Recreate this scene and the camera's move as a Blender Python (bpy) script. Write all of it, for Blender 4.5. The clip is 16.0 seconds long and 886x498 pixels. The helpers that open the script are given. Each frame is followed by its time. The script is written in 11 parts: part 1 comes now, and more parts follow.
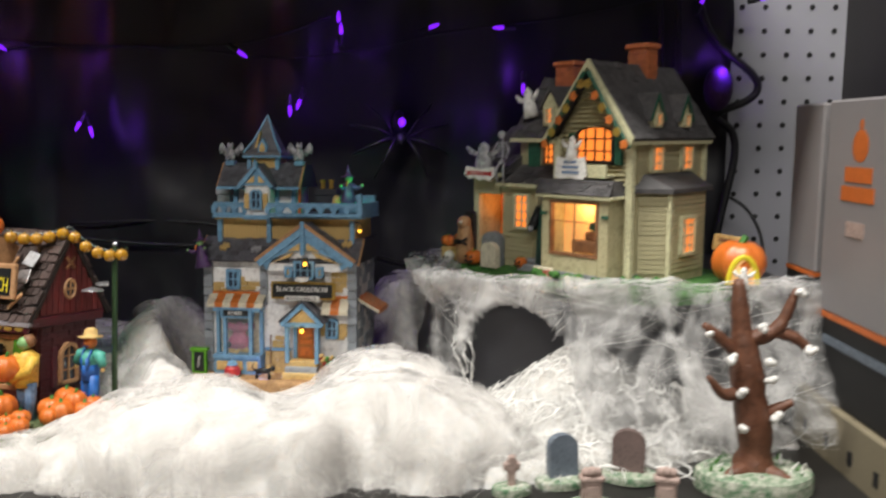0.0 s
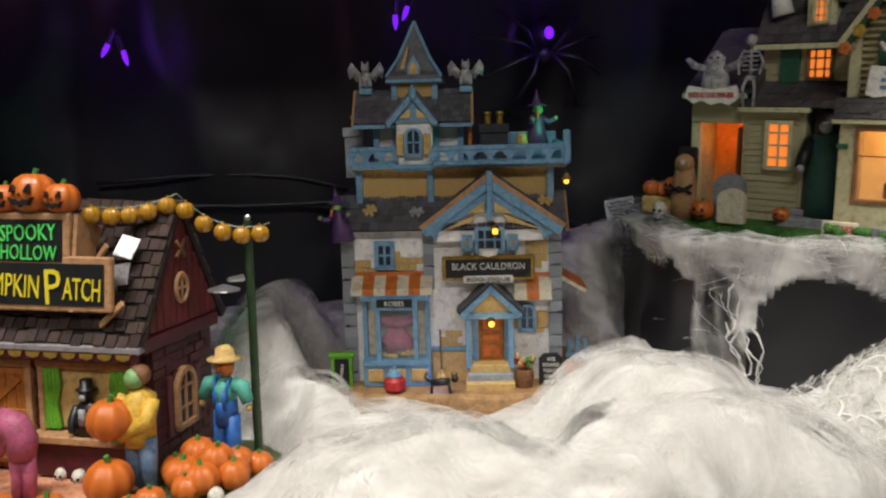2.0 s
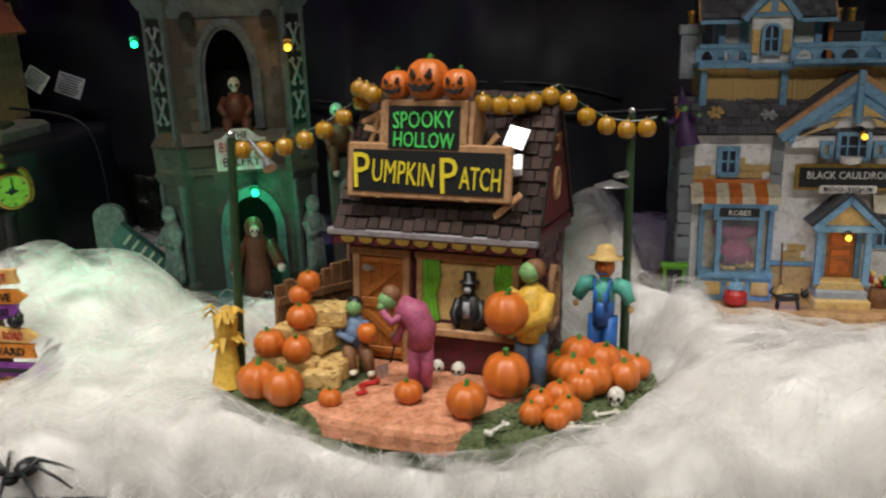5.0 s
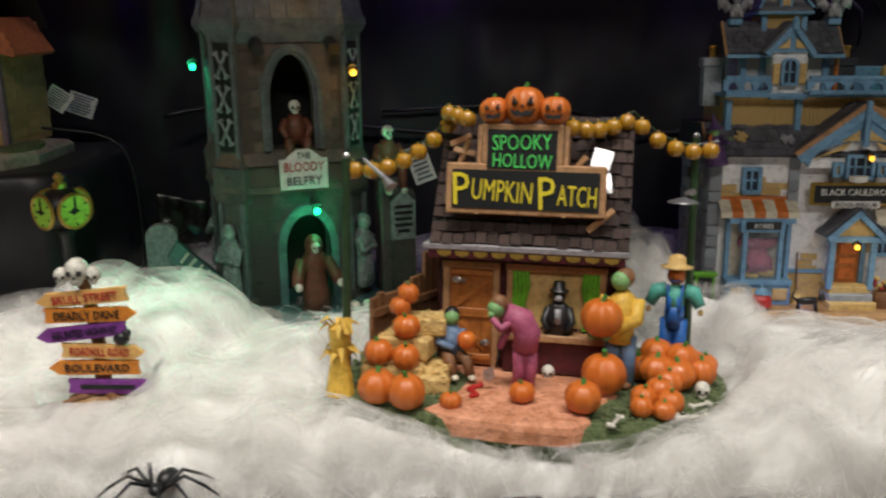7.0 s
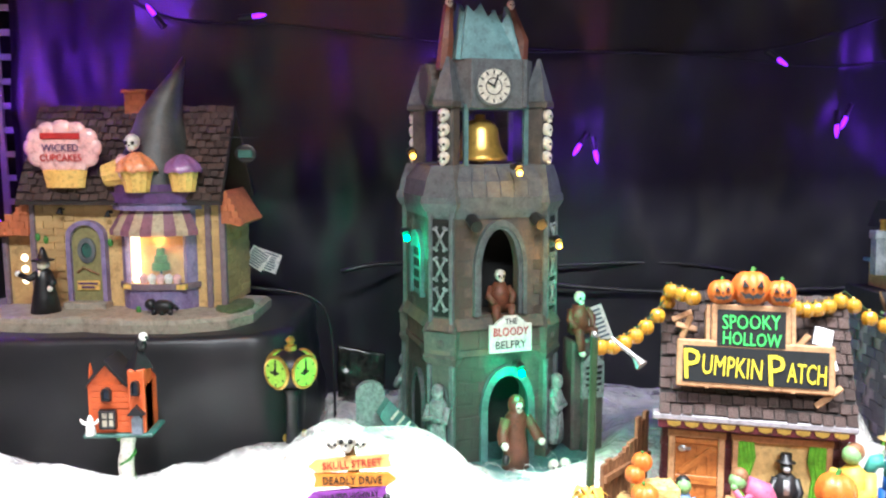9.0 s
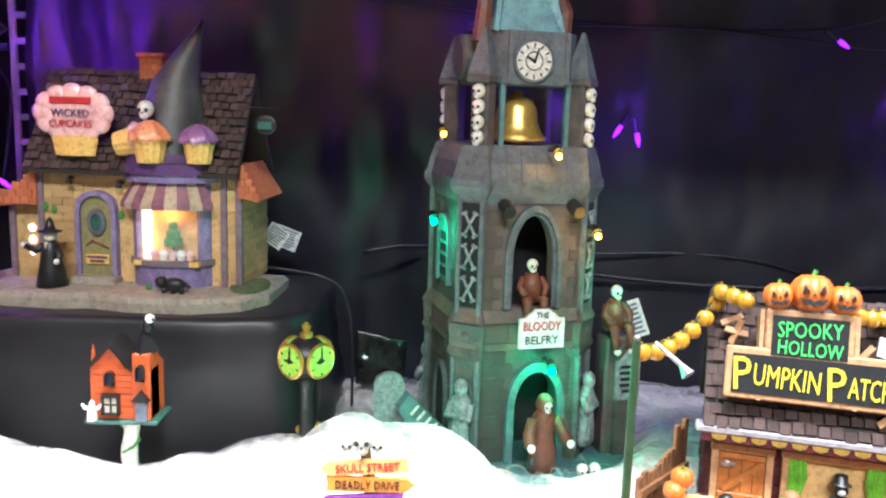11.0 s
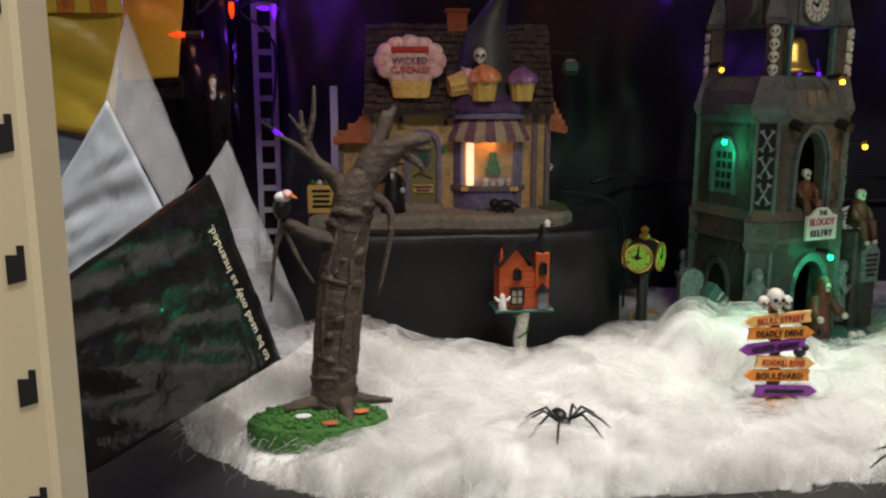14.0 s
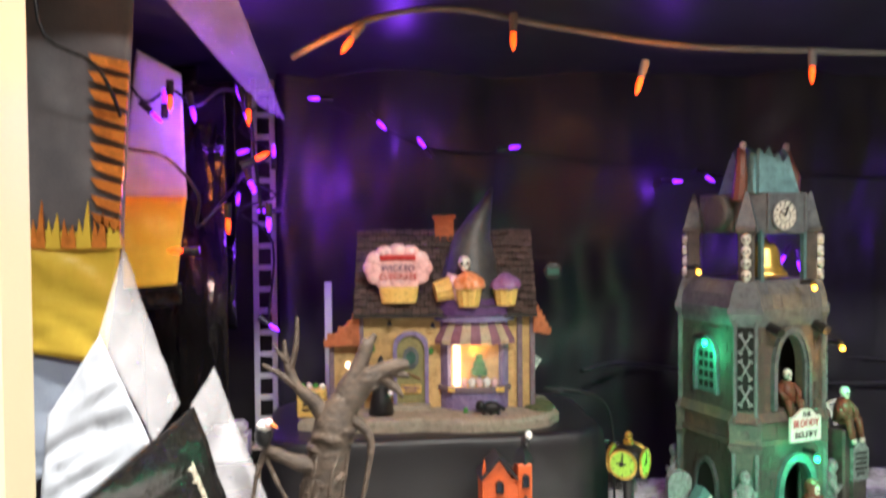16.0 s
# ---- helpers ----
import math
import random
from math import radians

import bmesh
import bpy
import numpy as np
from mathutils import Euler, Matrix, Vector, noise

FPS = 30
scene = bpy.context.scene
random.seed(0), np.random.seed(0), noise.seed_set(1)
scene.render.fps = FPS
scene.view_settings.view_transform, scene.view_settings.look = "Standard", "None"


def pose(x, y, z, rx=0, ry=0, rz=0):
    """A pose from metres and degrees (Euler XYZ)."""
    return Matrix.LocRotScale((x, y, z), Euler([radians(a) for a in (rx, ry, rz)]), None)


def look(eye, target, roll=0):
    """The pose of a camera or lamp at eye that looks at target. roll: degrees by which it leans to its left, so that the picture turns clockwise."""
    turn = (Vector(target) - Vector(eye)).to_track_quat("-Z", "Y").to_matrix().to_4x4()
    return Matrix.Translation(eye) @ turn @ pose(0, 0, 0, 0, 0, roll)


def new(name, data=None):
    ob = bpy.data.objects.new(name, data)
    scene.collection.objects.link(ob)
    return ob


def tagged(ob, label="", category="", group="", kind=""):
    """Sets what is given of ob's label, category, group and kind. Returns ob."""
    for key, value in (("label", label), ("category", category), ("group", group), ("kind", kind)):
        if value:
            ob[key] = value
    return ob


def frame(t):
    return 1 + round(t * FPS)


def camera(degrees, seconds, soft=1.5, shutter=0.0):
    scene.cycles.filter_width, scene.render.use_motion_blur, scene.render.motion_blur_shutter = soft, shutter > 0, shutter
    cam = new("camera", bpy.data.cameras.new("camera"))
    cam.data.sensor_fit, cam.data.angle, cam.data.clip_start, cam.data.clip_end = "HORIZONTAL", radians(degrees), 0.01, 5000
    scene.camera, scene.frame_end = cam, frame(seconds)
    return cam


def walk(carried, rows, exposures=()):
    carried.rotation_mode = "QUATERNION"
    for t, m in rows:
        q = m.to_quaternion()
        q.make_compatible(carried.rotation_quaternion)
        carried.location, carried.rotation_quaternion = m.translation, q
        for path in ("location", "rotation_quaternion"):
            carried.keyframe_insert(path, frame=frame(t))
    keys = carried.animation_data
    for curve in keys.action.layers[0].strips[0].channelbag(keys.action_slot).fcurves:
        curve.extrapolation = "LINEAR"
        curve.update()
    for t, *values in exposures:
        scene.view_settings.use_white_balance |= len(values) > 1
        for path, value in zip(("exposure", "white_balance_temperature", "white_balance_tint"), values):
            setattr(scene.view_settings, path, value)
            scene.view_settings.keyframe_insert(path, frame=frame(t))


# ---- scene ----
cam = camera(56.2, 16.0, soft=2.2, shutter=0.4)
METRES, EYE, TILT, LEAN, TURN = 1.27, 0.230, -8.0, 0.0, 0.0
ROWS = [
    (0.0, 0.0, 0.0, 0.0, -0.0, 0.0, -0.0),
    (0.5, -0.0829, 0.0441, -0.0035, -3.38, -3.33, 1.18),
    (1.0, -0.1659, 0.0891, 0.0003, -7.58, -5.4, 1.0),
    (1.5, -0.1804, 0.1263, 0.0085, -9.6, -5.67, 0.4),
    (2.0, -0.1484, 0.1628, 0.014, -4.95, -4.61, 2.3),
    (2.5, -0.1341, 0.1843, 0.0149, -1.79, -5.51, 2.17),
    (3.0, -0.1299, 0.1891, 0.0165, -0.89, -5.25, 1.82),
    (3.5, -0.1307, 0.1957, 0.0153, -0.39, -5.02, 1.68),
    (4.0, -0.158, 0.1977, 0.0088, 2.83, -7.11, 0.98),
    (4.5, -0.2131, 0.19, 0.0028, 4.01, -8.87, 1.3),
    (7.0, -0.3337, 0.1544, 0.0041, -4.4, -7.69, 0.95),
    (7.5, -0.3753, 0.1553, 0.0098, -3.38, -6.03, 0.71),
    (8.0, -0.4075, 0.147, 0.0219, -3.39, -2.85, 1.4),
    (8.5, -0.4207, 0.1282, 0.0291, -2.6, 0.44, 1.08),
    (11.0, -0.4243, 0.1615, 0.0372, -0.46, -1.37, -1.61),
    (11.5, -0.4524, 0.1559, 0.0335, -0.06, -3.16, -2.46),
    (12.0, -0.5224, 0.1224, 0.0249, -5.32, -1.94, 0.6),
    (12.5, -0.5814, 0.0971, 0.0091, -6.99, -1.72, 0.82),
    (13.0, -0.6271, 0.0888, 0.0064, -8.43, -1.83, 1.04),
    (13.5, -0.652, 0.0872, 0.0038, -8.18, -1.97, 0.61),
    (14.0, -0.661, 0.0927, 0.0023, -6.8, -2.77, 0.93),
    (14.5, -0.6618, 0.1032, 0.0063, -6.81, -3.21, 1.0),
    (15.0, -0.6551, 0.1069, 0.0163, -7.33, -0.92, 0.53),
    (15.5, -0.6497, 0.0966, 0.0248, -6.61, 1.31, 0.52),
    (16.0, -0.6445, 0.0747, 0.0453, -5.79, 6.41, 1.3),
]
EXPOSURES = [(0.0, -0.15, 6200, 10), (0.6, -0.65, 6300, 10), (1.5, -0.65, 6300, 10), (2.5, -0.4, 6400, 10), (3.5, 0.1, 6500, 10), (4.5, -0.75, 6300, 10), (7.0, -0.9, 6300, 10), (7.5, -0.8, 6200, 10), (8.0, 0.4, 5900, 10), (8.5, 1.3, 5600, 10), (11.0, 1.35, 5500, 10), (11.5, 1.1, 5600, 10), (12.5, 0.15, 5900, 10), (13.0, -0.3, 6100, 10), (14.0, -0.65, 6200, 10), (15.0, -0.25, 6200, 10), (16.0, 1.2, 6200, 10)]
walk(cam, [(t, pose(0, 0, EYE, TILT, LEAN, TURN) @ pose(METRES * x, METRES * y, METRES * z, 90 + pitch, roll, yaw)) for t, x, y, z, yaw, pitch, roll in ROWS], EXPOSURES)

# ---------------------------------------------------------------- light
world = bpy.data.worlds.new("world")
scene.world = world
world.use_nodes = True
world.node_tree.nodes["Background"].inputs[0].default_value = (0.95, 0.97, 1.0, 1)
world.node_tree.nodes["Background"].inputs[1].default_value = 0.02


def lamp(name, kind, m, power, colour, size=0.01, size_y=None):
    d = bpy.data.lights.new(name, kind)
    d.energy, d.color = power, colour
    if kind == "AREA":
        d.shape, d.size, d.size_y = "RECTANGLE", size, size_y or size
    else:
        d.shadow_soft_size = size
    ob = new(name, d)
    ob.matrix_world = m
    return ob


# two rows of fluorescent tubes in the shop's ceiling, in front of the shelf
lamp("shop_tube_light", "AREA", look((-0.50, 0.05, 2.1), (-0.5, 0.5, 0.0)), 94, (1.0, 0.94, 0.84), 1.7, 0.20)
lamp("shop_tube_light", "AREA", look((-0.30, -2.0, 2.3), (-0.3, 0.5, 0.0)), 52, (1.0, 0.94, 0.84), 1.9, 0.25)


# ---------------------------------------------------------------- materials
def material(name, colour, rough=0.7, metal=0.0, second=None, scale=120.0, fine=900.0, amount=0.5, bump=0.25, depth=0.0006,
             emit=0.0, emit_colour=None, alpha=1.0, random_value=0.0, coat=0.0, transmission=0.0, stretch=(1, 1, 1)):
    """Base colour with stains at one scale and grain at a finer one, with a fine relief."""
    m = bpy.data.materials.new(name)
    m.use_nodes = True
    n, l = m.node_tree.nodes, m.node_tree.links
    b = n["Principled BSDF"]
    second = second or tuple(c * 0.6 for c in colour)
    co = n.new("ShaderNodeTexCoord")
    mp = n.new("ShaderNodeMapping")
    mp.inputs["Scale"].default_value = stretch
    l.new(co.outputs["Object"], mp.inputs["Vector"])
    big, small = n.new("ShaderNodeTexNoise"), n.new("ShaderNodeTexNoise")
    big.inputs["Scale"].default_value, small.inputs["Scale"].default_value = scale, fine
    big.inputs["Detail"].default_value = small.inputs["Detail"].default_value = 3
    for t in (big, small):
        l.new(mp.outputs[0], t.inputs["Vector"])
    mixf = n.new("ShaderNodeMath")
    mixf.operation = "MULTIPLY_ADD"
    l.new(small.outputs["Fac"], mixf.inputs[0])
    mixf.inputs[1].default_value = 0.5
    l.new(big.outputs["Fac"], mixf.inputs[2])
    ramp = n.new("ShaderNodeMapRange")
    ramp.inputs["From Min"].default_value, ramp.inputs["From Max"].default_value = 0.55, 0.95
    ramp.inputs["To Max"].default_value = amount
    l.new(mixf.outputs[0], ramp.inputs["Value"])
    mix = n.new("ShaderNodeMix")
    mix.data_type = "RGBA"
    mix.inputs[6].default_value, mix.inputs[7].default_value = (*colour, 1), (*second, 1)
    l.new(ramp.outputs[0], mix.inputs[0])
    out = mix.outputs[2]
    if scale >= 50 and bump >= 0.2:
        # thin dark wash left in patches by the hand painting, and worn lighter flecks
        for zoom, lo, hi, tone in ((2.3, 0.50, 0.70, (0.52, 0.50, 0.50)), (5.5, 0.58, 0.74, (1.55, 1.5, 1.45))):
            patch_, fit_, wash = n.new("ShaderNodeTexNoise"), n.new("ShaderNodeMapRange"), n.new("ShaderNodeMix")
            patch_.inputs["Scale"].default_value, patch_.inputs["Detail"].default_value = zoom * min(scale, 160.0), 4
            fit_.inputs["From Min"].default_value, fit_.inputs["From Max"].default_value, fit_.inputs["To Max"].default_value = lo, hi, 0.65
            wash.data_type, wash.blend_type = "RGBA", "MULTIPLY"
            wash.inputs[7].default_value = (*tone, 1)
            l.new(mp.outputs[0], patch_.inputs["Vector"]), l.new(patch_.outputs["Fac"], fit_.inputs["Value"])
            l.new(fit_.outputs[0], wash.inputs[0]), l.new(out, wash.inputs[6])
            out = wash.outputs[2]
    if random_value:
        info, hsv = n.new("ShaderNodeObjectInfo"), n.new("ShaderNodeHueSaturation")
        rr = n.new("ShaderNodeMapRange")
        rr.inputs["To Min"].default_value, rr.inputs["To Max"].default_value = 1 - random_value, 1 + random_value
        l.new(info.outputs["Random"], rr.inputs["Value"])
        l.new(rr.outputs[0], hsv.inputs["Value"])
        l.new(out, hsv.inputs["Color"])
        out = hsv.outputs[0]
    l.new(out, b.inputs["Base Color"])
    b.inputs["Roughness"].default_value, b.inputs["Metallic"].default_value = rough, metal
    b.inputs["Coat Weight"].default_value = coat
    b.inputs["Transmission Weight"].default_value = transmission
    b.inputs["Alpha"].default_value = alpha
    if bump:
        bp = n.new("ShaderNodeBump")
        bp.inputs["Strength"].default_value, bp.inputs["Distance"].default_value = bump, depth
        l.new(mixf.outputs[0], bp.inputs["Height"])
        l.new(bp.outputs[0], b.inputs["Normal"])
    if emit:
        b.inputs["Emission Color"].default_value = (*(emit_colour or colour), 1)
        b.inputs["Emission Strength"].default_value = emit
    return m


def wispy(name, colour, scale, low, high, stretch=(1, 1, 1), top=1.0):
    """Loose fibre: soft tangled tufts that let light through, with gaps between them."""
    m = bpy.data.materials.new(name)
    m.use_nodes = True
    n, l = m.node_tree.nodes, m.node_tree.links
    n.remove(n["Principled BSDF"])
    co, mp = n.new("ShaderNodeTexCoord"), n.new("ShaderNodeMapping")
    mp.inputs["Scale"].default_value = stretch
    l.new(co.outputs["Object"], mp.inputs["Vector"])
    t = n.new("ShaderNodeTexNoise")
    t.inputs["Scale"].default_value, t.inputs["Detail"].default_value, t.inputs["Roughness"].default_value = scale, 4, 0.55
    t.inputs["Distortion"].default_value = 0.9
    l.new(mp.outputs[0], t.inputs["Vector"])
    r = n.new("ShaderNodeMapRange")
    r.interpolation_type = "SMOOTHSTEP"
    r.inputs["From Min"].default_value, r.inputs["From Max"].default_value, r.inputs["To Max"].default_value = low, high, top
    l.new(t.outputs["Fac"], r.inputs["Value"])
    d, tl, tr = n.new("ShaderNodeBsdfDiffuse"), n.new("ShaderNodeBsdfTranslucent"), n.new("ShaderNodeBsdfTransparent")
    d.inputs["Color"].default_value = tl.inputs["Color"].default_value = (*colour, 1)
    body, mix = n.new("ShaderNodeMixShader"), n.new("ShaderNodeMixShader")
    body.inputs[0].default_value = 0.45
    l.new(d.outputs[0], body.inputs[1]), l.new(tl.outputs[0], body.inputs[2])
    l.new(r.outputs[0], mix.inputs[0]), l.new(tr.outputs[0], mix.inputs[1]), l.new(body.outputs[0], mix.inputs[2])
    l.new(mix.outputs[0], n["Material Output"].inputs["Surface"])
    return m


M = {}


def paint(key, colour, **k):
    M[key] = material(key, colour, **k)


paint("black_cloth", (0.014, 0.014, 0.017), rough=0.38, second=(0.022, 0.022, 0.027), scale=14, fine=1500, bump=0.3, depth=0.0004)
paint("black_shelf", (0.012, 0.011, 0.010), rough=0.5, second=(0.02, 0.018, 0.017), scale=20, fine=700)
paint("cotton", (0.88, 0.86, 0.83), rough=0.95, second=(0.84, 0.82, 0.80), scale=60, fine=300, bump=0.04, depth=0.002)
M["cotton"].node_tree.nodes["Principled BSDF"].inputs["Subsurface Weight"].default_value = 0.8
M["cotton"].node_tree.nodes["Principled BSDF"].inputs["Subsurface Radius"].default_value = (1.0, 0.95, 0.9)
M["cotton"].node_tree.nodes["Principled BSDF"].inputs["Subsurface Scale"].default_value = 0.008
M["cotton_fluff"] = wispy("cotton_fluff", (0.90, 0.88, 0.86), 34, 0.30, 0.78, top=0.62)
M["cotton_veil"] = wispy("cotton_veil", (0.86, 0.85, 0.84), 42, 0.36, 0.78, stretch=(1.0, 1.0, 0.45), top=0.62)
paint("fibre", (0.84, 0.83, 0.80), rough=0.9, bump=0)
paint("beige_metal", (0.72, 0.62, 0.42), rough=0.4, second=(0.66, 0.56, 0.37), scale=8, fine=400, amount=0.4, bump=0.05)
paint("white_metal", (0.62, 0.62, 0.64), rough=0.4, second=(0.5, 0.5, 0.52), scale=30)
paint("pegboard", (0.30, 0.30, 0.33), rough=0.6, second=(0.25, 0.25, 0.28), scale=12, fine=500, amount=0.5, bump=0.1)
paint("pegboard_tan", (0.55, 0.48, 0.38), rough=0.6, scale=12, fine=500, amount=0.3, bump=0.1)
# flat black; on the sheet inside the bell tower it stands for shade
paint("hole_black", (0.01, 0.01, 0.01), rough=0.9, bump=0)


# ---------------------------------------------------------------- mesh tools
def finish(bm, smooth=False):
    bmesh.ops.recalc_face_normals(bm, faces=bm.faces)
    if smooth:
        for f in bm.faces:
            f.smooth = True
    return bm


def part(name, bm, mat, parent=None, label="", smooth=False, category="", group="", kind=""):
    me = bpy.data.meshes.new(name)
    finish(bm, smooth).to_mesh(me)
    bm.free()
    for mm in (mat if isinstance(mat, (list, tuple)) else [mat]):
        me.materials.append(M[mm])
    ob = new(name, me)
    ob.parent = parent
    return tagged(ob, label, category, group, kind)


def thing(name, label, category, m=None, group="", kind=""):
    ob = new(name)
    ob.empty_display_size = 0.02
    ob.matrix_basis = m if m is not None else Matrix()
    return tagged(ob, label, category, group, kind)


def slot(bm, before, index):
    if index:
        bm.faces.ensure_lookup_table()
        for f in bm.faces[before:]:
            f.material_index = index


def box(bm, x0, x1, y0, y1, z0, z1, bevel=0.0, mi=0, m=None):
    k = len(bm.faces)
    vs = [bm.verts.new((x, y, z)) for x in (x0, x1) for y in (y0, y1) for z in (z0, z1)]
    fs = [bm.faces.new([vs[i] for i in q]) for q in ((0, 1, 3, 2), (4, 6, 7, 5), (0, 4, 5, 1), (2, 3, 7, 6), (0, 2, 6, 4), (1, 5, 7, 3))]
    if bevel:
        bmesh.ops.bevel(bm, geom=list({e for f in fs for e in f.edges}), offset=bevel, segments=1, affect="EDGES")
    bm.faces.ensure_lookup_table()
    if m is not None:
        bmesh.ops.transform(bm, matrix=m, verts=list({v for f in bm.faces[k:] for v in f.verts}))
    slot(bm, k, mi)
    return bm


def prism(bm, pts, a, b, axis="y", mi=0):
    """A flat outline, extruded from a to b along an axis. Outline in (x, z) for y, (y, z) for x, (x, y) for z."""
    k = len(bm.faces)
    place = {"y": lambda p, d: (p[0], d, p[1]), "x": lambda p, d: (d, p[0], p[1]), "z": lambda p, d: (p[0], p[1], d)}[axis]
    r0, r1 = [bm.verts.new(place(p, a)) for p in pts], [bm.verts.new(place(p, b)) for p in pts]
    bm.faces.new(r0), bm.faces.new(r1[::-1])
    for i in range(len(pts)):
        j = (i + 1) % len(pts)
        bm.faces.new((r0[i], r1[i], r1[j], r0[j]))
    slot(bm, k, mi)
    return bm


def tube(bm, pts, radii, n=8, mi=0, flat=1.0):
    k = len(bm.faces)
    pts = [Vector(p) for p in pts]
    if not hasattr(radii, "__len__"):
        radii = [radii] * len(pts)
    rings, up = [], None
    for i, p in enumerate(pts):
        d = (pts[min(i + 1, len(pts) - 1)] - pts[max(i - 1, 0)])
        d = d.normalized() if d.length > 1e-9 else Vector((0, 0, 1))
        if up is None:
            up = Vector((1, 0, 0)) if abs(d.z) > 0.8 else Vector((0, 0, 1))
        s = d.cross(up)
        s = s.normalized() if s.length > 1e-6 else Vector((1, 0, 0))
        w = s.cross(d)
        up = w
        rings.append([bm.verts.new(p + radii[i] * (math.cos(a) * s + flat * math.sin(a) * w)) for a in (2 * math.pi * j / n for j in range(n))])
    for r0, r1 in zip(rings, rings[1:]):
        for j in range(n):
            bm.faces.new((r0[j], r0[(j + 1) % n], r1[(j + 1) % n], r1[j]))
    if n > 2:
        bm.faces.new(rings[0][::-1]), bm.faces.new(rings[-1])
    slot(bm, k, mi)
    return bm


def ball(bm, c, r, s=(1, 1, 1), u=10, v=7, mi=0, m=None):
    k = len(bm.faces)
    mm = Matrix.Translation(c) @ (m or Matrix()) @ Matrix.Diagonal((r * s[0], r * s[1], r * s[2], 1))
    bmesh.ops.create_uvsphere(bm, u_segments=u, v_segments=v, radius=1, matrix=mm)
    slot(bm, k, mi)
    return bm


def lathe(bm, profile, n=14, c=(0, 0, 0), mi=0, squash=1.0):
    k = len(bm.faces)
    rings = [[bm.verts.new((c[0] + r * math.cos(a), c[1] + squash * r * math.sin(a), c[2] + z)) for a in (2 * math.pi * j / n for j in range(n))] for r, z in profile]
    for r0, r1 in zip(rings, rings[1:]):
        for j in range(n):
            bm.faces.new((r0[j], r0[(j + 1) % n], r1[(j + 1) % n], r1[j]))
    bm.faces.new(rings[0][::-1]), bm.faces.new(rings[-1])
    slot(bm, k, mi)
    return bm


def B():
    return bmesh.new()


def fbm(x, y, z=0.0, octaves=4):
    return 0.55 * noise.fractal(Vector((x, y, z)), 0.8, 2.0, octaves)


# ---------------------------------------------------------------- the shelf and what closes it
def sheet(name, nx, ny, fn, mat, label, parent=None, kind="structure", thick=0.004, face=Vector((0, 0, 1))):
    """A cloth or board given by a function of (u, v), with thickness."""
    bm = B()
    top = [[bm.verts.new(fn(i / nx, j / ny)) for j in range(ny + 1)] for i in range(nx + 1)]
    for i in range(nx):
        for j in range(ny):
            bm.faces.new((top[i][j], top[i + 1][j], top[i + 1][j + 1], top[i][j + 1]))
    ob = part(name, bm, mat, parent, label, smooth=True, kind=kind)
    s = ob.modifiers.new("thickness", "SOLIDIFY")
    s.thickness, s.offset = thick, -1 if ob.data.polygons[0].normal.dot(face) > 0 else 1
    return ob


def fold(x, y, k=1.0):
    return k * (fbm(3 * x, 3 * y, 1.3) + 0.35 * fbm(11 * x, 5 * y, 7.7))


sheet("shelf", 60, 20, lambda u, v: (-1.30 + 2.1 * u, 0.32 + 0.68 * v, -0.001 + 0.002 * fold(6 * u, 2 * v)), "black_shelf", "shelf board under a black cloth", thick=0.03)
sheet("backdrop_cloth", 120, 40, lambda u, v: (-0.897 + 1.205 * u, 0.945 - 0.03 * u + 0.018 * fold(6 * u, 1.2 * v) + 0.006 * math.sin(37 * u + 3 * fbm(4 * u, v)), -0.02 + 0.52 * v),
      "black_cloth", "black plastic cloth hung behind the shelf in soft folds", face=Vector((0, -1, 0)))
sheet("ceiling", 60, 20, lambda u, v: (-1.25 + 1.56 * u, 0.56 + 0.49 * v, 0.455 - 0.035 * v + 0.008 * fold(5 * u, 2 * v)), "black_cloth", "black cloth over the underside of the shelf above", face=Vector((0, 0, -1)))

bm = B()
box(bm, -1.5, 1.0, 1.02, 1.06, -0.4, 1.2)
part("wall_back", bm, "black_shelf", kind="structure", label="dark back panel of the shop rack")
bm = B()
box(bm, -4, 4, -4, 2, -0.95, -0.90)
part("floor", bm, "pegboard_tan", kind="structure", label="plain shop floor below the shelf")
bm = B()
box(bm, -4, 4, -4.0, -3.95, -0.9, 2.8)
box(bm, -4, -3.95, -4.0, 2, -0.9, 2.8)
box(bm, 3.95, 4, -4.0, 2, -0.9, 2.8)
part("wall_shop", bm, "pegboard_tan", kind="structure", label="plain pale shop walls")
# ---------------------------------------------------------------- cotton
FRONT = [(-1.0, 0.70), (-0.955, 0.66), (-0.93, 0.60), (-0.896, 0.562), (-0.845, 0.524), (-0.787, 0.512), (-0.6, 0.512), (-0.477, 0.514), (-0.40, 0.512),
         (-0.33, 0.504), (-0.27, 0.50), (-0.2, 0.485), (-0.136, 0.464), (-0.106, 0.474), (-0.06, 0.505), (0.0, 0.495), (0.035, 0.51), (0.10, 0.56), (0.2, 0.6)]
MOUNDS = [(-0.238, 0.745, 0.050, 0.034, 0.034), (-0.235, 0.66, 0.02, 0.02, 0.03), (-0.026, 0.79, 0.066, 0.034, 0.05), (-0.560, 0.668, 0.026, 0.036, 0.028), (-0.80, 0.70, 0.018, 0.05, 0.03),
          (-0.70, 0.69, 0.004, 0.04, 0.03), (-0.045, 0.655, 0.022, 0.035, 0.05), (-0.12, 0.53, 0.020, 0.09, 0.035), (-0.62, 0.70, 0.012, 0.03, 0.04), (-0.88, 0.68, 0.012, 0.05, 0.05),
          (-0.02, 0.56, 0.012, 0.05, 0.04), (-0.19, 0.585, 0.012, 0.04, 0.045), (-0.03, 0.59, 0.010, 0.045, 0.035)]
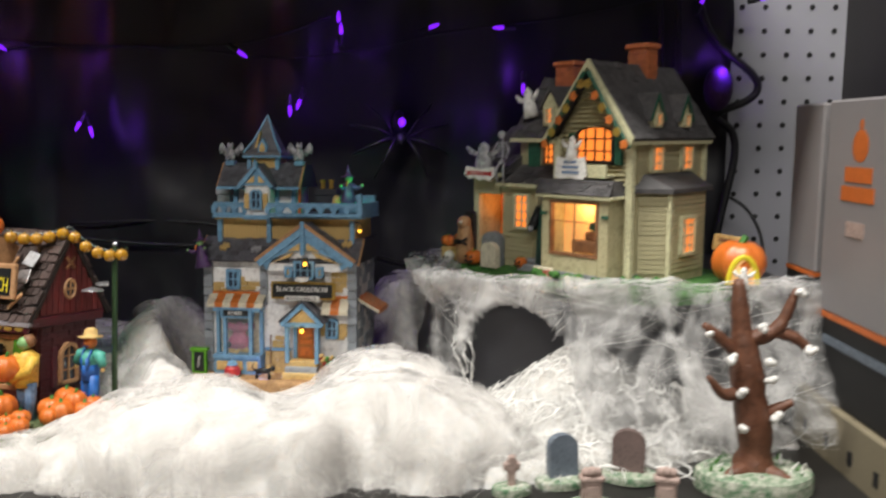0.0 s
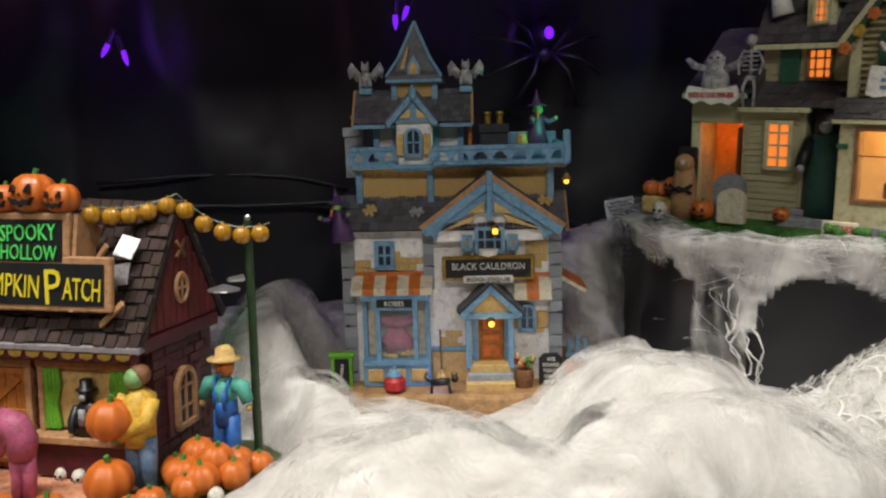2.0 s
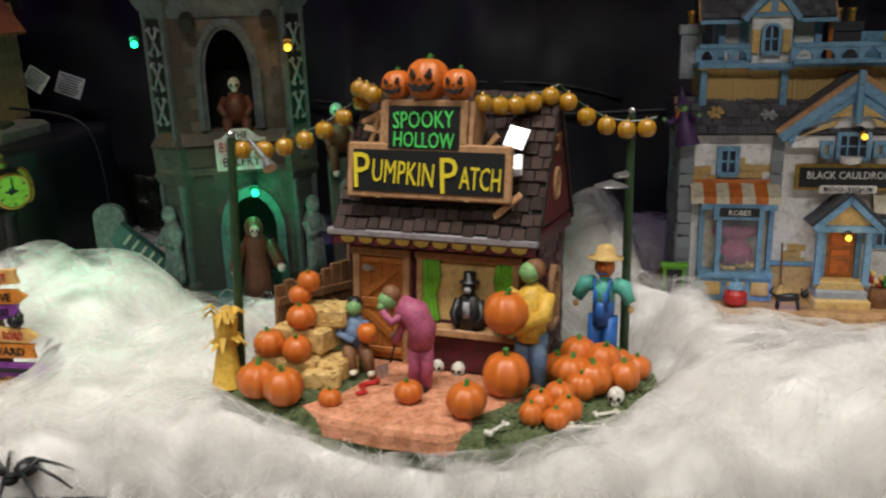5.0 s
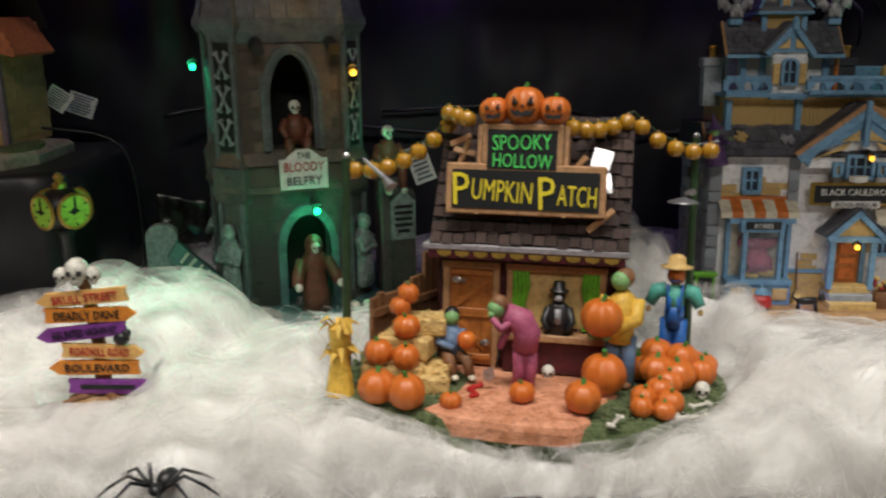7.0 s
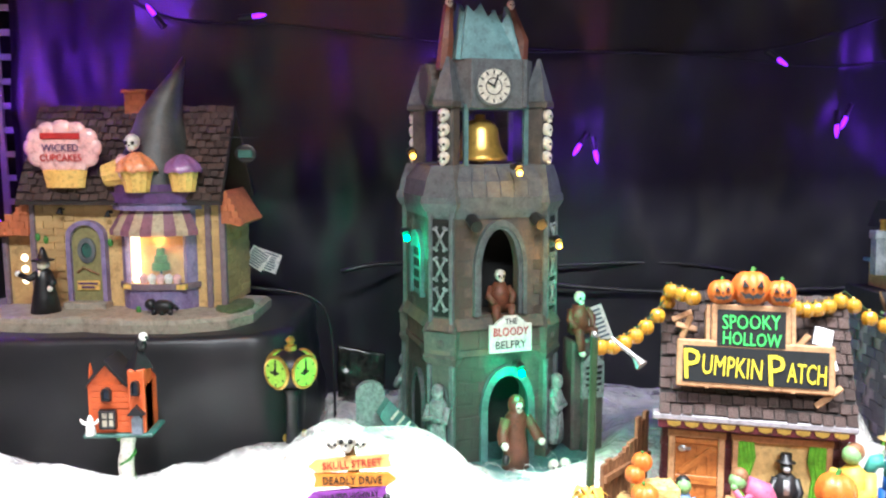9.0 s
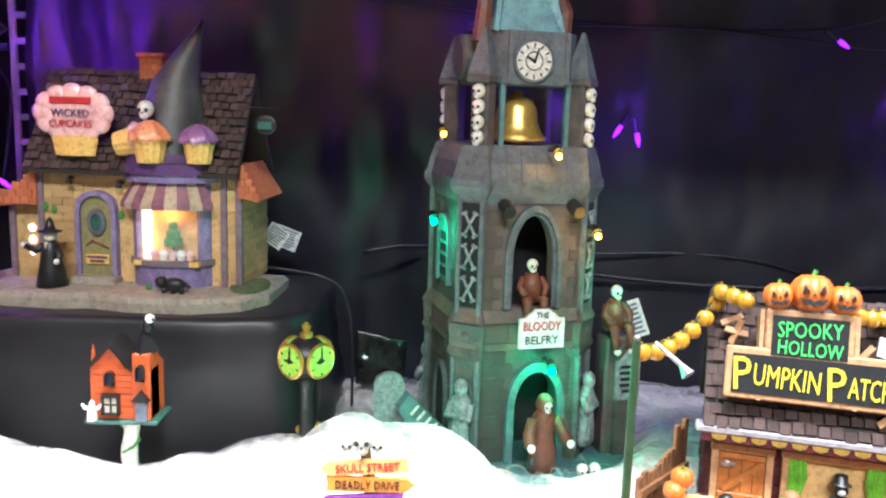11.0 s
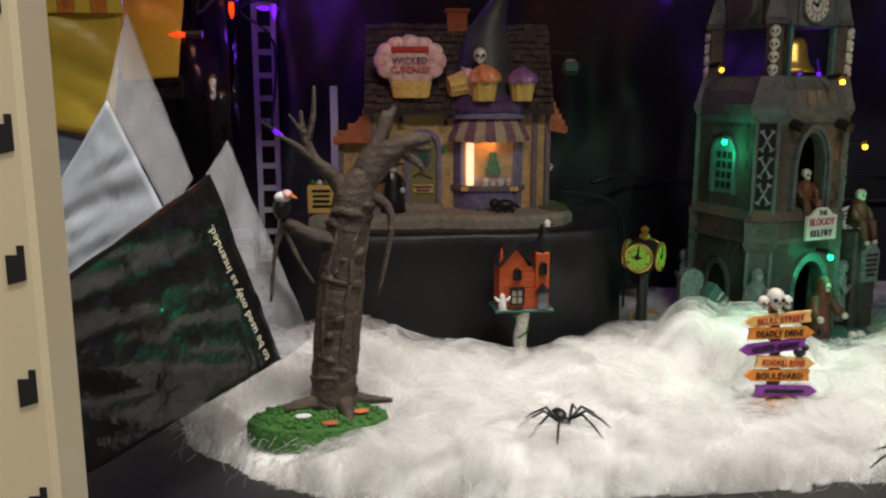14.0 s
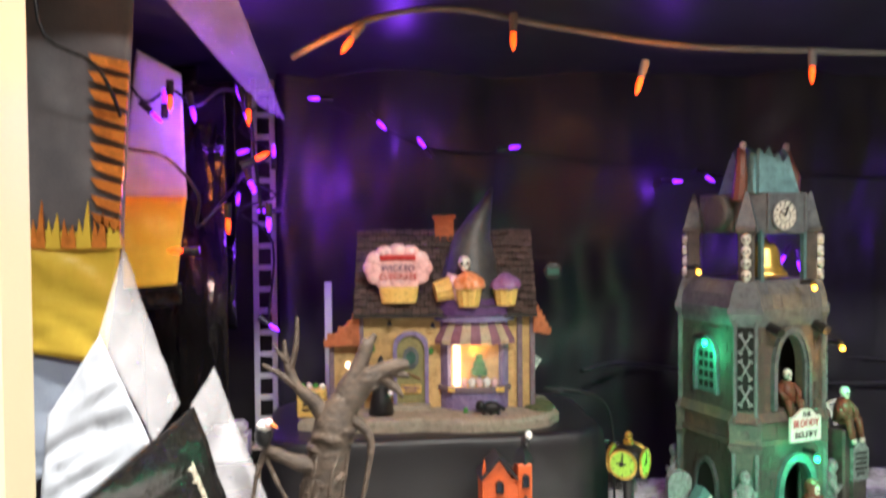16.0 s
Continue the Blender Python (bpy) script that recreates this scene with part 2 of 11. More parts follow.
HOLLOWS = [(-0.343, 0.612, 0.100, 0.072, 0.011), (-0.475, 0.775, 0.075, 0.075, 0.020), (-0.140, 0.735, 0.092, 0.078, 0.010), (-0.568, 0.592, 0.024, 0.020, 0.016), (-0.735, 0.80, 0.115, 0.098, 0.0), (0.16, 0.72, 0.17, 0.12, 0.0), (-0.858, 0.597, 0.052, 0.034, 0.013)]
FX, FY = np.array([p[0] for p in FRONT]), np.array([p[1] + 0.012 for p in FRONT])


def cotton_height(x, y):
    edge = (y - float(np.interp(x, FX, FY)) - 0.010 * fbm(22 * x, 22 * y, 3.1) - 0.005 * fbm(70 * x, 70 * y, 5.1)) / 0.028
    edge = min(edge, (x + 0.965) / 0.04, (0.075 - x) / 0.05, (0.90 - y) / 0.05)
    if edge <= 0:
        return -0.004
    h = 0.0225 + 0.013 * fbm(15 * x, 15 * y, 0.4, 2) + 0.0012 * fbm(45 * x, 45 * y, 2.0, 2)
    for cx, cy, top, rx, ry in MOUNDS:
        d2 = ((x - cx) / rx) ** 2 + ((y - cy) / ry) ** 2 + 0.4 * fbm(24 * x, 24 * y, 8, 2)
        q = max(0.0, 1 - d2 / 2.9)
        h += top * q * (2 - q)
    h -= 0.007 * max(0.0, 1 - abs((x + 0.125) * 0.9 + (y - 0.60) * 0.35) / 0.030) * max(0.0, 1 - abs(y - 0.60) / 0.10)
    for cx, cy, rx, ry, z in HOLLOWS:
        d = math.hypot((x - cx) / rx, (y - cy) / ry)
        if d < 1.25:
            w = min(1, max(0, (d - 1.0) / 0.25))
            h = min(h, z + (h - z) * w) if h > z else h
    e = min(1, edge)
    return h * math.sqrt(e * (2 - e)) - 0.002 * (1 - e)


cotton = thing("cotton_batting", "white fluffy cotton batting spread over the shelf as fog", "cotton", kind="stuff")


def clear_of_models(x, y):
    """0 where a model presses the cotton down, 1 away from it."""
    return min(1.0, min(max(0.0, (math.hypot((x - cx) / rx, (y - cy) / ry) - 0.98) / 0.22) for cx, cy, rx, ry, z in HOLLOWS))


def cotton_layer(name, lift, mat, nx, ny):
    bm = B()
    vs = {}
    for i in range(nx + 1):
        for j in range(ny + 1):
            x, y = -0.98 + 1.08 * i / nx, 0.43 + 0.48 * j / ny
            h = cotton_height(x, y)
            k = lift * clear_of_models(x, y) * min(1.0, max(0.0, h / 0.012)) * (0.8 + 0.7 * fbm(24 * x, 24 * y, 11 + lift * 900, 2))
            vs[i, j] = bm.verts.new((x + k * 0.5 * fbm(30 * x, 30 * y, 21, 2), y - 0.5 * k + 0.5 * k * fbm(30 * x, 30 * y, 31, 2), h + k)), h
    for i in range(nx):
        for j in range(ny):
            q = [vs[c] for c in ((i, j), (i + 1, j), (i + 1, j + 1), (i, j + 1))]
            if any(v[1] > -0.0035 for v in q):
                bm.faces.new([v[0] for v in q])
    bmesh.ops.delete(bm, geom=[v for v in bm.verts if not v.link_faces], context="VERTS")
    return part(name, bm, mat, cotton, smooth=True)


cotton_layer("batting_core", 0.0, "cotton", 360, 160)
cotton_layer("batting_fluff", 0.004, "cotton_fluff", 240, 106)
cotton_layer("batting_fluff", 0.008, "cotton_fluff", 240, 106)
cotton_layer("batting_fluff", 0.012, "cotton_fluff", 240, 106)
cotton_layer("batting_fluff", 0.015, "cotton_fluff", 200, 90)


def strands(bm, n, pick, length, radius, lift, wild=1.0):
    """Loose threads that wander over a surface; pick gives a place and the way up from it."""
    for _ in range(n):
        got = pick()
        if not got:
            continue
        p, up, surface = got
        a = rnd_angle()
        pts, L = [], length * random.uniform(0.4, 1.3)
        turn = random.uniform(-0.5, 0.5) * wild
        for k in range(7):
            pts.append(surface(p.x, p.y) + up * (lift * math.sin(math.pi * k / 6) * random.uniform(0.5, 1.2) + 0.0008))
            p = p + Vector((math.cos(a), math.sin(a), 0)) * L / 6
            a += turn + random.uniform(-0.5, 0.5) * wild
        r = radius * random.uniform(0.5, 1.4)
        tube(bm, pts, [r * 0.4, r, r, r, r, r, r * 0.3], 3)


def rnd_angle():
    return random.uniform(0, 2 * math.pi)


def on_cotton(x, y):
    return Vector((x, y, max(0.001, cotton_height(x, y))))


def pick_cotton():
    x = random.uniform(-0.95, 0.05)
    y = float(np.interp(x, FX, FY)) + (random.uniform(-0.012, 0.03) if random.random() < 0.6 else random.uniform(0.03, 0.2))
    if cotton_height(x, y) < -0.002 and random.random() < 0.6:
        return None
    return Vector((x, y, 0)), Vector((0, -0.3, 1)), on_cotton


bm = B()
strands(bm, 2200, pick_cotton, 0.030, 0.00010, 0.009, 1.5)
part("loose_strands", bm, "fibre", cotton, smooth=True)
# ---------------------------------------------------------------- paints of the models
paint("plaster", (0.86, 0.85, 0.84), rough=0.75, second=(0.70, 0.69, 0.70), scale=90, fine=700, amount=0.6, bump=0.5)
paint("blue_trim", (0.19, 0.37, 0.56), rough=0.5, second=(0.11, 0.24, 0.38), scale=150, fine=900, amount=0.7, bump=0.4)
paint("tan_wood", (0.66, 0.46, 0.18), rough=0.6, second=(0.44, 0.28, 0.09), scale=140, fine=900, amount=0.7, bump=0.5)
paint("slate", (0.075, 0.075, 0.09), rough=0.6, second=(0.17, 0.17, 0.19), scale=200, fine=1100, amount=0.6, bump=0.6, random_value=0.35)
paint("slate_base", (0.04, 0.04, 0.05), rough=0.7)
paint("grey_stone", (0.24, 0.27, 0.31), rough=0.7, second=(0.42, 0.45, 0.48), scale=180, fine=900, amount=0.7, bump=0.6, random_value=0.2)
paint("orange", (0.62, 0.18, 0.03), rough=0.5, second=(0.40, 0.09, 0.01), scale=130, fine=800, amount=0.6)
paint("cream", (0.72, 0.66, 0.52), rough=0.6, second=(0.52, 0.45, 0.32), scale=130, fine=800, amount=0.5)
paint("sign_black", (0.010, 0.012, 0.014), rough=0.45, bump=0.2)
paint("gold", (0.66, 0.44, 0.10), rough=0.3, metal=0.7, second=(0.35, 0.2, 0.04))
paint("glass_dark", (0.03, 0.04, 0.06), rough=0.1, second=(0.05, 0.06, 0.09), bump=0)
paint("brown_wood", (0.26, 0.12, 0.05), rough=0.6, second=(0.12, 0.05, 0.02), scale=150, fine=900, amount=0.8, bump=0.6)
paint("raw_wood", (0.48, 0.27, 0.13), rough=0.6, second=(0.28, 0.14, 0.06), scale=150, fine=900, amount=0.7, bump=0.5)
paint("door_orange", (0.45, 0.16, 0.03), rough=0.5, second=(0.25, 0.07, 0.01), scale=150, fine=900, amount=0.7, bump=0.4)
paint("base_earth", (0.42, 0.25, 0.11), rough=0.8, second=(0.22, 0.12, 0.05), scale=120, fine=900, amount=0.8, bump=0.8)
paint("silver_stone", (0.48, 0.48, 0.50), rough=0.45, second=(0.14, 0.14, 0.16), scale=260, fine=1200, amount=0.9, bump=0.5)
paint("white_paint", (0.80, 0.79, 0.76), rough=0.6, second=(0.6, 0.58, 0.55), scale=140, amount=0.5)
paint("red_paint", (0.50, 0.03, 0.03), rough=0.45, second=(0.3, 0.01, 0.01))
paint("pink_cloth", (0.50, 0.12, 0.22), rough=0.55, second=(0.28, 0.06, 0.13), scale=160, amount=0.7)
paint("purple", (0.10, 0.045, 0.16), rough=0.5, second=(0.05, 0.02, 0.08), scale=150, amount=0.6)
paint("green_skin", (0.22, 0.42, 0.16), rough=0.5, second=(0.10, 0.22, 0.08), scale=200)
paint("black_paint", (0.012, 0.012, 0.014), rough=0.4, bump=0.2)
paint("yellow_cloth", (0.74, 0.48, 0.07), rough=0.55, second=(0.52, 0.28, 0.03), scale=180, amount=0.6)
paint("denim", (0.10, 0.17, 0.30), rough=0.7, second=(0.22, 0.30, 0.42), scale=200, amount=0.7)
paint("bright_blue", (0.02, 0.12, 0.42), rough=0.5, second=(0.01, 0.06, 0.25), scale=200)
paint("teal", (0.10, 0.42, 0.34), rough=0.55, second=(0.05, 0.26, 0.2), scale=200)
paint("straw", (0.70, 0.50, 0.20), rough=0.75, second=(0.42, 0.24, 0.06), scale=220, fine=1200, amount=0.8, bump=0.8)
paint("pumpkin_skin", (0.58, 0.105, 0.010), rough=0.36, second=(0.66, 0.24, 0.04), scale=170, fine=900, amount=0.7, bump=0.2, coat=0.3)
paint("pumpkin_amber", (0.62, 0.32, 0.02), rough=0.25, second=(0.40, 0.18, 0.01), scale=160, transmission=0.3, bump=0.1, coat=0.5)
paint("stem_green", (0.06, 0.24, 0.04), rough=0.5)
paint("dark_red_wood", (0.095, 0.010, 0.018), rough=0.45, second=(0.035, 0.008, 0.010), scale=150, fine=900, amount=0.8, bump=0.6)
paint("barn_red", (0.17, 0.022, 0.022), rough=0.5, second=(0.06, 0.01, 0.01), scale=150, fine=900, amount=0.8, bump=0.5, stretch=(1, 1, 0.3))
paint("brown_shingle", (0.055, 0.034, 0.030), rough=0.5, second=(0.12, 0.08, 0.07), scale=200, fine=1200, amount=0.6, bump=0.8, random_value=0.35)
paint("brown_dark", (0.022, 0.015, 0.013), rough=0.6)
paint("moss", (0.05, 0.085, 0.028), rough=0.95, second=(0.17, 0.20, 0.09), scale=500, fine=1600, amount=0.9, bump=1.0, depth=0.002)
paint("bright_moss", (0.08, 0.24, 0.04), rough=0.9, second=(0.03, 0.10, 0.02), scale=500, fine=1600, amount=0.9, bump=1.0, depth=0.002)
paint("path_earth", (0.70, 0.33, 0.20), rough=0.85, second=(0.42, 0.16, 0.07), scale=150, fine=700, amount=0.9, bump=0.9, depth=0.001)
paint("bone", (0.72, 0.70, 0.62), rough=0.5, second=(0.35, 0.33, 0.28), scale=300, amount=0.6)
paint("tin", (0.50, 0.50, 0.52), rough=0.3, metal=0.8, second=(0.3, 0.3, 0.3), scale=200)
paint("gutter_grey", (0.28, 0.26, 0.28), rough=0.5, second=(0.16, 0.14, 0.15), scale=200)
paint("green_letters", (0.10, 0.75, 0.14), rough=0.5, bump=0)
paint("yellow_letters", (0.80, 0.66, 0.03), rough=0.5, bump=0)
paint("curtain_green", (0.14, 0.42, 0.02), rough=0.6, second=(0.06, 0.22, 0.01), scale=200)
paint("green_pole", (0.028, 0.06, 0.025), rough=0.35, second=(0.015, 0.03, 0.012), scale=120)
paint("warm_room", (0.70, 0.42, 0.14), rough=0.7, second=(0.5, 0.28, 0.08), scale=90)
paint("window_glow", (0.6, 0.2, 0.04), rough=0.4, emit=1.3, emit_colour=(1.0, 0.24, 0.03), bump=0)
paint("white_glow", (0.9, 0.85, 0.75), rough=0.4, emit=2.0, emit_colour=(1.0, 0.72, 0.42), bump=0)
paint("bulb_yellow", (0.9, 0.6, 0.1), rough=0.3, emit=4.0, emit_colour=(1.0, 0.45, 0.03), bump=0)
paint("bulb_green", (0.1, 0.9, 0.4), rough=0.3, emit=6.0, emit_colour=(0.03, 1.0, 0.32), bump=0)
paint("bulb_purple", (0.2, 0.03, 0.5), rough=0.3, emit=1.5, emit_colour=(0.22, 0.016, 1.0), bump=0)
paint("bulb_orange", (0.6, 0.1, 0.01), rough=0.3, emit=2.0, emit_colour=(1.0, 0.045, 0.002), bump=0)
paint("clear_glass", (0.75, 0.85, 0.88), rough=0.08, alpha=0.08, bump=0)


# ---------------------------------------------------------------- pieces shared by the models
def rnd(a, b):
    return random.uniform(a, b)


def courses(name, parent, mat, p0, du, dv, nu, nv, thick, bond=0.5, gap=0.07, lap=0.0, clip=None, jit=0.05, tilt=0.0):
    """Slates, bricks or boards in rows, from the corner p0 along du, row upon row along dv."""
    p0, du, dv = Vector(p0), Vector(du), Vector(dv)
    n = du.cross(dv).normalized()
    bm = B()
    box(bm, 0, 1, 0, 1, 0, 1)
    finish(bm)
    me = bpy.data.meshes.new(name)
    bm.to_mesh(me)
    bm.free()
    me.materials.append(M[mat])
    for j in range(nv):
        for i in range(-1, nu):
            a = i + (bond if j % 2 else 0.0)
            lo, hi = max(0.0, a), min(float(nu), a + 1)
            if hi - lo < 0.25 or (clip and not clip((lo + hi) / 2 / nu, (j + 0.5) / nv)):
                continue
            w = (hi - lo) * (1 - gap)
            x, y, z = du / nu * w, dv / nv * (1 - gap + lap + rnd(-jit, jit)), n * thick * (1 + rnd(-0.3, 0.3))
            y = y - n * thick * tilt
            o = p0 + du / nu * (lo + gap / 2) + dv / nv * (j + rnd(-jit, jit)) + n * thick * tilt
            ob = new(name, me)
            ob.parent = parent
            ob.matrix_basis = Matrix(((x.x, y.x, z.x, o.x), (x.y, y.y, z.y, o.y), (x.z, y.z, z.z, o.z), (0, 0, 0, 1)))


def words(name, body, width, m, mat, parent, label="", deep=0.0006, height=None):
    """Raised lettering, centred at the pose m, in the plane x-y of m."""
    c = bpy.data.curves.new(name, "FONT")
    c.body, c.size, c.extrude, c.align_x, c.align_y, c.resolution_u = body, 1.0, 0.0, "CENTER", "CENTER", 2
    ob = bpy.data.objects.new(name, c)
    scene.collection.objects.link(ob)
    bpy.context.view_layer.update()
    me = bpy.data.meshes.new_from_object(ob.evaluated_get(bpy.context.evaluated_depsgraph_get()))
    bpy.data.objects.remove(ob)
    xs, ys = [v.co.x for v in me.vertices], [v.co.y for v in me.vertices]
    k = width / (max(xs) - min(xs))
    ky = height / (max(ys) - min(ys)) if height else k
    bm = B()
    bm.from_mesh(me)
    r = bmesh.ops.extrude_face_region(bm, geom=bm.faces[:])
    for g in r["geom"]:
        if isinstance(g, bmesh.types.BMVert):
            g.co.z += 1.0
    cx, cy = (max(xs) + min(xs)) / 2, (max(ys) + min(ys)) / 2
    bmesh.ops.transform(bm, matrix=m @ Matrix.Diagonal((k, ky, deep, 1)) @ Matrix.Translation((-cx, -cy, 0)), verts=bm.verts[:])
    bpy.data.meshes.remove(me)
    return part(name, bm, mat, parent, label)


def upright(x, y, z, turn=0.0):
    """The pose of writing on a wall that faces the front, its letters leaning by turn degrees."""
    return pose(x, y, z, 90, 0, 0) @ pose(0, 0, 0, 0, 0, turn)


def bars(name, parent, mat, x0, x1, z0, z1, y, n):
    bm = B()
    for i in range(n):
        h = (z1 - z0) / n
        k = rnd(0.0, 0.18) * (x1 - x0)
        box(bm, x0 + k, x1 - k, y - 0.0005, y, z0 + i * h + 0.25 * h, z0 + i * h + 0.75 * h)
    return part(name, bm, mat, parent)


def window(parent, x0, x1, z0, z1, y, frame="blue_trim", pane="glass_dark", nx=2, nz=2, w=0.0018, deep=0.003, name="window", arch=0.0, m=None):
    """A framed window on a wall that faces the front: frame, bars and pane."""
    m = m or Matrix()
    bm = B()
    zt = z1 - arch
    for q in ((x0, x0 + w, z0, zt), (x1 - w, x1, z0, zt), (x0, x1, z0, z0 + w)):
        box(bm, q[0], q[1], y - deep, y + 0.001, q[2], q[3])
    if arch:
        xm, r = (x0 + x1) / 2, (x1 - x0) / 2
        k = 8
        for i in range(k):
            a, b = math.pi * i / k, math.pi * (i + 1) / k
            f = lambda t, rr: (xm + rr * math.cos(t), zt + arch * (rr / r) * math.sin(t))
            prism(bm, [f(a, r), f(b, r), f(b, r - w), f(a, r - w)], y - deep, y + 0.001)
    else:
        box(bm, x0 + w, x1 - w, y - deep, y + 0.001, z1 - w, z1)
    bmesh.ops.transform(bm, matrix=m, verts=bm.verts[:])
    fr = part(name, bm, frame, parent)
    bm = B()
    pts = [(x0 + w / 2, z0 + w / 2), (x1 - w / 2, z0 + w / 2), (x1 - w / 2, zt)]
    if arch:
        pts += [((x0 + x1) / 2 + (x1 - x0 - w) / 2 * math.cos(math.pi * i / 8), zt + (arch - w / 2) * math.sin(math.pi * i / 8)) for i in range(1, 8)]
        pts += [(x0 + w / 2, zt)]
    else:
        pts = [(x0 + w / 2, z0 + w / 2), (x1 - w / 2, z0 + w / 2), (x1 - w / 2, z1 - w / 2), (x0 + w / 2, z1 - w / 2)]
    prism(bm, pts, y - 0.0008, y + 0.0004)
    bmesh.ops.transform(bm, matrix=m, verts=bm.verts[:])
    part("pane", bm, pane, fr)
    if nx > 1 or nz > 1:
        bm = B()
        for i in range(1, nx):
            xx = x0 + (x1 - x0) * i / nx
            box(bm, xx - w * 0.25, xx + w * 0.25, y - deep * 0.7, y - 0.0009, z0 + w, z1 - w)
        for i in range(1, nz):
            zz = z0 + (z1 - z0) * i / nz
            box(bm, x0 + w, x1 - w, y - deep * 0.6, y - 0.0009, zz - w * 0.25, zz + w * 0.25)
        bmesh.ops.transform(bm, matrix=m, verts=bm.verts[:])
        part("glazing_bar", bm, frame, fr)
    return fr


def pumpkin_mesh(bm, c, r, tall=0.85, ribs=8, mi=0, n=32, v=8):
    k = len(bm.faces)
    rings = []
    for j in range(v + 1):
        t = math.pi * j / v
        ring = []
        for i in range(n):
            a = 2 * math.pi * i / n
            rib = 1 - 0.16 * (1 - abs(math.cos(a * ribs / 2))) ** 1.5
            rr = r * math.sin(t) ** 0.8 * rib if 0 < j < v else 1e-4
            zz = tall * r * math.cos(t) * (0.85 if j in (0, v) else 1)
            ring.append(bm.verts.new((c[0] + rr * math.cos(a), c[1] + rr * math.sin(a), c[2] + tall * r + zz)))
        rings.append(ring)
    for r0, r1 in zip(rings, rings[1:]):
        for i in range(n):
            bm.faces.new((r0[i], r1[i], r1[(i + 1) % n], r0[(i + 1) % n]))
    slot(bm, k, mi)
    return bm


PUMPKIN = {}


def pumpkin(parent, x, y, z, r, tall=0.85, mat="pumpkin_skin", stem="stem_green", name="pumpkin", face=False, turn=None, lean=0.0):
    key = (round(tall, 2), mat, face)
    if key not in PUMPKIN:
        bm = B()
        pumpkin_mesh(bm, (0, 0, 0), 1.0, tall)
        for f in bm.faces:
            f.smooth = True
        finish(bm)
        me = bpy.data.meshes.new("pumpkin")
        bm.to_mesh(me)
        bm.free()
        me.materials.append(M[mat])
        bm = B()
        tube(bm, [(0, 0, 1.62 * tall), (0.02, 0, 1.85 * tall), (0.14, 0, 2.2 * tall)], [0.26, 0.13, 0.12], 6)
        finish(bm)
        ms = bpy.data.meshes.new("stem")
        bm.to_mesh(ms)
        bm.free()
        ms.materials.append(M[stem])
        mf = None
        if face:
            bm = B()
            for s in (-1, 1):
                prism(bm, [(s * 0.18, 1.05 * tall), (s * 0.5, 1.02 * tall), (s * 0.42, 1.42 * tall)], -1.0, -0.6)
            prism(bm, [(-0.1, 0.85 * tall), (0.1, 0.85 * tall), (0, 1.02 * tall)], -1.02, -0.6)
            prism(bm, [(-0.6, 0.78 * tall), (-0.35, 0.62 * tall), (-0.18, 0.7 * tall), (0, 0.55 * tall), (0.18, 0.7 * tall), (0.35, 0.62 * tall), (0.6, 0.78 * tall), (0.35, 0.38 * tall), (0.1, 0.42 * tall), (0, 0.3 * tall), (-0.1, 0.42 * tall), (-0.35, 0.38 * tall)], -1.0, -0.6)
            finish(bm)
            mf = bpy.data.meshes.new("carved_face")
            bm.to_mesh(mf)
            bm.free()
            mf.materials.append(M["black_paint"])
        PUMPKIN[key] = me, ms, mf
    me, ms, mf = PUMPKIN[key]
    ob = new(name, me)
    ob.parent = parent
    ob.matrix_basis = pose(x, y, z, lean, rnd(-6, 6), rnd(0, 360) if turn is None else turn) @ Matrix.Diagonal((r, r, r, 1))
    st = new("stem", ms)
    st.parent = ob
    if mf:
        fc = new("carved_face", mf)
        fc.parent = ob
    return ob


def skull(bm, c, r, mi=0, dark=1, m=None):
    m = m or Matrix()
    ball(bm, c, r, (0.92, 1, 1), mi=mi)
    ball(bm, (c[0], c[1] - 0.45 * r, c[2] - 0.75 * r), r * 0.6, (0.9, 0.8, 0.75), 8, 5, mi)
    for s in (-1, 1):
        ball(bm, (c[0] + s * 0.38 * r, c[1] - 0.82 * r, c[2] - 0.1 * r), r * 0.26, (1, 0.7, 1), 6, 4, dark)
    ball(bm, (c[0], c[1] - 0.97 * r, c[2] - 0.42 * r), r * 0.12, (1, 0.7, 1), 5, 4, dark)


def figure(name, parent, mats, fn, m=None, label="", category="", scale=1.0):
    """A small painted resin figure, cast in one piece."""
    bm = B()
    fn(bm)
    if m is not None or scale != 1.0:
        bmesh.ops.transform(bm, matrix=(m or Matrix()) @ Matrix.Scale(scale, 4), verts=bm.verts[:])
    return part(name, bm, mats, parent, label, smooth=True, category=category)


def slab(bm, pts, z0, z1, lift=0.6, mi=0):
    """A rounded ground plate with a softened rim."""
    cx, cy = sum(p[0] for p in pts) / len(pts), sum(p[1] for p in pts) / len(pts)
    k = len(bm.faces)
    rings = []
    for s, z in ((1.0, z0), (1.0, z0 + lift * (z1 - z0)), (0.97, z1 - 0.1 * (z1 - z0)), (0.9, z1), (0.5, z1 + 0.0005)):
        rings.append([bm.verts.new((cx + s * (p[0] - cx), cy + s * (p[1] - cy), z + (0.0006 * fbm(90 * p[0] * s, 90 * p[1] * s) if z > z0 else 0))) for p in pts])
    for r0, r1 in zip(rings, rings[1:]):
        for i in range(len(pts)):
            bm.faces.new((r0[i], r0[(i + 1) % len(pts)], r1[(i + 1) % len(pts)], r1[i]))
    bm.faces.new(rings[0][::-1]), bm.faces.new(rings[-1])
    slot(bm, k, mi)


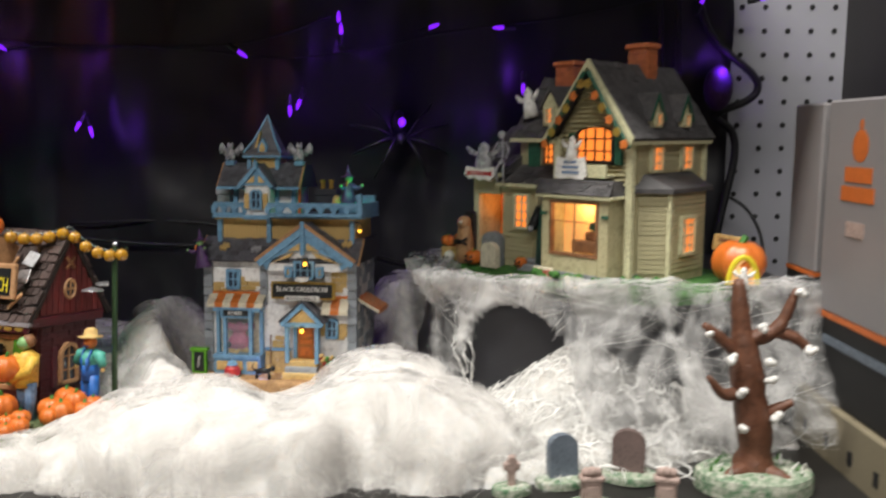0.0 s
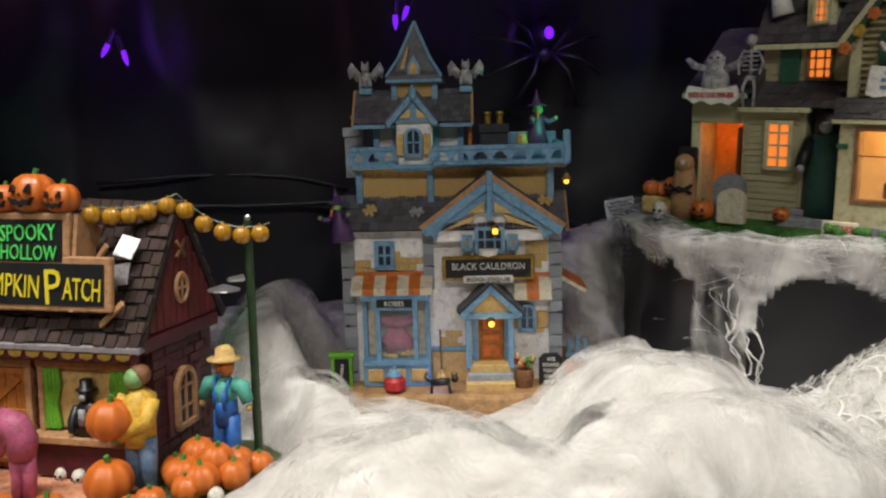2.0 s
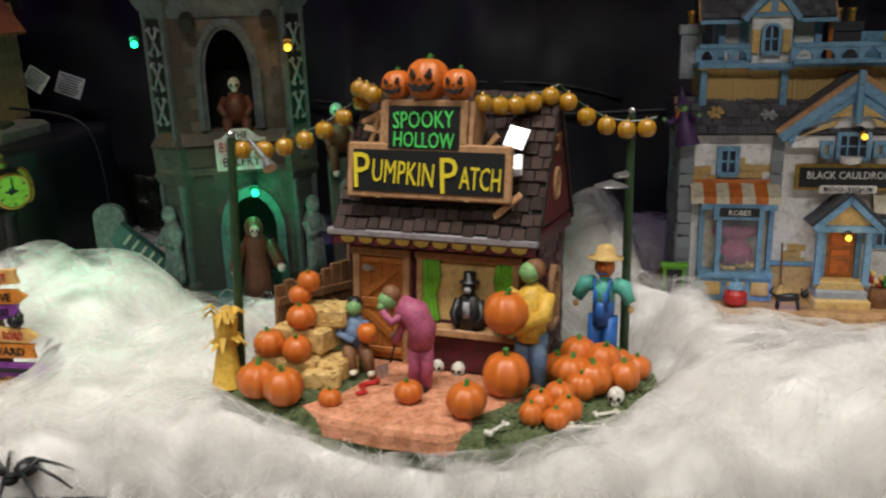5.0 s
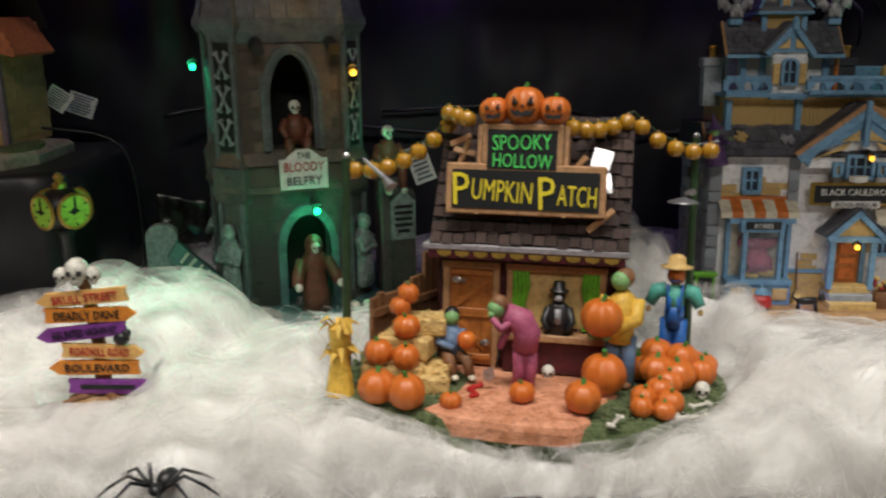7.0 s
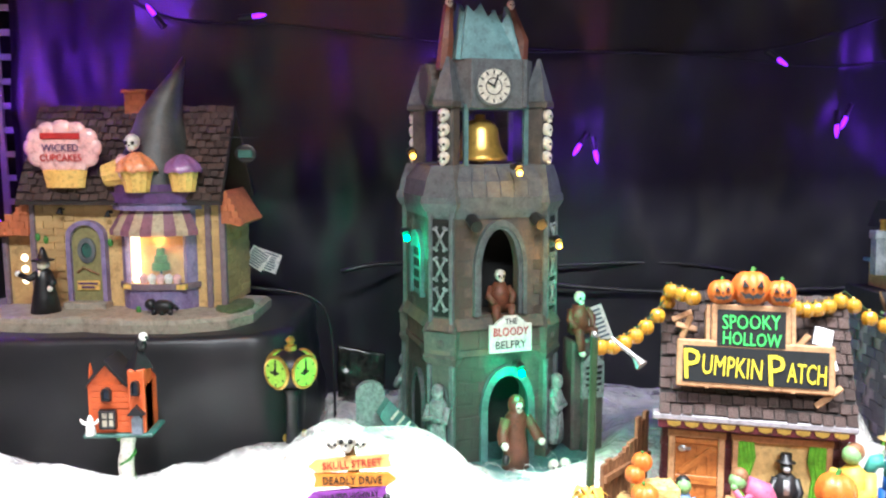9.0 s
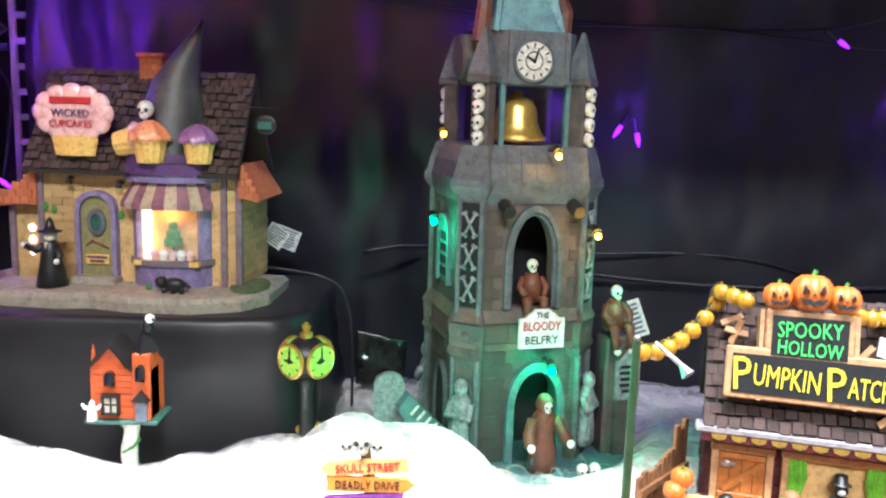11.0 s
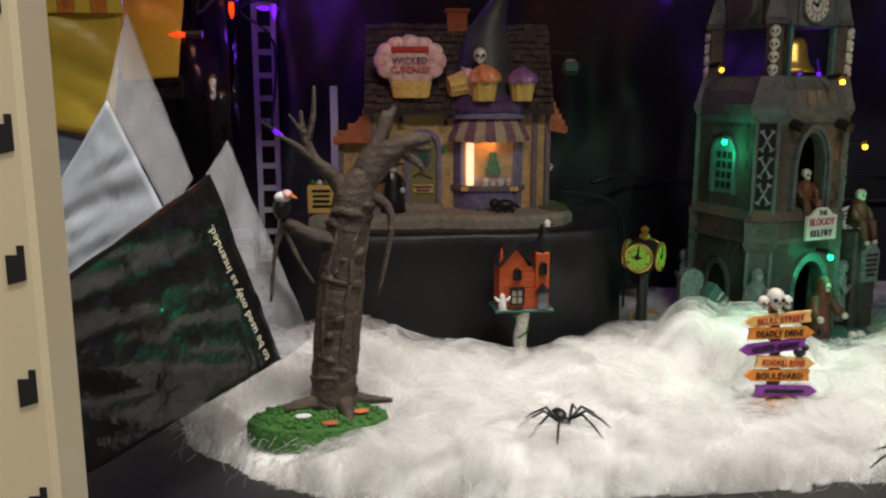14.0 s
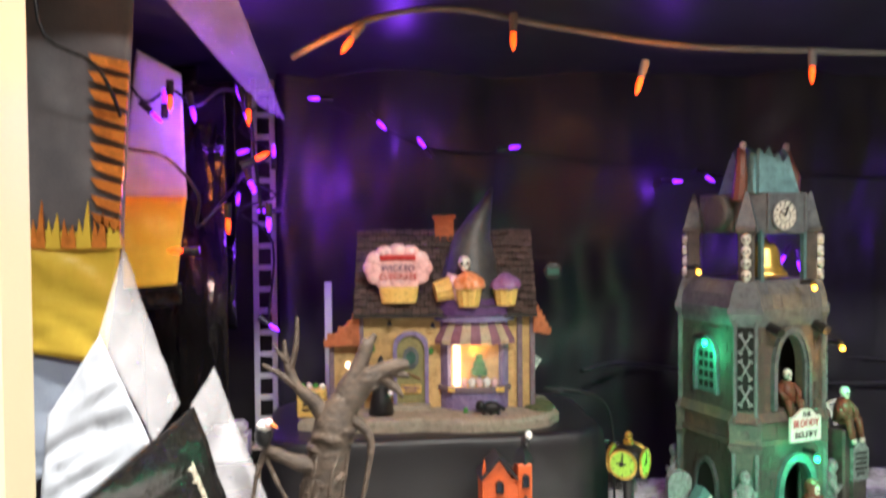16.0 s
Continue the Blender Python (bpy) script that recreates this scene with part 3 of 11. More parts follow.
def oval(cx, cy, rx, ry, n=28, wob=0.06, seed=0.0):
    return [(cx + rx * math.cos(a) * (1 + wob * fbm(math.cos(a), math.sin(a), seed)), cy + ry * math.sin(a) * (1 + wob * fbm(math.cos(a), math.sin(a), seed + 3))) for a in (2 * math.pi * i / n for i in range(n))]


# ---------------------------------------------------------------- the blue and white witch's shop
bc = thing("porcelain_shop", "white and blue porcelain witch shop with slate roofs in cotton fog", "model house", pose(-0.143, 0.703, 0.018, -3, 0, -7.5))
ZB = 0.018


def zb(z):
    return z - ZB


bm = B()
box(bm, -0.064, 0.067, 0.0, 0.075, 0.0, zb(0.122), 0.0008)
part("wall", bm, "plaster", bc)
bm = B()
slab(bm, [(-0.078, -0.022), (-0.04, -0.032), (0.0, -0.030), (0.03, -0.034), (0.07, -0.026), (0.092, -0.012), (0.096, 0.04), (0.085, 0.082), (-0.07, 0.082), (-0.082, 0.03)], -0.016, 0.004)
part("base", bm, "base_earth", bc, "brown cobbled earth base")
# corner stones
for x0, s in ((-0.067, 1), (0.0615, 1)):
    courses("corner_stone", bc, "grey_stone", (x0, -0.001, 0.004), (0.0085, 0, 0), (0, 0, zb(0.119) - 0.004), 1, 13, 0.0016, bond=0, jit=0.06)
courses("corner_stone", bc, "grey_stone", (-0.066, 0.075, 0.004), (0, -0.075, 0), (0, 0, zb(0.121) - 0.004), 5, 13, 0.0014, clip=lambda u, v: u > 0.78 or u < 0.2 or (int(v * 13) * 7 + int(u * 5) * 3) % 5 < 3)
courses("corner_stone", bc, "grey_stone", (0.067, 0.0, 0.004), (0, 0.075, 0), (0, 0, zb(0.121) - 0.004), 5, 13, 0.0014, clip=lambda u, v: u > 0.78 or u < 0.2 or (int(v * 13) * 7 + int(u * 5) * 3) % 5 < 2)
courses("corner_stone", bc, "grey_stone", (-0.016, -0.001, zb(0.082)), (0.007, 0, 0), (0, 0, 0.037), 1, 5, 0.0014, bond=0)
# patches of bare brick where the plaster has fallen
for px, pz, w, h, seed in ((-0.030, 0.100, 0.030, 0.012, 1), (0.054, 0.105, 0.014, 0.030, 2), (-0.052, 0.096, 0.014, 0.010, 3), (0.002, 0.047, 0.016, 0.016, 4), (0.052, 0.060, 0.014, 0.014, 5)):
    courses("brick", bc, "tan_wood", (px - w / 2, -0.0003, zb(pz) - h / 2), (w, 0, 0), (0, 0, h), max(2, int(w / 0.005)), max(2, int(h / 0.004)), 0.0009,
            clip=lambda u, v, s=seed: math.hypot(u - 0.5, v - 0.5) < 0.42 + 0.2 * fbm(3 * u, 3 * v, s))
# planked band below the balcony
bm = B()
box(bm, -0.055, 0.066, 0.010, 0.07, zb(0.120), zb(0.157))
part("band", bm, "tan_wood", bc)
courses("plank", bc, "tan_wood", (-0.0545, 0.0101, zb(0.137)), (0.120, 0, 0), (0, 0, 0.0185), 44, 1, 0.0009, bond=0, gap=0.2, jit=0.02)
for x in (-0.055, -0.0105, 0.0635):
    bm = B()
    box(bm, x - 0.002, x + 0.002, 0.006, 0.012, zb(0.134), zb(0.158), 0.0005)
    part("post", bm, "blue_trim", bc)
bm = B()
box(bm, -0.059, 0.073, 0.0045, 0.012, zb(0.1555), zb(0.1585), 0.0006)
part("rail_moulding", bm, "tan_wood", bc)
# main roof
bm = B()
prism(bm, [(-0.008, zb(0.1195)), (0.012, zb(0.1385)), (0.075, zb(0.1385)), (0.083, zb(0.1195))], -0.0695, 0.0725, "x")
part("roof", bm, "slate_base", bc)
courses("slate", bc, "slate", (-0.0695, -0.0085, zb(0.1198)), (0.142, 0, 0), (0, 0.0205, 0.0192), 26, 5, 0.0012, lap=0.15, tilt=0.6)
for s, x in ((-1, -0.0695), (1, 0.0725)):
    bm = B()
    prism(bm, [(-0.0095, zb(0.119)), (0.0125, zb(0.1405)), (0.0125, zb(0.137)), (-0.0075, zb(0.1175))], x - 0.001, x + 0.001, "x")
    part("bargeboard", bm, "raw_wood", bc)
for sx, sz in ((-0.048, 0.130), (-0.019, 0.1285), (0.060, 0.1335)):
    bm = B()
    for i in range(3):
        a = 0.9 * i + sx * 40
        box(bm, -0.0045, 0.0045, -0.0012, 0.0002, -0.0011, 0.0011, m=pose(0, 0, 0, 0, math.degrees(a), 0))
    bmesh.ops.transform(bm, matrix=pose(sx, 0.0 + (sz - 0.1285) * 1.07, zb(sz), -45, 0, 0) @ Matrix.Translation((0, -0.002, 0)), verts=bm.verts[:])
    part("roof_patch", bm, "tan_wood" if sx != -0.019 else "silver_stone", bc)
# large front gable
GA, GL, GR, GT, GE = 0.0255, -0.0155, 0.070, zb(0.1515), zb(0.1205)
bm = B()
prism(bm, [(GL + 0.006, GE), (GR - 0.006, GE), (GA, GT - 0.004)], -0.005, 0.03)
part("gable", bm, "blue_trim", bc)
for (a, b) in (((GL, GE), (GA, GT)), ((GA, GT), (GR, GE))):
    bm = B()
    dx, dz = b[0] - a[0], b[1] - a[1]
    L = math.hypot(dx, dz)
    nx, nz = -dz / L, dx / L
    prism(bm, [(a[0], a[1]), (b[0], b[1]), (b[0] + nx * 0.002, b[1] + nz * 0.002), (a[0] + nx * 0.002, a[1] + nz * 0.002)], -0.011, 0.032)
    part("gable_roof", bm, "slate_base", bc)
    up_left = a[0] < GA - 0.01
    courses("slate", bc, "slate", (a[0] + nx * 0.002, 0.032, a[1] + nz * 0.002) if up_left else (b[0] + nx * 0.002, -0.010, b[1] + nz * 0.002), (0, -0.042, 0) if up_left else (0, 0.042, 0), (dx, 0, dz) if up_left else (-dx, 0, -dz), 7, 9, 0.001, lap=0.1)
    bm = B()
    prism(bm, [(a[0], a[1]), (b[0], b[1]), (b[0] - nx * 0.0052, b[1] - nz * 0.0052), (a[0] - nx * 0.0052, a[1] - nz * 0.0052)], -0.0125, -0.0095)
    part("bargeboard", bm, "blue_trim", bc)
    bm = B()
    prism(bm, [(a[0], a[1]), (b[0], b[1]), (b[0] + nx * 0.0028, b[1] + nz * 0.0028), (a[0] + nx * 0.0028, a[1] + nz * 0.0028)], -0.0128, -0.0108)
    part("ridge_edge", bm, "raw_wood", bc)
for pts in ([(GA - 0.014, GE + 0.009), (GA - 0.003, GE + 0.0165), (GA - 0.003, GE + 0.010)], [(GA + 0.003, GE + 0.0165), (GA + 0.014, GE + 0.009), (GA + 0.003, GE + 0.010)],
            [(GL + 0.011, GE - 0.0015), (GA - 0.008, GE + 0.009), (GA - 0.011, GE + 0.0045)], [(GR - 0.011, GE - 0.0015), (GA + 0.011, GE + 0.0045), (GA + 0.008, GE + 0.009)]):
    bm = B()
    prism(bm, pts, -0.0112, -0.0098)
    part("infill", bm, "tan_wood", bc)
bm = B()
k = 10
arc = [(GA + 0.033 * math.cos(math.pi * i / k), GE - 0.008 + 0.019 * math.sin(math.pi * i / k)) for i in range(k + 1)]
prism(bm, arc, -0.0068, -0.0052)
part("gable_wall", bm, "plaster", bc)
inner = [(GA + 0.0325 * math.cos(math.pi * i / k), GE - 0.007 + 0.0165 * math.sin(math.pi * i / k)) for i in range(k + 1)]
bm = B()
prism(bm, [(GL + 0.004, GE - 0.001), (GA, GT - 0.004), (GR - 0.004, GE - 0.001)] + inner, -0.0100, -0.0070)
part("arch_board", bm, "blue_trim", bc)
bm = B()
box(bm, GA - 0.0017, GA + 0.0017, -0.0148, -0.011, GE + 0.006, GT + 0.004, 0.0006)
part("finial", bm, "blue_trim", bc)
# three-light gable window
window(bc, 0.0165, 0.0345, zb(0.1055), zb(0.1215), -0.0072, pane="glass_dark", nx=3, nz=2, w=0.0022)
window(bc, 0.0085, 0.0150, zb(0.1070), zb(0.1165), -0.0072, pane="tan_wood", nx=1, nz=1, w=0.0022)
window(bc, 0.0360, 0.0425, zb(0.1070), zb(0.1165), -0.0072, pane="tan_wood", nx=1, nz=1, w=0.0022)
# hanging sign
bm = B()
box(bm, -0.004, 0.0525, -0.0095, -0.0065, zb(0.0885), zb(0.1035), 0.001)
sg = part("sign", bm, "gold", bc, "black shop sign with gilt frame")
bm = B()
box(bm, -0.0018, 0.0503, -0.0105, -0.0094, zb(0.0903), zb(0.1017))
part("board", bm, "sign_black", sg)
words("lettering", "BLACK CAULDRON", 0.044, upright(0.0243, -0.0106, zb(0.0975)), "white_paint", sg, height=0.0042)
bm = B()
box(bm, 0.009, 0.0395, -0.0118, -0.0104, zb(0.0872), zb(0.0918), 0.0008)
part("plaque", bm, "white_paint", sg)
words("lettering", "BOO-TIQUE", 0.026, upright(0.0243, -0.0119, zb(0.0895)), "sign_black", sg, height=0.0026)
bm = B()
lathe(bm, [(0.002, 0), (0.0055, 0.001), (0.0062, 0.004), (0.006, 0.0045), (0.0045, 0.0045)], 14, (0.0243, -0.010, zb(0.1035)))
part("cup", bm, "white_paint", sg)
# left window and awnings
window(bc, -0.046, -0.0335, zb(0.095), zb(0.1125), -0.001, pane="glass_dark", nx=2, nz=2, w=0.0026)


def awning(parent, x0, x1, zt, zl, out, n, ma="orange", mb="cream", y=0.0):
    aw = part("awning", box(B(), x0, x1, y - 0.002, y, zt - 0.0015, zt + 0.0005), mb, parent, "striped cloth awning")
    for i in range(n):
        a, b = x0 + (x1 - x0) * i / n, x0 + (x1 - x0) * (i + 1) / n
        bm = B()
        prism(bm, [(y, zt), (y - out, zl + 0.004), (y - out - 0.0005, zl), (y - out + 0.001, zl), (y - out + 0.0014, zl + 0.003), (y, zt - 0.0018)], a, b, "x")
        part("stripe", bm, ma if i % 2 == 0 else mb, aw)


awning(bc, -0.0605, -0.0105, zb(0.0925), zb(0.0805), 0.012, 7, "cream", "orange")
awning(bc, 0.040, 0.063, zb(0.0905), zb(0.0755), 0.008, 3, "cream", "orange")
# bay window with a robe inside
bay = part("bay_window", box(B(), -0.0545, -0.0125, -0.013, 0.0, 0.004, zb(0.0375), 0.001), "blue_trim", bc, "glazed bay window with a pink robe on show")
bm = B()
for x in (-0.0545, -0.0455, -0.0225, -0.0155):
    box(bm, x, x + 0.0028, -0.0135 if -0.05 < x < -0.02 else -0.006, -0.0095 if -0.05 < x < -0.02 else -0.002, zb(0.037), zb(0.079))
box(bm, -0.0475, -0.0195, -0.0142, -0.008, zb(0.0715), zb(0.0795))
box(bm, -0.0545, -0.0125, -0.0145, 0.0, zb(0.0365), zb(0.0395))
box(bm, -0.0545, -0.0125, -0.0125, 0.0, zb(0.077), zb(0.0805))
part("bay_frame", bm, "blue_trim", bay)
part("name_board", box(B(), -0.0445, -0.0225, -0.0152, -0.0141, zb(0.0735), zb(0.0785)), "sign_black", bay)
words("lettering", "ROBES", 0.012, upright(-0.0335, -0.0153, zb(0.076)), "white_paint", bay)
bm = B()
box(bm, -0.0428, -0.0225, -0.0112, -0.0108, zb(0.0395), zb(0.0715))
g = part("pane", bm, "clear_glass", bay)
g.visible_shadow = False
part("backing", box(B(), -0.053, -0.014, -0.0012, -0.0002, zb(0.039), zb(0.077)), "cream", bay)
figure("robe_figure", bay, ["pink_cloth", "black_paint"], lambda bm: (lathe(bm, [(0.0115, 0), (0.010, 0.008), (0.006, 0.013), (0.0065, 0.018), (0.003, 0.022), (0.001, 0.024)], 12, (-0.0335, -0.006, zb(0.044)), squash=0.4),
       tube(bm, [(-0.046, -0.006, zb(0.064)), (-0.0335, -0.006, zb(0.061)), (-0.021, -0.006, zb(0.064))], [0.003, 0.004, 0.003], 8), ball(bm, (-0.0405, -0.006, zb(0.047)), 0.004, mi=1)))
bm = B()
for i in range(26):
    ball(bm, (rnd(-0.044, -0.021), -0.0075 + rnd(-0.002, 0.001), zb(0.041) + rnd(0, 0.003)), 0.0017, u=6, v=4)
part("straw_bed", bm, "straw", bay)
for i in range(3):
    x = -0.0515 + 0.0135 * i
    part("bay_panel", box(B(), x, x + 0.010, -0.0142, -0.0128, 0.008, zb(0.034), 0.0005), "tan_wood", bay)
# porch and door
PA = 0.0255
for a, b in (((0.0062, zb(0.0685)), (PA, zb(0.0865))), ((PA, zb(0.0865)), (0.0445, zb(0.0685)))):
    dx, dz = b[0] - a[0], b[1] - a[1]
    L = math.hypot(dx, dz)
    nx, nz = -dz / L, dx / L
    bm = B()
    prism(bm, [a, b, (b[0] + nx * 0.0015, b[1] + nz * 0.0015), (a[0] + nx * 0.0015, a[1] + nz * 0.0015)], -0.016, 0.0)
    pr = part("porch_roof", bm, "slate_base", bc)
    left = a[0] < 0.02
    courses("slate", pr, "slate", (a[0] + nx * 0.0015, 0.0, a[1] + nz * 0.0015) if left else (b[0] + nx * 0.0015, -0.016, b[1] + nz * 0.0015), (0, -0.016, 0) if left else (0, 0.016, 0),
            (dx, 0, dz) if left else (-dx, 0, -dz), 3, 5, 0.0009, lap=0.1)
    bm = B()
    prism(bm, [a, b, (b[0] - nx * 0.0032, b[1] - nz * 0.0032), (a[0] - nx * 0.0032, a[1] - nz * 0.0032)], -0.0175, -0.0155)
    part("porch_board", bm, "blue_trim", pr)
bm = B()
prism(bm, [(0.012, zb(0.0695)), (0.039, zb(0.0695)), (PA, zb(0.081))], -0.0145, -0.012)
part("porch_gable", bm, "tan_wood", bc)
part("porch_beam", box(B(), 0.008, 0.0430, -0.016, -0.011, zb(0.0655), zb(0.0695), 0.0005), "blue_trim", bc)
for x in (0.0115, 0.0375):
    part("porch_post", box(B(), x - 0.0018, x + 0.0018, -0.0145, -0.011, zb(0.034), zb(0.066), 0.0004), "blue_trim", bc)
dr = part("door", box(B(), 0.0175, 0.0335, -0.0035, 0.001, zb(0.036), zb(0.0655), 0.0005), "door_orange", bc, "orange panelled door with a blue frame")
part("door_frame", box(box(box(B(), 0.0145, 0.0175, -0.005, 0.001, zb(0.036), zb(0.066)), 0.0335, 0.0365, -0.005, 0.001, zb(0.036), zb(0.066)), 0.0145, 0.0365, -0.005, 0.001, zb(0.0655), zb(0.068)), "blue_trim", dr)
for z0, z1 in ((0.0385, 0.0465), (0.049, 0.053), (0.0555, 0.063)):
    part("door_panel", box(B(), 0.0200, 0.031, -0.0045, -0.0034, zb(z0), zb(z1), 0.0004), "orange", dr)
part("door_knob", ball(B(), (0.0187, -0.0045, zb(0.05)), 0.0009, u=6, v=4), "gold", dr)
for i in range(3):
    part("step", box(B(), 0.0115 - 0.001 * i, 0.0375 + 0.001 * i, -0.014 - 0.004 * i, -0.002, 0.002, zb(0.036) - 0.0045 * i, 0.0006), "tan_wood" if i != 1 else "grey_stone", bc)
part("wall_plinth", box(B(), -0.012, 0.0115, -0.0025, 0.0, 0.003, zb(0.042), 0.0006), "tan_wood", bc)
part("plinth_rail", box(B(), -0.012, 0.0115, -0.0035, 0.0, zb(0.042), zb(0.0445), 0.0005), "blue_trim", bc)
rw = window(bc, 0.0425, 0.0535, zb(0.054), zb(0.0715), -0.001, nx=2, nz=2, w=0.002, arch=0.004)
for sx in (0.0375, 0.0545):
    part("shutter", box(B(), sx, sx + 0.0065, -0.002, 0.0, zb(0.056), zb(0.067), 0.0005), "tan_wood", bc)
# balcony
for xa, xb, ya in ((-0.059, -0.031, 0.002), (-0.0085, 0.0735, -0.004)):
    n = max(3, int(round((xb - xa) / 0.0125)))
    rail = part("balcony_rail", box(box(B(), xa, xb, ya, ya + 0.004, zb(0.1675), zb(0.1705), 0.0006), xa, xb, ya, ya + 0.004, zb(0.1585), zb(0.1615), 0.0006), "blue_trim", bc, "pierced blue balcony rail")
    for i in range(n + 1):
        x = xa + (xb - xa) * i / n
        part("baluster", box(B(), x - 0.0016, x + 0.0016, ya + 0.0006, ya + 0.0034, zb(0.161), zb(0.168)), "blue_trim", rail)
    for i in range(n):
        x0, x1 = xa + (xb - xa) * i / n + 0.0016, xa + (xb - xa) * (i + 1) / n - 0.0016
        bm = B()
        xm = (x0 + x1) / 2
        pts = [(x0, zb(0.168)), (x0, zb(0.1645))] + [(xm - (x1 - x0) / 2 * 0.8 * math.cos(math.pi * q / 6), zb(0.1635) + 0.003 * math.sin(math.pi * q / 6)) for q in range(7)] + [(x1, zb(0.1645)), (x1, zb(0.168))]
        prism(bm, pts, ya + 0.001, ya + 0.003)
        part("rail_arch", bm, "blue_trim", rail)
part("balcony_floor", box(B(), -0.059, 0.0735, 0.0, 0.072, zb(0.157), zb(0.1595)), "blue_trim", bc)
part("balcony_rail", box(B(), 0.0695, 0.0735, -0.004, 0.07, zb(0.159), zb(0.1705), 0.0006), "blue_trim", bc)
part("parapet", box(B(), 0.020, 0.072, 0.060, 0.066, zb(0.158), zb(0.176), 0.0008), "blue_trim", bc)
part("newel", box(B(), 0.0705, 0.0748, -0.0055, -0.0008, zb(0.1585), zb(0.1785), 0.0008), "blue_trim", bc)
# upper storey
part("upper_wall", box(B(), -0.0445, 0.0085, 0.020, 0.06, zb(0.158), zb(0.190)), "plaster", bc)
courses("plank", bc, "plaster", (-0.0445, 0.020, zb(0.160)), (0.053, 0, 0), (0, 0, 0.026), 1, 8, 0.0012, bond=0, gap=0.15)
for x in (-0.0445, -0.0325, -0.0065, 0.0085):
    part("corner_post", box(B(), x - 0.0018, x + 0.0018, 0.0172, 0.022, zb(0.158), zb(0.187)), "blue_trim", bc)
part("oriel_wall", box(B(), -0.0305, -0.0085, 0.004, 0.022, zb(0.156), zb(0.186), 0.0005), "plaster", bc)
window(bc, -0.0255, -0.0145, zb(0.164), zb(0.1815), 0.0035, nx=2, nz=2, w=0.002, arch=0.004)
for sx in (-0.0305, -0.0140):
    part("shutter", box(B(), sx, sx + 0.0045, 0.0012, 0.0035, zb(0.165), zb(0.178), 0.0004), "tan_wood", bc)
part("oriel_sill", box(B(), -0.0315, -0.0075, 0.001, 0.006, zb(0.1555), zb(0.1580), 0.0004), "blue_trim", bc)
SA, SL, SR = -0.0195, -0.0365, -0.0045
for a, b in (((SL, zb(0.1845)), (SA, zb(0.2035))), ((SA, zb(0.2035)), (SR, zb(0.1845)))):
    dx, dz = b[0] - a[0], b[1] - a[1]
    L = math.hypot(dx, dz)
    nx, nz = -dz / L, dx / L
    bm = B()
    prism(bm, [a, b, (b[0] + nx * 0.0016, b[1] + nz * 0.0016), (a[0] + nx * 0.0016, a[1] + nz * 0.0016)], 0.001, 0.03)
    part("oriel_roof", bm, "slate", bc)
    bm = B()
    prism(bm, [a, b, (b[0] - nx * 0.0032, b[1] - nz * 0.0032), (a[0] - nx * 0.0032, a[1] - nz * 0.0032)], -0.0005, 0.0015)
    part("oriel_board", bm, "blue_trim", bc)
bm = B()
prism(bm, [(SL + 0.004, zb(0.1850)), (SR - 0.004, zb(0.1850)), (SA, zb(0.200))], 0.002, 0.028)
part("oriel_gable", bm, "blue_trim", bc)
for s in (-1, 1):
    part("infill", prism(B(), [(SA + s * 0.002, zb(0.1875)), (SA + s * 0.009, zb(0.1875)), (SA + s * 0.002, zb(0.1935))], 0.001, 0.0025), "tan_wood", bc)
part("finial", lathe(B(), [(0.0022, 0), (0.0024, 0.006), (0.0012, 0.007), (0.0005, 0.0085)], 8, (SA, -0.0005, zb(0.199))), "blue_trim", bc)
bm = B()
prism(bm, [(0.010, zb(0.1835)), (0.026, zb(0.2035)), (0.052, zb(0.2035)), (0.070, zb(0.1835))], -0.0575, 0.0155, "x")
part("upper_roof", bm, "slate_base", bc)
courses("slate", bc, "slate", (-0.0575, 0.0095, zb(0.1838)), (0.073, 0, 0), (0, 0.0165, 0.0202), 15, 6, 0.0011, lap=0.15, tilt=0.6)
for x in (-0.058, 0.016):
    bm = B()
    prism(bm, [(0.0085, zb(0.183)), (0.026, zb(0.2055)), (0.026, zb(0.202)), (0.011, zb(0.182))], x - 0.0009, x + 0.0009, "x")
    part("bargeboard", bm, "raw_wood", bc)
part("eave_board", box(B(), -0.058, 0.016, 0.0075, 0.0105, zb(0.1815), zb(0.1838)), "blue_trim", bc)
part("drain_pipe", tube(B(), [(0.0145, 0.016, zb(0.185)), (0.0145, 0.016, zb(0.160))], 0.0014, 6), "orange", bc)
# tower and spire
part("tower", box(B(), -0.0325, -0.0070, 0.022, 0.047, zb(0.186), zb(0.2115)), "tan_wood", bc)
courses("plank", bc, "tan_wood", (-0.0322, 0.022, zb(0.195)), (0.025, 0, 0), (0, 0, 0.016), 1, 6, 0.0012, bond=0, gap=0.15)
for x in (-0.0325, -0.0070):
    part("corner_post", box(B(), x - 0.0017, x + 0.0017, 0.0198, 0.024, zb(0.190), zb(0.212)), "blue_trim", bc)
bm = B()
rings = [[bm.verts.new((-0.0198 + sx * r, 0.0345 + sy * r, zb(z))) for sx, sy in ((-1, -1), (1, -1), (1, 1), (-1, 1))] for r, z in ((0.0172, 0.2105), (0.0165, 0.2135), (0.0125, 0.2165), (0.0095, 0.224), (0.0004, 0.2475))]
for r0, r1 in zip(rings, rings[1:]):
    for i in range(4):
        bm.faces.new((r0[i], r0[(i + 1) % 4], r1[(i + 1) % 4], r1[i]))
bm.faces.new(rings[0][::-1]), bm.faces.new(rings[-1])
sp = part("spire", bm, "slate", bc)
part("spire_eave", box(B(), -0.0375, -0.0022, 0.0165, 0.0525, zb(0.2090), zb(0.2112), 0.0005), "blue_trim", bc)
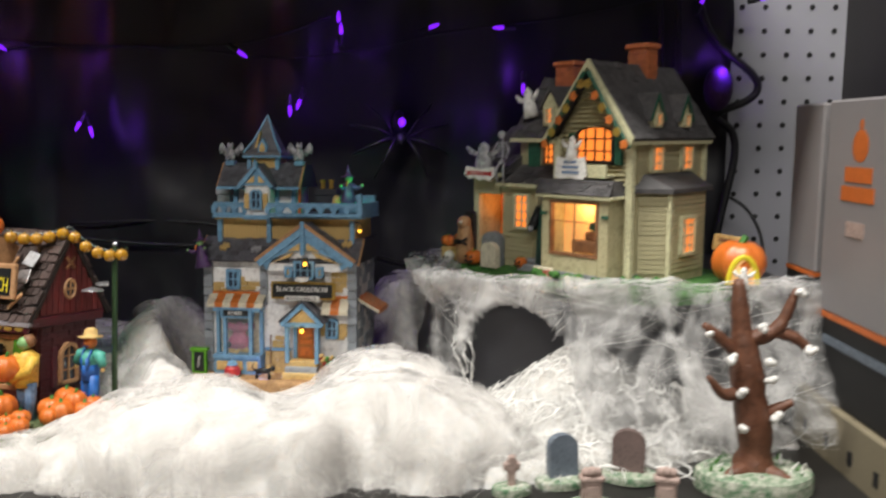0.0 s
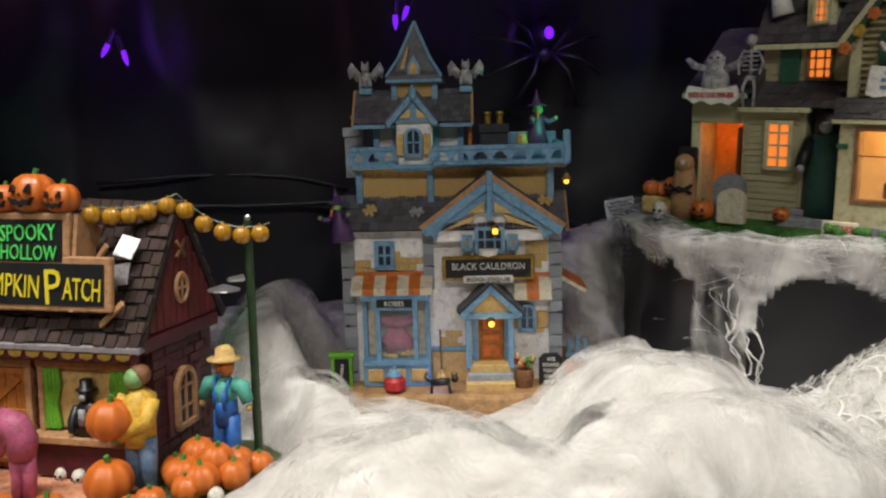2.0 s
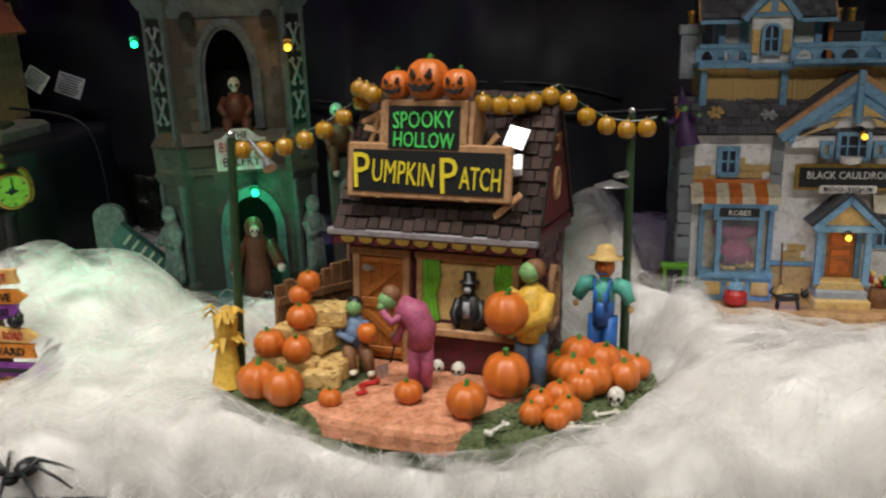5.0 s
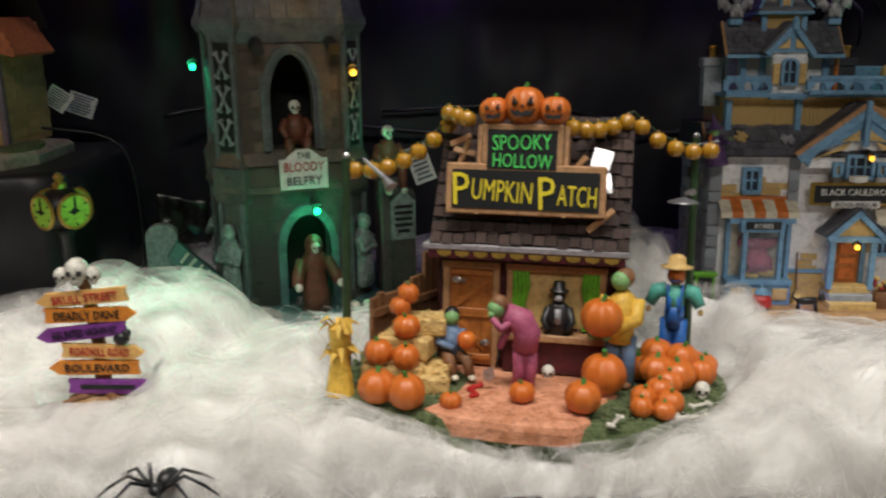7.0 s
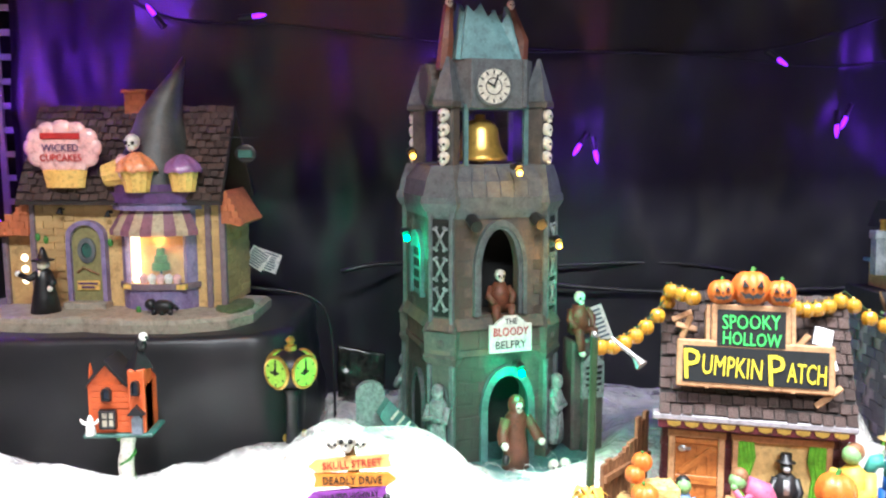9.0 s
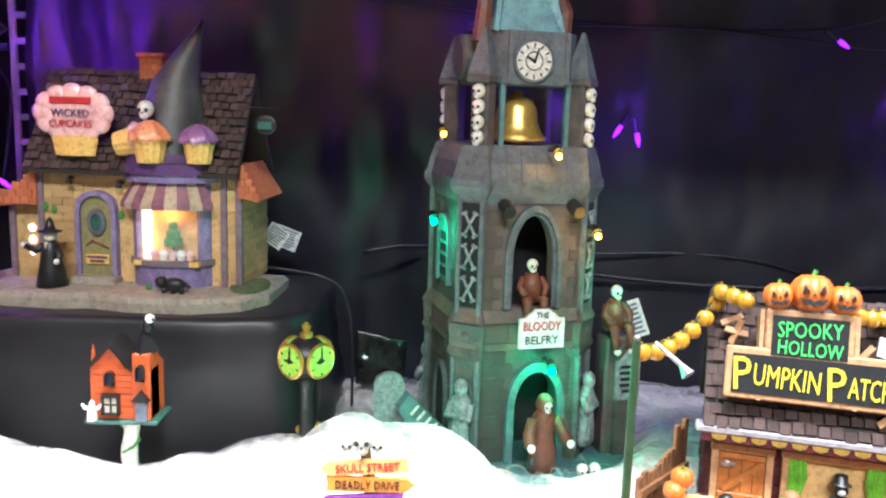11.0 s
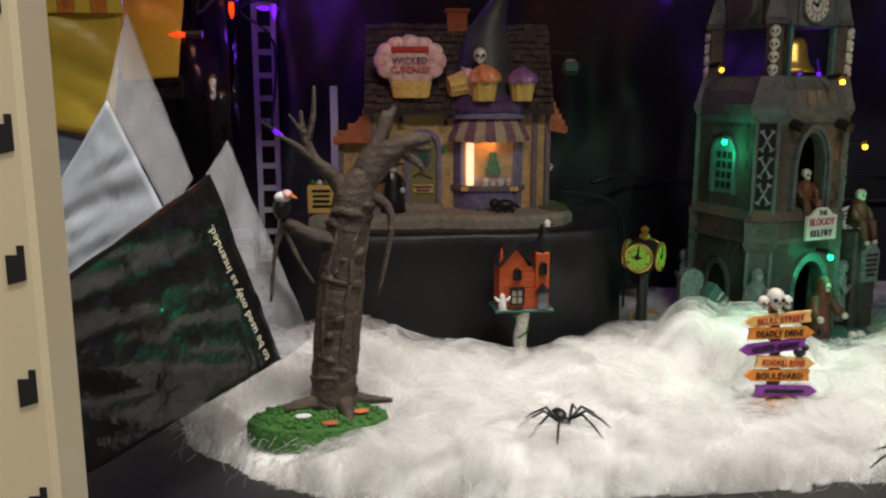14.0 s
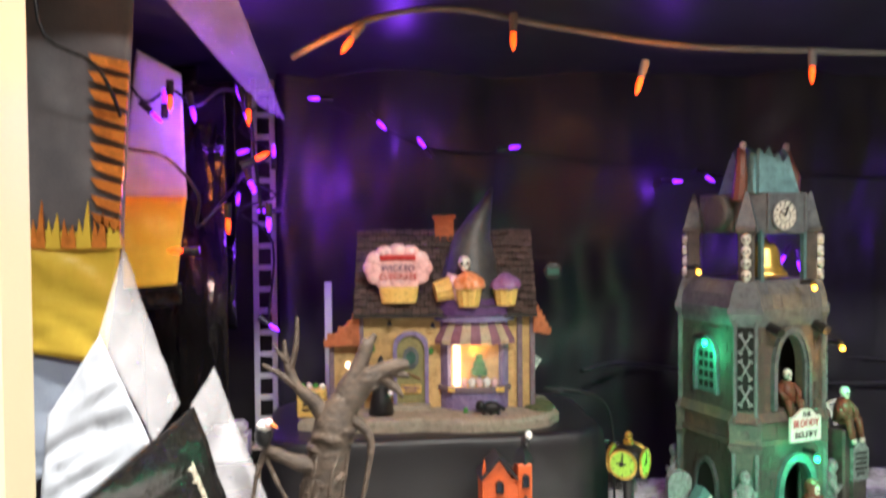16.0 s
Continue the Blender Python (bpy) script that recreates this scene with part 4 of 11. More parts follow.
for sx, sy in ((-1, -1), (1, -1)):
    part("hip_board", tube(B(), [(-0.0198 + sx * 0.0172, 0.0345 + sy * 0.0172, zb(0.213)), (-0.0198 + sx * 0.0098, 0.0345 + sy * 0.0098, zb(0.2245)), (-0.0198, 0.0345, zb(0.2475))], 0.0011, 6), "blue_trim", sp)
part("dormer", prism(B(), [(-0.0238, zb(0.2135)), (-0.0158, zb(0.2135)), (-0.0158, zb(0.219)), (-0.0198, zb(0.226)), (-0.0238, zb(0.219))], 0.0185, 0.0345), "blue_trim", sp)
part("dormer_panel", prism(B(), [(-0.0222, zb(0.2145)), (-0.0174, zb(0.2145)), (-0.0174, zb(0.219)), (-0.0198, zb(0.2225)), (-0.0222, zb(0.219))], 0.0178, 0.0188), "tan_wood", sp)
part("roof_patch", prism(B(), [(-0.0285, zb(0.218)), (-0.025, zb(0.228)), (-0.0225, zb(0.233)), (-0.024, zb(0.226)), (-0.026, zb(0.218))], 0.0225, 0.026), "tan_wood", sp)


def gargoyle(bm):
    ball(bm, (0, 0, 0.006), 0.0042, (0.9, 0.9, 1.3))
    ball(bm, (0, -0.002, 0.0125), 0.0028)
    for s in (-1, 1):
        ball(bm, (s * 0.0018, -0.0015, 0.0152), 0.001, (0.7, 0.7, 1.6), 6, 4)
        prism(bm, [(s * 0.002, 0.008), (s * 0.009, 0.0165), (s * 0.0115, 0.012), (s * 0.0105, 0.006), (s * 0.008, 0.0075), (s * 0.006, 0.004), (s * 0.004, 0.006)], 0.0005, 0.002)
        tube(bm, [(s * 0.0025, -0.002, 0.006), (s * 0.003, -0.0035, 0.001)], [0.0018, 0.0012], 6)


for x in (-0.0505, 0.0125):
    part("gargoyle_plinth", box(B(), x - 0.004, x + 0.004, 0.020, 0.028, zb(0.2025), zb(0.2065), 0.0005), "blue_trim", bc)
    figure("gargoyle_statue", bc, ["silver_stone"], gargoyle, Matrix.Translation((x, 0.024, zb(0.2063))))
for x, y, w in ((-0.0605, 0.030, 0.006), (0.030, 0.045, 0.009)):
    ch = part("chimney", box(box(B(), x - w, x + w, y, y + 0.010, zb(0.150), zb(0.180)), x - w - 0.0012, x + w + 0.0012, y - 0.0012, y + 0.0112, zb(0.176), zb(0.182), 0.0006), "slate_base" if x > 0 else "grey_stone", bc)
    for q in ((0.0,) if x < 0 else (-0.004, 0.004)):
        part("chimney_pot", lathe(B(), [(0.0022, 0), (0.002, 0.006), (0.0028, 0.0075), (0.0026, 0.009), (0.0015, 0.009)], 10, (x + q, y + 0.005, zb(0.181))), "gold", ch)


def witch(bm):
    """Robe 0, skin 1, hat 2, trim 3."""
    lathe(bm, [(0.0075, 0), (0.0055, 0.008), (0.0035, 0.016), (0.003, 0.019)], 10)
    ball(bm, (0, -0.001, 0.0215), 0.003, mi=1)
    tube(bm, [(0, -0.003, 0.0215), (0, -0.0055, 0.0205)], [0.0009, 0.0003], 5, 1)
    lathe(bm, [(0.006, 0.0235), (0.0058, 0.0242), (0.0026, 0.025), (0.0014, 0.029), (0.0002, 0.034)], 10, mi=2)
    for s in (-1, 1):
        tube(bm, [(s * 0.003, 0, 0.017), (s * 0.007, -0.003, 0.014), (s * 0.0095, -0.006, 0.016)], [0.0022, 0.0018, 0.0014], 6)
        ball(bm, (s * 0.0098, -0.0064, 0.0165), 0.0014, u=6, v=4, mi=1)
    tube(bm, [(-0.002, -0.0035, 0.0205), (-0.0035, -0.004, 0.016)], [0.0012, 0.0006], 5, 3)


figure("witch_figure", bc, ["purple", "green_skin", "purple", "orange"], witch, pose(-0.064, -0.008, zb(0.114), 0, -8, -20))
figure("witch_figure", bc, ["purple", "green_skin", "purple", "orange"], witch, pose(0.0565, 0.022, zb(0.168), 0, 0, 40) @ Matrix.Scale(1.05, 4))
part("broom_bristles", lathe(B(), [(0.001, 0), (0.004, 0.002), (0.003, 0.009), (0.001, 0.011)], 8, (0.047, 0.018, zb(0.166))), "straw", bc)
# lamp under the balcony end, and small lamps over the doors
bm = B()
tube(bm, [(0.0675, 0.0, zb(0.1545)), (0.0715, -0.002, zb(0.1545)), (0.0725, -0.0025, zb(0.152))], 0.0006, 6)
lt = part("bracket_lamp", bm, "black_paint", bc)
part("lamp_shade", lathe(B(), [(0.0008, 0.004), (0.0028, 0.001), (0.003, 0)], 10, (0.0725, -0.0025, zb(0.1485))), "gold", lt)
part("lamp_bulb", ball(B(), (0.0725, -0.0025, zb(0.1475)), 0.0017, u=8, v=6), "bulb_yellow", lt)
for x, z in ((0.0275, 0.1205), (0.0245, 0.0635)):
    lt = part("spot_lamp", tube(B(), [(x, -0.007, zb(z + 0.003)), (x, -0.013, zb(z + 0.003)), (x + 0.001, -0.0155, zb(z + 0.001))], [0.0014, 0.0018, 0.0026], 8), "black_paint", bc)
    part("lamp_bulb", ball(B(), (x + 0.0012, -0.0168, zb(z - 0.0008)), 0.0018, u=8, v=6), "bulb_yellow", lt)
# things at the foot of the walls
part("menu_board", box(box(B(), -0.0745, -0.0615, -0.0125, -0.010, 0.004, 0.0245), -0.076, -0.060, -0.0135, -0.008, 0.0235, 0.0262, 0.0006), "curtain_green", bc)
part("menu_face", box(B(), -0.0725, -0.0635, -0.0130, -0.0124, 0.006, 0.0225), "sign_black", bc)
words("lettering", "WANDS", 0.010, upright(-0.068, -0.0131, 0.0145, 82), "white_paint", bc)
cd = part("cauldron", lathe(B(), [(0.003, 0), (0.0068, 0.003), (0.0065, 0.008), (0.004, 0.0105), (0.002, 0.0115)], 14, (-0.034, -0.022, 0.004)), "red_paint", bc)
part("lid", lathe(B(), [(0.0048, 0), (0.0035, 0.0025), (0.001, 0.004), (0.0012, 0.0055)], 10, (-0.034, -0.022, 0.0148)), "blue_trim", cd)


def cat(bm):
    tube(bm, [(-0.007, 0, 0.006), (0.0, 0, 0.0068), (0.005, 0, 0.007)], [0.0022, 0.0026, 0.0022], 8)
    ball(bm, (0.0078, -0.0006, 0.009), 0.0024)
    for s in (-1, 1):
        ball(bm, (0.0075 + s * 0.0013, 0, 0.0115), 0.0008, (0.7, 0.7, 1.6), 5, 4)
        tube(bm, [(0.004, s * 0.0014, 0.006), (0.005, s * 0.0014, 0)], 0.0009, 5)
        tube(bm, [(-0.006, s * 0.0014, 0.006), (-0.0065, s * 0.0014, 0)], 0.0009, 5)
    tube(bm, [(-0.0075, 0, 0.007), (-0.0105, 0, 0.0095), (-0.009, 0, 0.013)], [0.0009, 0.0008, 0.0005], 5)


figure("cat_statue", bc, ["black_paint"], cat, pose(-0.005, -0.025, 0.0045))
br = part("broom", tube(B(), [(-0.006, -0.006, 0.010), (-0.0065, -0.003, zb(0.056))], 0.0006, 5), "brown_wood", bc)
part("bristles", lathe(B(), [(0.0045, 0), (0.004, 0.005), (0.0012, 0.009)], 8, (-0.006, -0.007, 0.004)), "straw", br)
ub = part("barrel", lathe(B(), [(0.0052, 0), (0.006, 0.006), (0.0052, 0.011)], 12, (0.0455, -0.014, 0.004)), "brown_wood", bc)
bm = B()
for i in range(22):
    ball(bm, (0.0455 + rnd(-0.006, 0.006), -0.014 + rnd(-0.003, 0.003), 0.016 + rnd(0, 0.008)), 0.0017, u=5, v=4, mi=i % 3)
part("flowers", bm, ["straw", "red_paint", "stem_green"], ub)
part("notice_board", prism(B(), [(0.0545, 0.005), (0.069, 0.005), (0.069, 0.0215), (0.066, 0.0245), (0.0575, 0.0245), (0.0545, 0.0215)], -0.0135, -0.011), "sign_black", bc)
for i, w in enumerate(("WE", "BOARD", "TOADS", "CATS", "BATS")):
    words("lettering", w, 0.0016 * len(w) + 0.002, upright(0.0618, -0.0136, 0.0213 - 0.0036 * i), "white_paint", bc, height=0.0022)
pumpkin(bc, 0.0765, 0.002, 0.004, 0.0068, face=True, turn=0)
for q in range(3):
    part("fence_post", box(B(), 0.0745 + 0.005 * q, 0.0772 + 0.005 * q, 0.012, 0.0145, 0.004, 0.026 + 0.003 * (q % 2), 0.0005), "blue_trim", bc)
part("fence_rail", box(B(), 0.0735, 0.0885, 0.0115, 0.0125, 0.015, 0.0175), "blue_trim", bc)
bm = B()
prism(bm, [(0.0675, zb(0.0885)), (0.0865, zb(0.0775)), (0.0865, zb(0.0750)), (0.0675, zb(0.0860))], 0.010, 0.05)
sa = part("side_awning", bm, "cream", bc)
for i in range(4):
    part("stripe", prism(B(), [(0.0675, zb(0.0892)), (0.0872, zb(0.0780)), (0.0872, zb(0.0744)), (0.0868, zb(0.0744)), (0.0868, zb(0.0775)), (0.0675, zb(0.0886))], 0.011 + 0.01 * i, 0.016 + 0.01 * i), "orange", sa)
# ---------------------------------------------------------------- the pumpkin stall
pp = thing("pumpkin_stall", "dark red resin farm stall with pumpkins and a painted signboard", "model house", pose(-0.345, 0.607, 0.021, -6, 0, -16.5))
W0, W1 = -0.0505, 0.0455
bm = B()
slab(bm, [(-0.098, -0.03), (-0.090, -0.064), (-0.055, -0.076), (-0.02, -0.079), (0.02, -0.077), (0.055, -0.070), (0.088, -0.053), (0.104, -0.02), (0.106, 0.02), (0.098, 0.055), (0.07, 0.072), (-0.05, 0.072), (-0.09, 0.05), (-0.1, 0.01)], -0.016, 0.0)
part("base", bm, "moss", pp, "mossy green base edge")
bm = B()
for k in range(900):
    a = rnd(0, 6.2832)
    r = 0.98 - 0.45 * rnd(0, 1) ** 2
    x, y = 0.100 * r * math.cos(a), 0.074 * r * math.sin(a)
    if not (-0.045 < x < 0.04 and y < 0.0) and not (W0 - 0.003 < x < W1 + 0.003 and -0.003 < y < 0.063):
        ball(bm, (x, y, 0.0), rnd(0.0009, 0.0024), (1, 1, 0.8), 5, 3)
part("moss_fringe", bm, "moss", pp, kind="stuff")
bm = B()
slab(bm, [(-0.048, 0.004), (-0.03, -0.02), (-0.034, -0.05), (-0.044, -0.070), (-0.028, -0.0785), (0.0, -0.081), (0.028, -0.079), (0.036, -0.068), (0.033, -0.055), (0.048, -0.03), (0.046, 0.004)], -0.008, 0.0016)
part("path", bm, "path_earth", pp, "pinkish brown earth path")
part("wall", box(B(), W0, W1, 0.0, 0.060, 0.0, 0.0665), "dark_red_wood", pp)
HOLES = lambda u, v: not (-0.047 < W0 + u * (W1 - W0) < -0.0185 and v < 0.9) and not (-0.0135 < W0 + u * (W1 - W0) < 0.0385 and 0.35 < v < 0.9)
courses("board", pp, "dark_red_wood", (W0, -0.0002, 0.002), (W1 - W0, 0, 0), (0, 0, 0.064), 14, 13, 0.0014, gap=0.08, clip=HOLES)
courses("board", pp, "dark_red_wood", (W1, 0.0, 0.002), (0, 0.060, 0), (0, 0, 0.064), 5, 13, 0.0014, gap=0.08)
courses("board", pp, "dark_red_wood", (W0, 0.06, 0.002), (0, -0.060, 0), (0, 0, 0.064), 5, 13, 0.0014, gap=0.08)
# gable ends and roof
for x0, x1 in ((W0 - 0.001, W0 + 0.002), (W1 - 0.002, W1 + 0.001)):
    part("gable", prism(B(), [(-0.006, 0.066), (0.066, 0.066), (0.070, 0.072), (0.030, 0.134), (-0.009, 0.074)], x0, x1, "x"), "barn_red", pp)
for i in range(11):
    y = -0.001 + 0.0062 * i
    top = 0.074 + (0.058 * (1 - abs(y + 0.003 - 0.030) / 0.040))
    if top > 0.080:
        part("plank", box(B(), W1 + 0.001, W1 + 0.0022, y, y + 0.0054, 0.075, top), "barn_red", pp)
part("sill_band", box(B(), W1 - 0.001, W1 + 0.0035, -0.010, 0.066, 0.0665, 0.0735, 0.0006), "dark_red_wood", pp)
bm = B()
tube(bm, [(W1 + 0.0025, 0.029 + 0.0058 * math.cos(a), 0.093 + 0.0072 * math.sin(a)) for a in (2 * math.pi * i / 14 for i in range(15))], 0.0013, 6)
rw = part("round_window", bm, "raw_wood", pp)
part("pane", prism(B(), [(0.029 + 0.0052 * math.cos(2 * math.pi * i / 12), 0.093 + 0.0066 * math.sin(2 * math.pi * i / 12)) for i in range(12)], W1 + 0.001, W1 + 0.0025, "x"), "glass_dark", rw)
part("glazing_bar", box(box(B(), W1 + 0.002, W1 + 0.0033, 0.0283, 0.0297, 0.086, 0.1), W1 + 0.002, W1 + 0.0033, 0.0235, 0.0345, 0.0923, 0.0937), "raw_wood", rw)
for a in (45, -45):
    part("crossed_board", box(B(), -0.0008, 0.0008, -0.006, 0.006, -0.001, 0.001, m=pose(W1 + 0.0028, 0.029, 0.113, a, 0, 0)), "brown_wood", pp)
bm = B()
prism(bm, [(-0.012, 0.0705), (0.030, 0.137), (0.074, 0.0705), (0.071, 0.0695), (0.030, 0.132), (-0.009, 0.0695)], W0 - 0.0035, W1 + 0.0035, "x")
part("roof", bm, "brown_dark", pp)
courses("shingle", pp, "brown_shingle", (W0 - 0.0035, -0.0125, 0.0706), (W1 - W0 + 0.007, 0, 0), (0, 0.042, 0.0665), 17, 11, 0.0017, lap=-0.02, gap=0.13, tilt=0.5, jit=0.12)
courses("shingle", pp, "brown_shingle", (W1 + 0.0035, 0.0745, 0.0706), (W0 - W1 - 0.007, 0, 0), (0, -0.044, 0.0665), 17, 11, 0.0017, lap=-0.02, gap=0.13, tilt=0.5, jit=0.12)
for p, q, mm in (((0.033, 0.009, 0.116), 14, "tin"), ((0.0335, 0.0005, 0.1035), -9, "tin")):
    part("tin_patch", box(B(), -0.0052, 0.0052, -0.0008, 0.0004, -0.0058, 0.0058, 0.0003, m=pose(p[0], p[1] - 0.003, p[2], -32, q, 0)), mm, pp)
for p, a, w in (((0.034, -0.008, 0.086), 42, 0.0085), ((0.021, 0.0045, 0.112), 52, 0.007), ((-0.040, 0.010, 0.118), 70, 0.007), ((-0.040, 0.010, 0.118), -12, 0.006), ((-0.0425, 0.0125, 0.124), 25, 0.006)):
    part("roof_board", box(B(), -w, w, -0.001, 0.0006, -0.0017, 0.0017, 0.0003, m=pose(p[0], p[1] - 0.003, p[2], -32, -a, 0)), "raw_wood", pp)
# gutter with a little fretwork
gt = part("gutter", box(B(), W0 - 0.007, W1 + 0.0035, -0.0145, -0.0015, 0.0675, 0.0712, 0.0008), "gutter_grey", pp)
part("gutter_board", box(B(), W0 - 0.004, W1 + 0.002, -0.0135, -0.0115, 0.0632, 0.0676), "dark_red_wood", gt)
for i in range(10):
    x = W0 + (W1 - W0) * i / 10
    part("fret", prism(B(), [(x + 0.0008, 0.0672), (x + 0.0085, 0.0672), (x + 0.0078, 0.0652), (x + 0.0048, 0.0642), (x + 0.0015, 0.0652)], -0.0145, -0.0133), "gold", gt)
# door
dr = part("door", box(B(), -0.0445, -0.0212, -0.0022, 0.0, 0.003, 0.0565), "door_orange", pp, "orange plank stable door with strap hinges")
for i in range(4):
    part("door_plank", box(B(), -0.0443 + 0.0058 * i, -0.0390 + 0.0058 * i, -0.0030, -0.0021, 0.0035, 0.056), "door_orange", dr)
for z in (0.006, 0.0295, 0.0315, 0.0525):
    part("door_rail", box(B(), -0.0443, -0.0214, -0.0041, -0.0029, z, z + 0.0032, 0.0004), "door_orange", dr)
part("door_brace", box(B(), -0.0115, 0.0115, -0.0006, 0.0006, -0.0016, 0.0016, m=pose(-0.033, -0.0036, 0.0198, 0, 40, 0)), "door_orange", dr)
part("door_brace", box(B(), -0.0115, 0.0115, -0.0006, 0.0006, -0.0016, 0.0016, m=pose(-0.033, -0.0036, 0.0432, 0, -40, 0)), "door_orange", dr)
for z in (0.016, 0.050):
    part("hinge", box(ball(B(), (-0.0405 if z > 0.03 else -0.0245, -0.0046, z), 0.0022, (1.2, 0.4, 0.9), 8, 5), -0.0425 if z > 0.03 else -0.0275, -0.036 if z > 0.03 else -0.0225, -0.005, -0.004, z - 0.0008, z + 0.0008), "tin", dr)
part("door_frame", box(box(box(B(), -0.0482, -0.0445, -0.0045, 0.0, 0.0, 0.0602, 0.0004), -0.0212, -0.0175, -0.0045, 0.0, 0.0, 0.0602, 0.0004), -0.0487, -0.017, -0.005, 0.0, 0.0566, 0.0606, 0.0004), "raw_wood", dr)
# counter window
wn = part("counter_window", box(box(box(B(), -0.0135, -0.0105, -0.0048, 0.0, 0.022, 0.0602, 0.0004), 0.0352, 0.0384, -0.0048, 0.0, 0.022, 0.0602, 0.0004), -0.0142, 0.039, -0.005, 0.0, 0.0568, 0.0606, 0.0004), "raw_wood", pp, "open counter window with green curtains")
part("backing", box(B(), -0.0105, 0.0352, -0.0012, -0.0002, 0.024, 0.057), "tan_wood", wn)
part("counter", box(B(), -0.0165, 0.0400, -0.012, 0.001, 0.0205, 0.0245, 0.0006), "raw_wood", wn)
part("counter_panel", box(B(), -0.0140, 0.0380, -0.0085, 0.0, 0.003, 0.0207), "dark_red_wood", wn)
for s, x in ((1, -0.0100), (-1, 0.0347)):
    bm = B()
    for i in range(4):
        xx = x + s * 0.0022 * i
        tube(bm, [(xx, -0.003, 0.0565), (xx + s * 0.001, -0.0035, 0.048), (xx - s * 0.0004 * i, -0.003, 0.038), (xx, -0.003, 0.026)], [0.0016, 0.0016, 0.0012, 0.0017], 6)
    part("curtain", bm, "curtain_green", wn)


def keeper(bm):
    """A hooded skeleton shopkeeper: coat 0, bone 1."""
    lathe(bm, [(0.008, 0), (0.0075, 0.008), (0.0055, 0.015), (0.003, 0.017)], 10, squash=0.6)
    ball(bm, (0, -0.001, 0.0205), 0.0035, mi=0)
    ball(bm, (0, -0.0028, 0.0198), 0.0022, mi=1)
    lathe(bm, [(0.0052, 0.0228), (0.005, 0.0235), (0.003, 0.024), (0.003, 0.028)], 10)
    for s in (-1, 1):
        tube(bm, [(s * 0.005, 0, 0.014), (s * 0.0075, -0.002, 0.007), (s * 0.005, -0.006, 0.003)], [0.0025, 0.0022, 0.0016], 6)
    box(bm, -0.0016, 0.0016, -0.0052, -0.004, 0.006, 0.014, mi=1)


figure("skeleton_figure", wn, ["black_paint", "silver_stone"], keeper, pose(0.0145, -0.006, 0.0245))
# arched window and shutters in the side wall
sw = window(pp, 0.018, 0.038, 0.020, 0.052, 0.0, frame="raw_wood", pane="glass_dark", nx=2, nz=3, w=0.0026, arch=0.011, m=pose(W1 + 0.0015, 0, 0, 0, 0, 90))
for y in (0.0115, 0.040):
    part("shutter", box(B(), W1 + 0.001, W1 + 0.0028, y, y + 0.005, 0.019, 0.050, 0.0004), "dark_red_wood", pp)
# signboard: a wide board, a small one above it, and three carved pumpkins on top
sg = thing("signboard", "", "", Matrix())
sg.parent = pp
sg.matrix_basis = pose(0, -0.0155, 0.0875, -5, 0, 0)
part("frame", box(B(), -0.0455, 0.0362, 0.0, 0.004, 0.0, 0.0262, 0.0008), "raw_wood", sg)
part("frame", box(B(), -0.0275, 0.0140, 0.0003, 0.0043, 0.0255, 0.0465, 0.0008), "raw_wood", sg)
part("board", box(B(), -0.0422, 0.0330, -0.0006, 0.001, 0.0030, 0.0228), "sign_black", sg)
part("board", box(B(), -0.0245, 0.0110, -0.0003, 0.0012, 0.0234, 0.0435), "sign_black", sg)
words("lettering", "P", 0.0085, upright(-0.0372, -0.0007, 0.0130, 3), "yellow_letters", sg, height=0.0165)
words("lettering", "UMPKIN", 0.0310, upright(-0.0162, -0.0007, 0.0122, -3), "yellow_letters", sg, height=0.0108)
words("lettering", "P", 0.0085, upright(0.0068, -0.0007, 0.0118, 3), "yellow_letters", sg, height=0.0165)
words("lettering", "ATCH", 0.0195, upright(0.0218, -0.0007, 0.0108, -2), "yellow_letters", sg, height=0.0105)
words("lettering", "SPOOKY", 0.0300, upright(-0.0068, -0.0005, 0.0372, 2), "green_letters", sg, height=0.0078)
words("lettering", "HOLLOW", 0.0300, upright(-0.0063, -0.0005, 0.0278, -1), "green_letters", sg, height=0.0072)
part("brace", prism(B(), [(-0.0, 0.0), (0.004, 0.0), (0.024, 0.04), (0.004, 0.046)], 0.0145, 0.0165, "x"), "raw_wood", sg)
part("brace", prism(B(), [(-0.0, 0.0), (0.004, 0.0), (0.024, 0.04), (0.004, 0.046)], -0.030, -0.028, "x"), "raw_wood", sg)
for x, r in ((-0.0215, 0.0078), (-0.0068, 0.0108), (0.0085, 0.0082)):
    pumpkin(sg, x, 0.004, 0.0462, r, 0.9, face=True, turn=0)


# poles with a string of amber pumpkin lights
def lantern_pole(name, x, y, top, lean):
    pl = part(name, tube(B(), [(x, y, 0.0), (x + lean, y, top)], [0.0024, 0.0021], 10), "green_pole", pp, "dark green metal light pole")
    part("pole_cap", ball(B(), (x + lean, y, top + 0.0015), 0.0018, u=8, v=5), "tin", pl)
    return pl


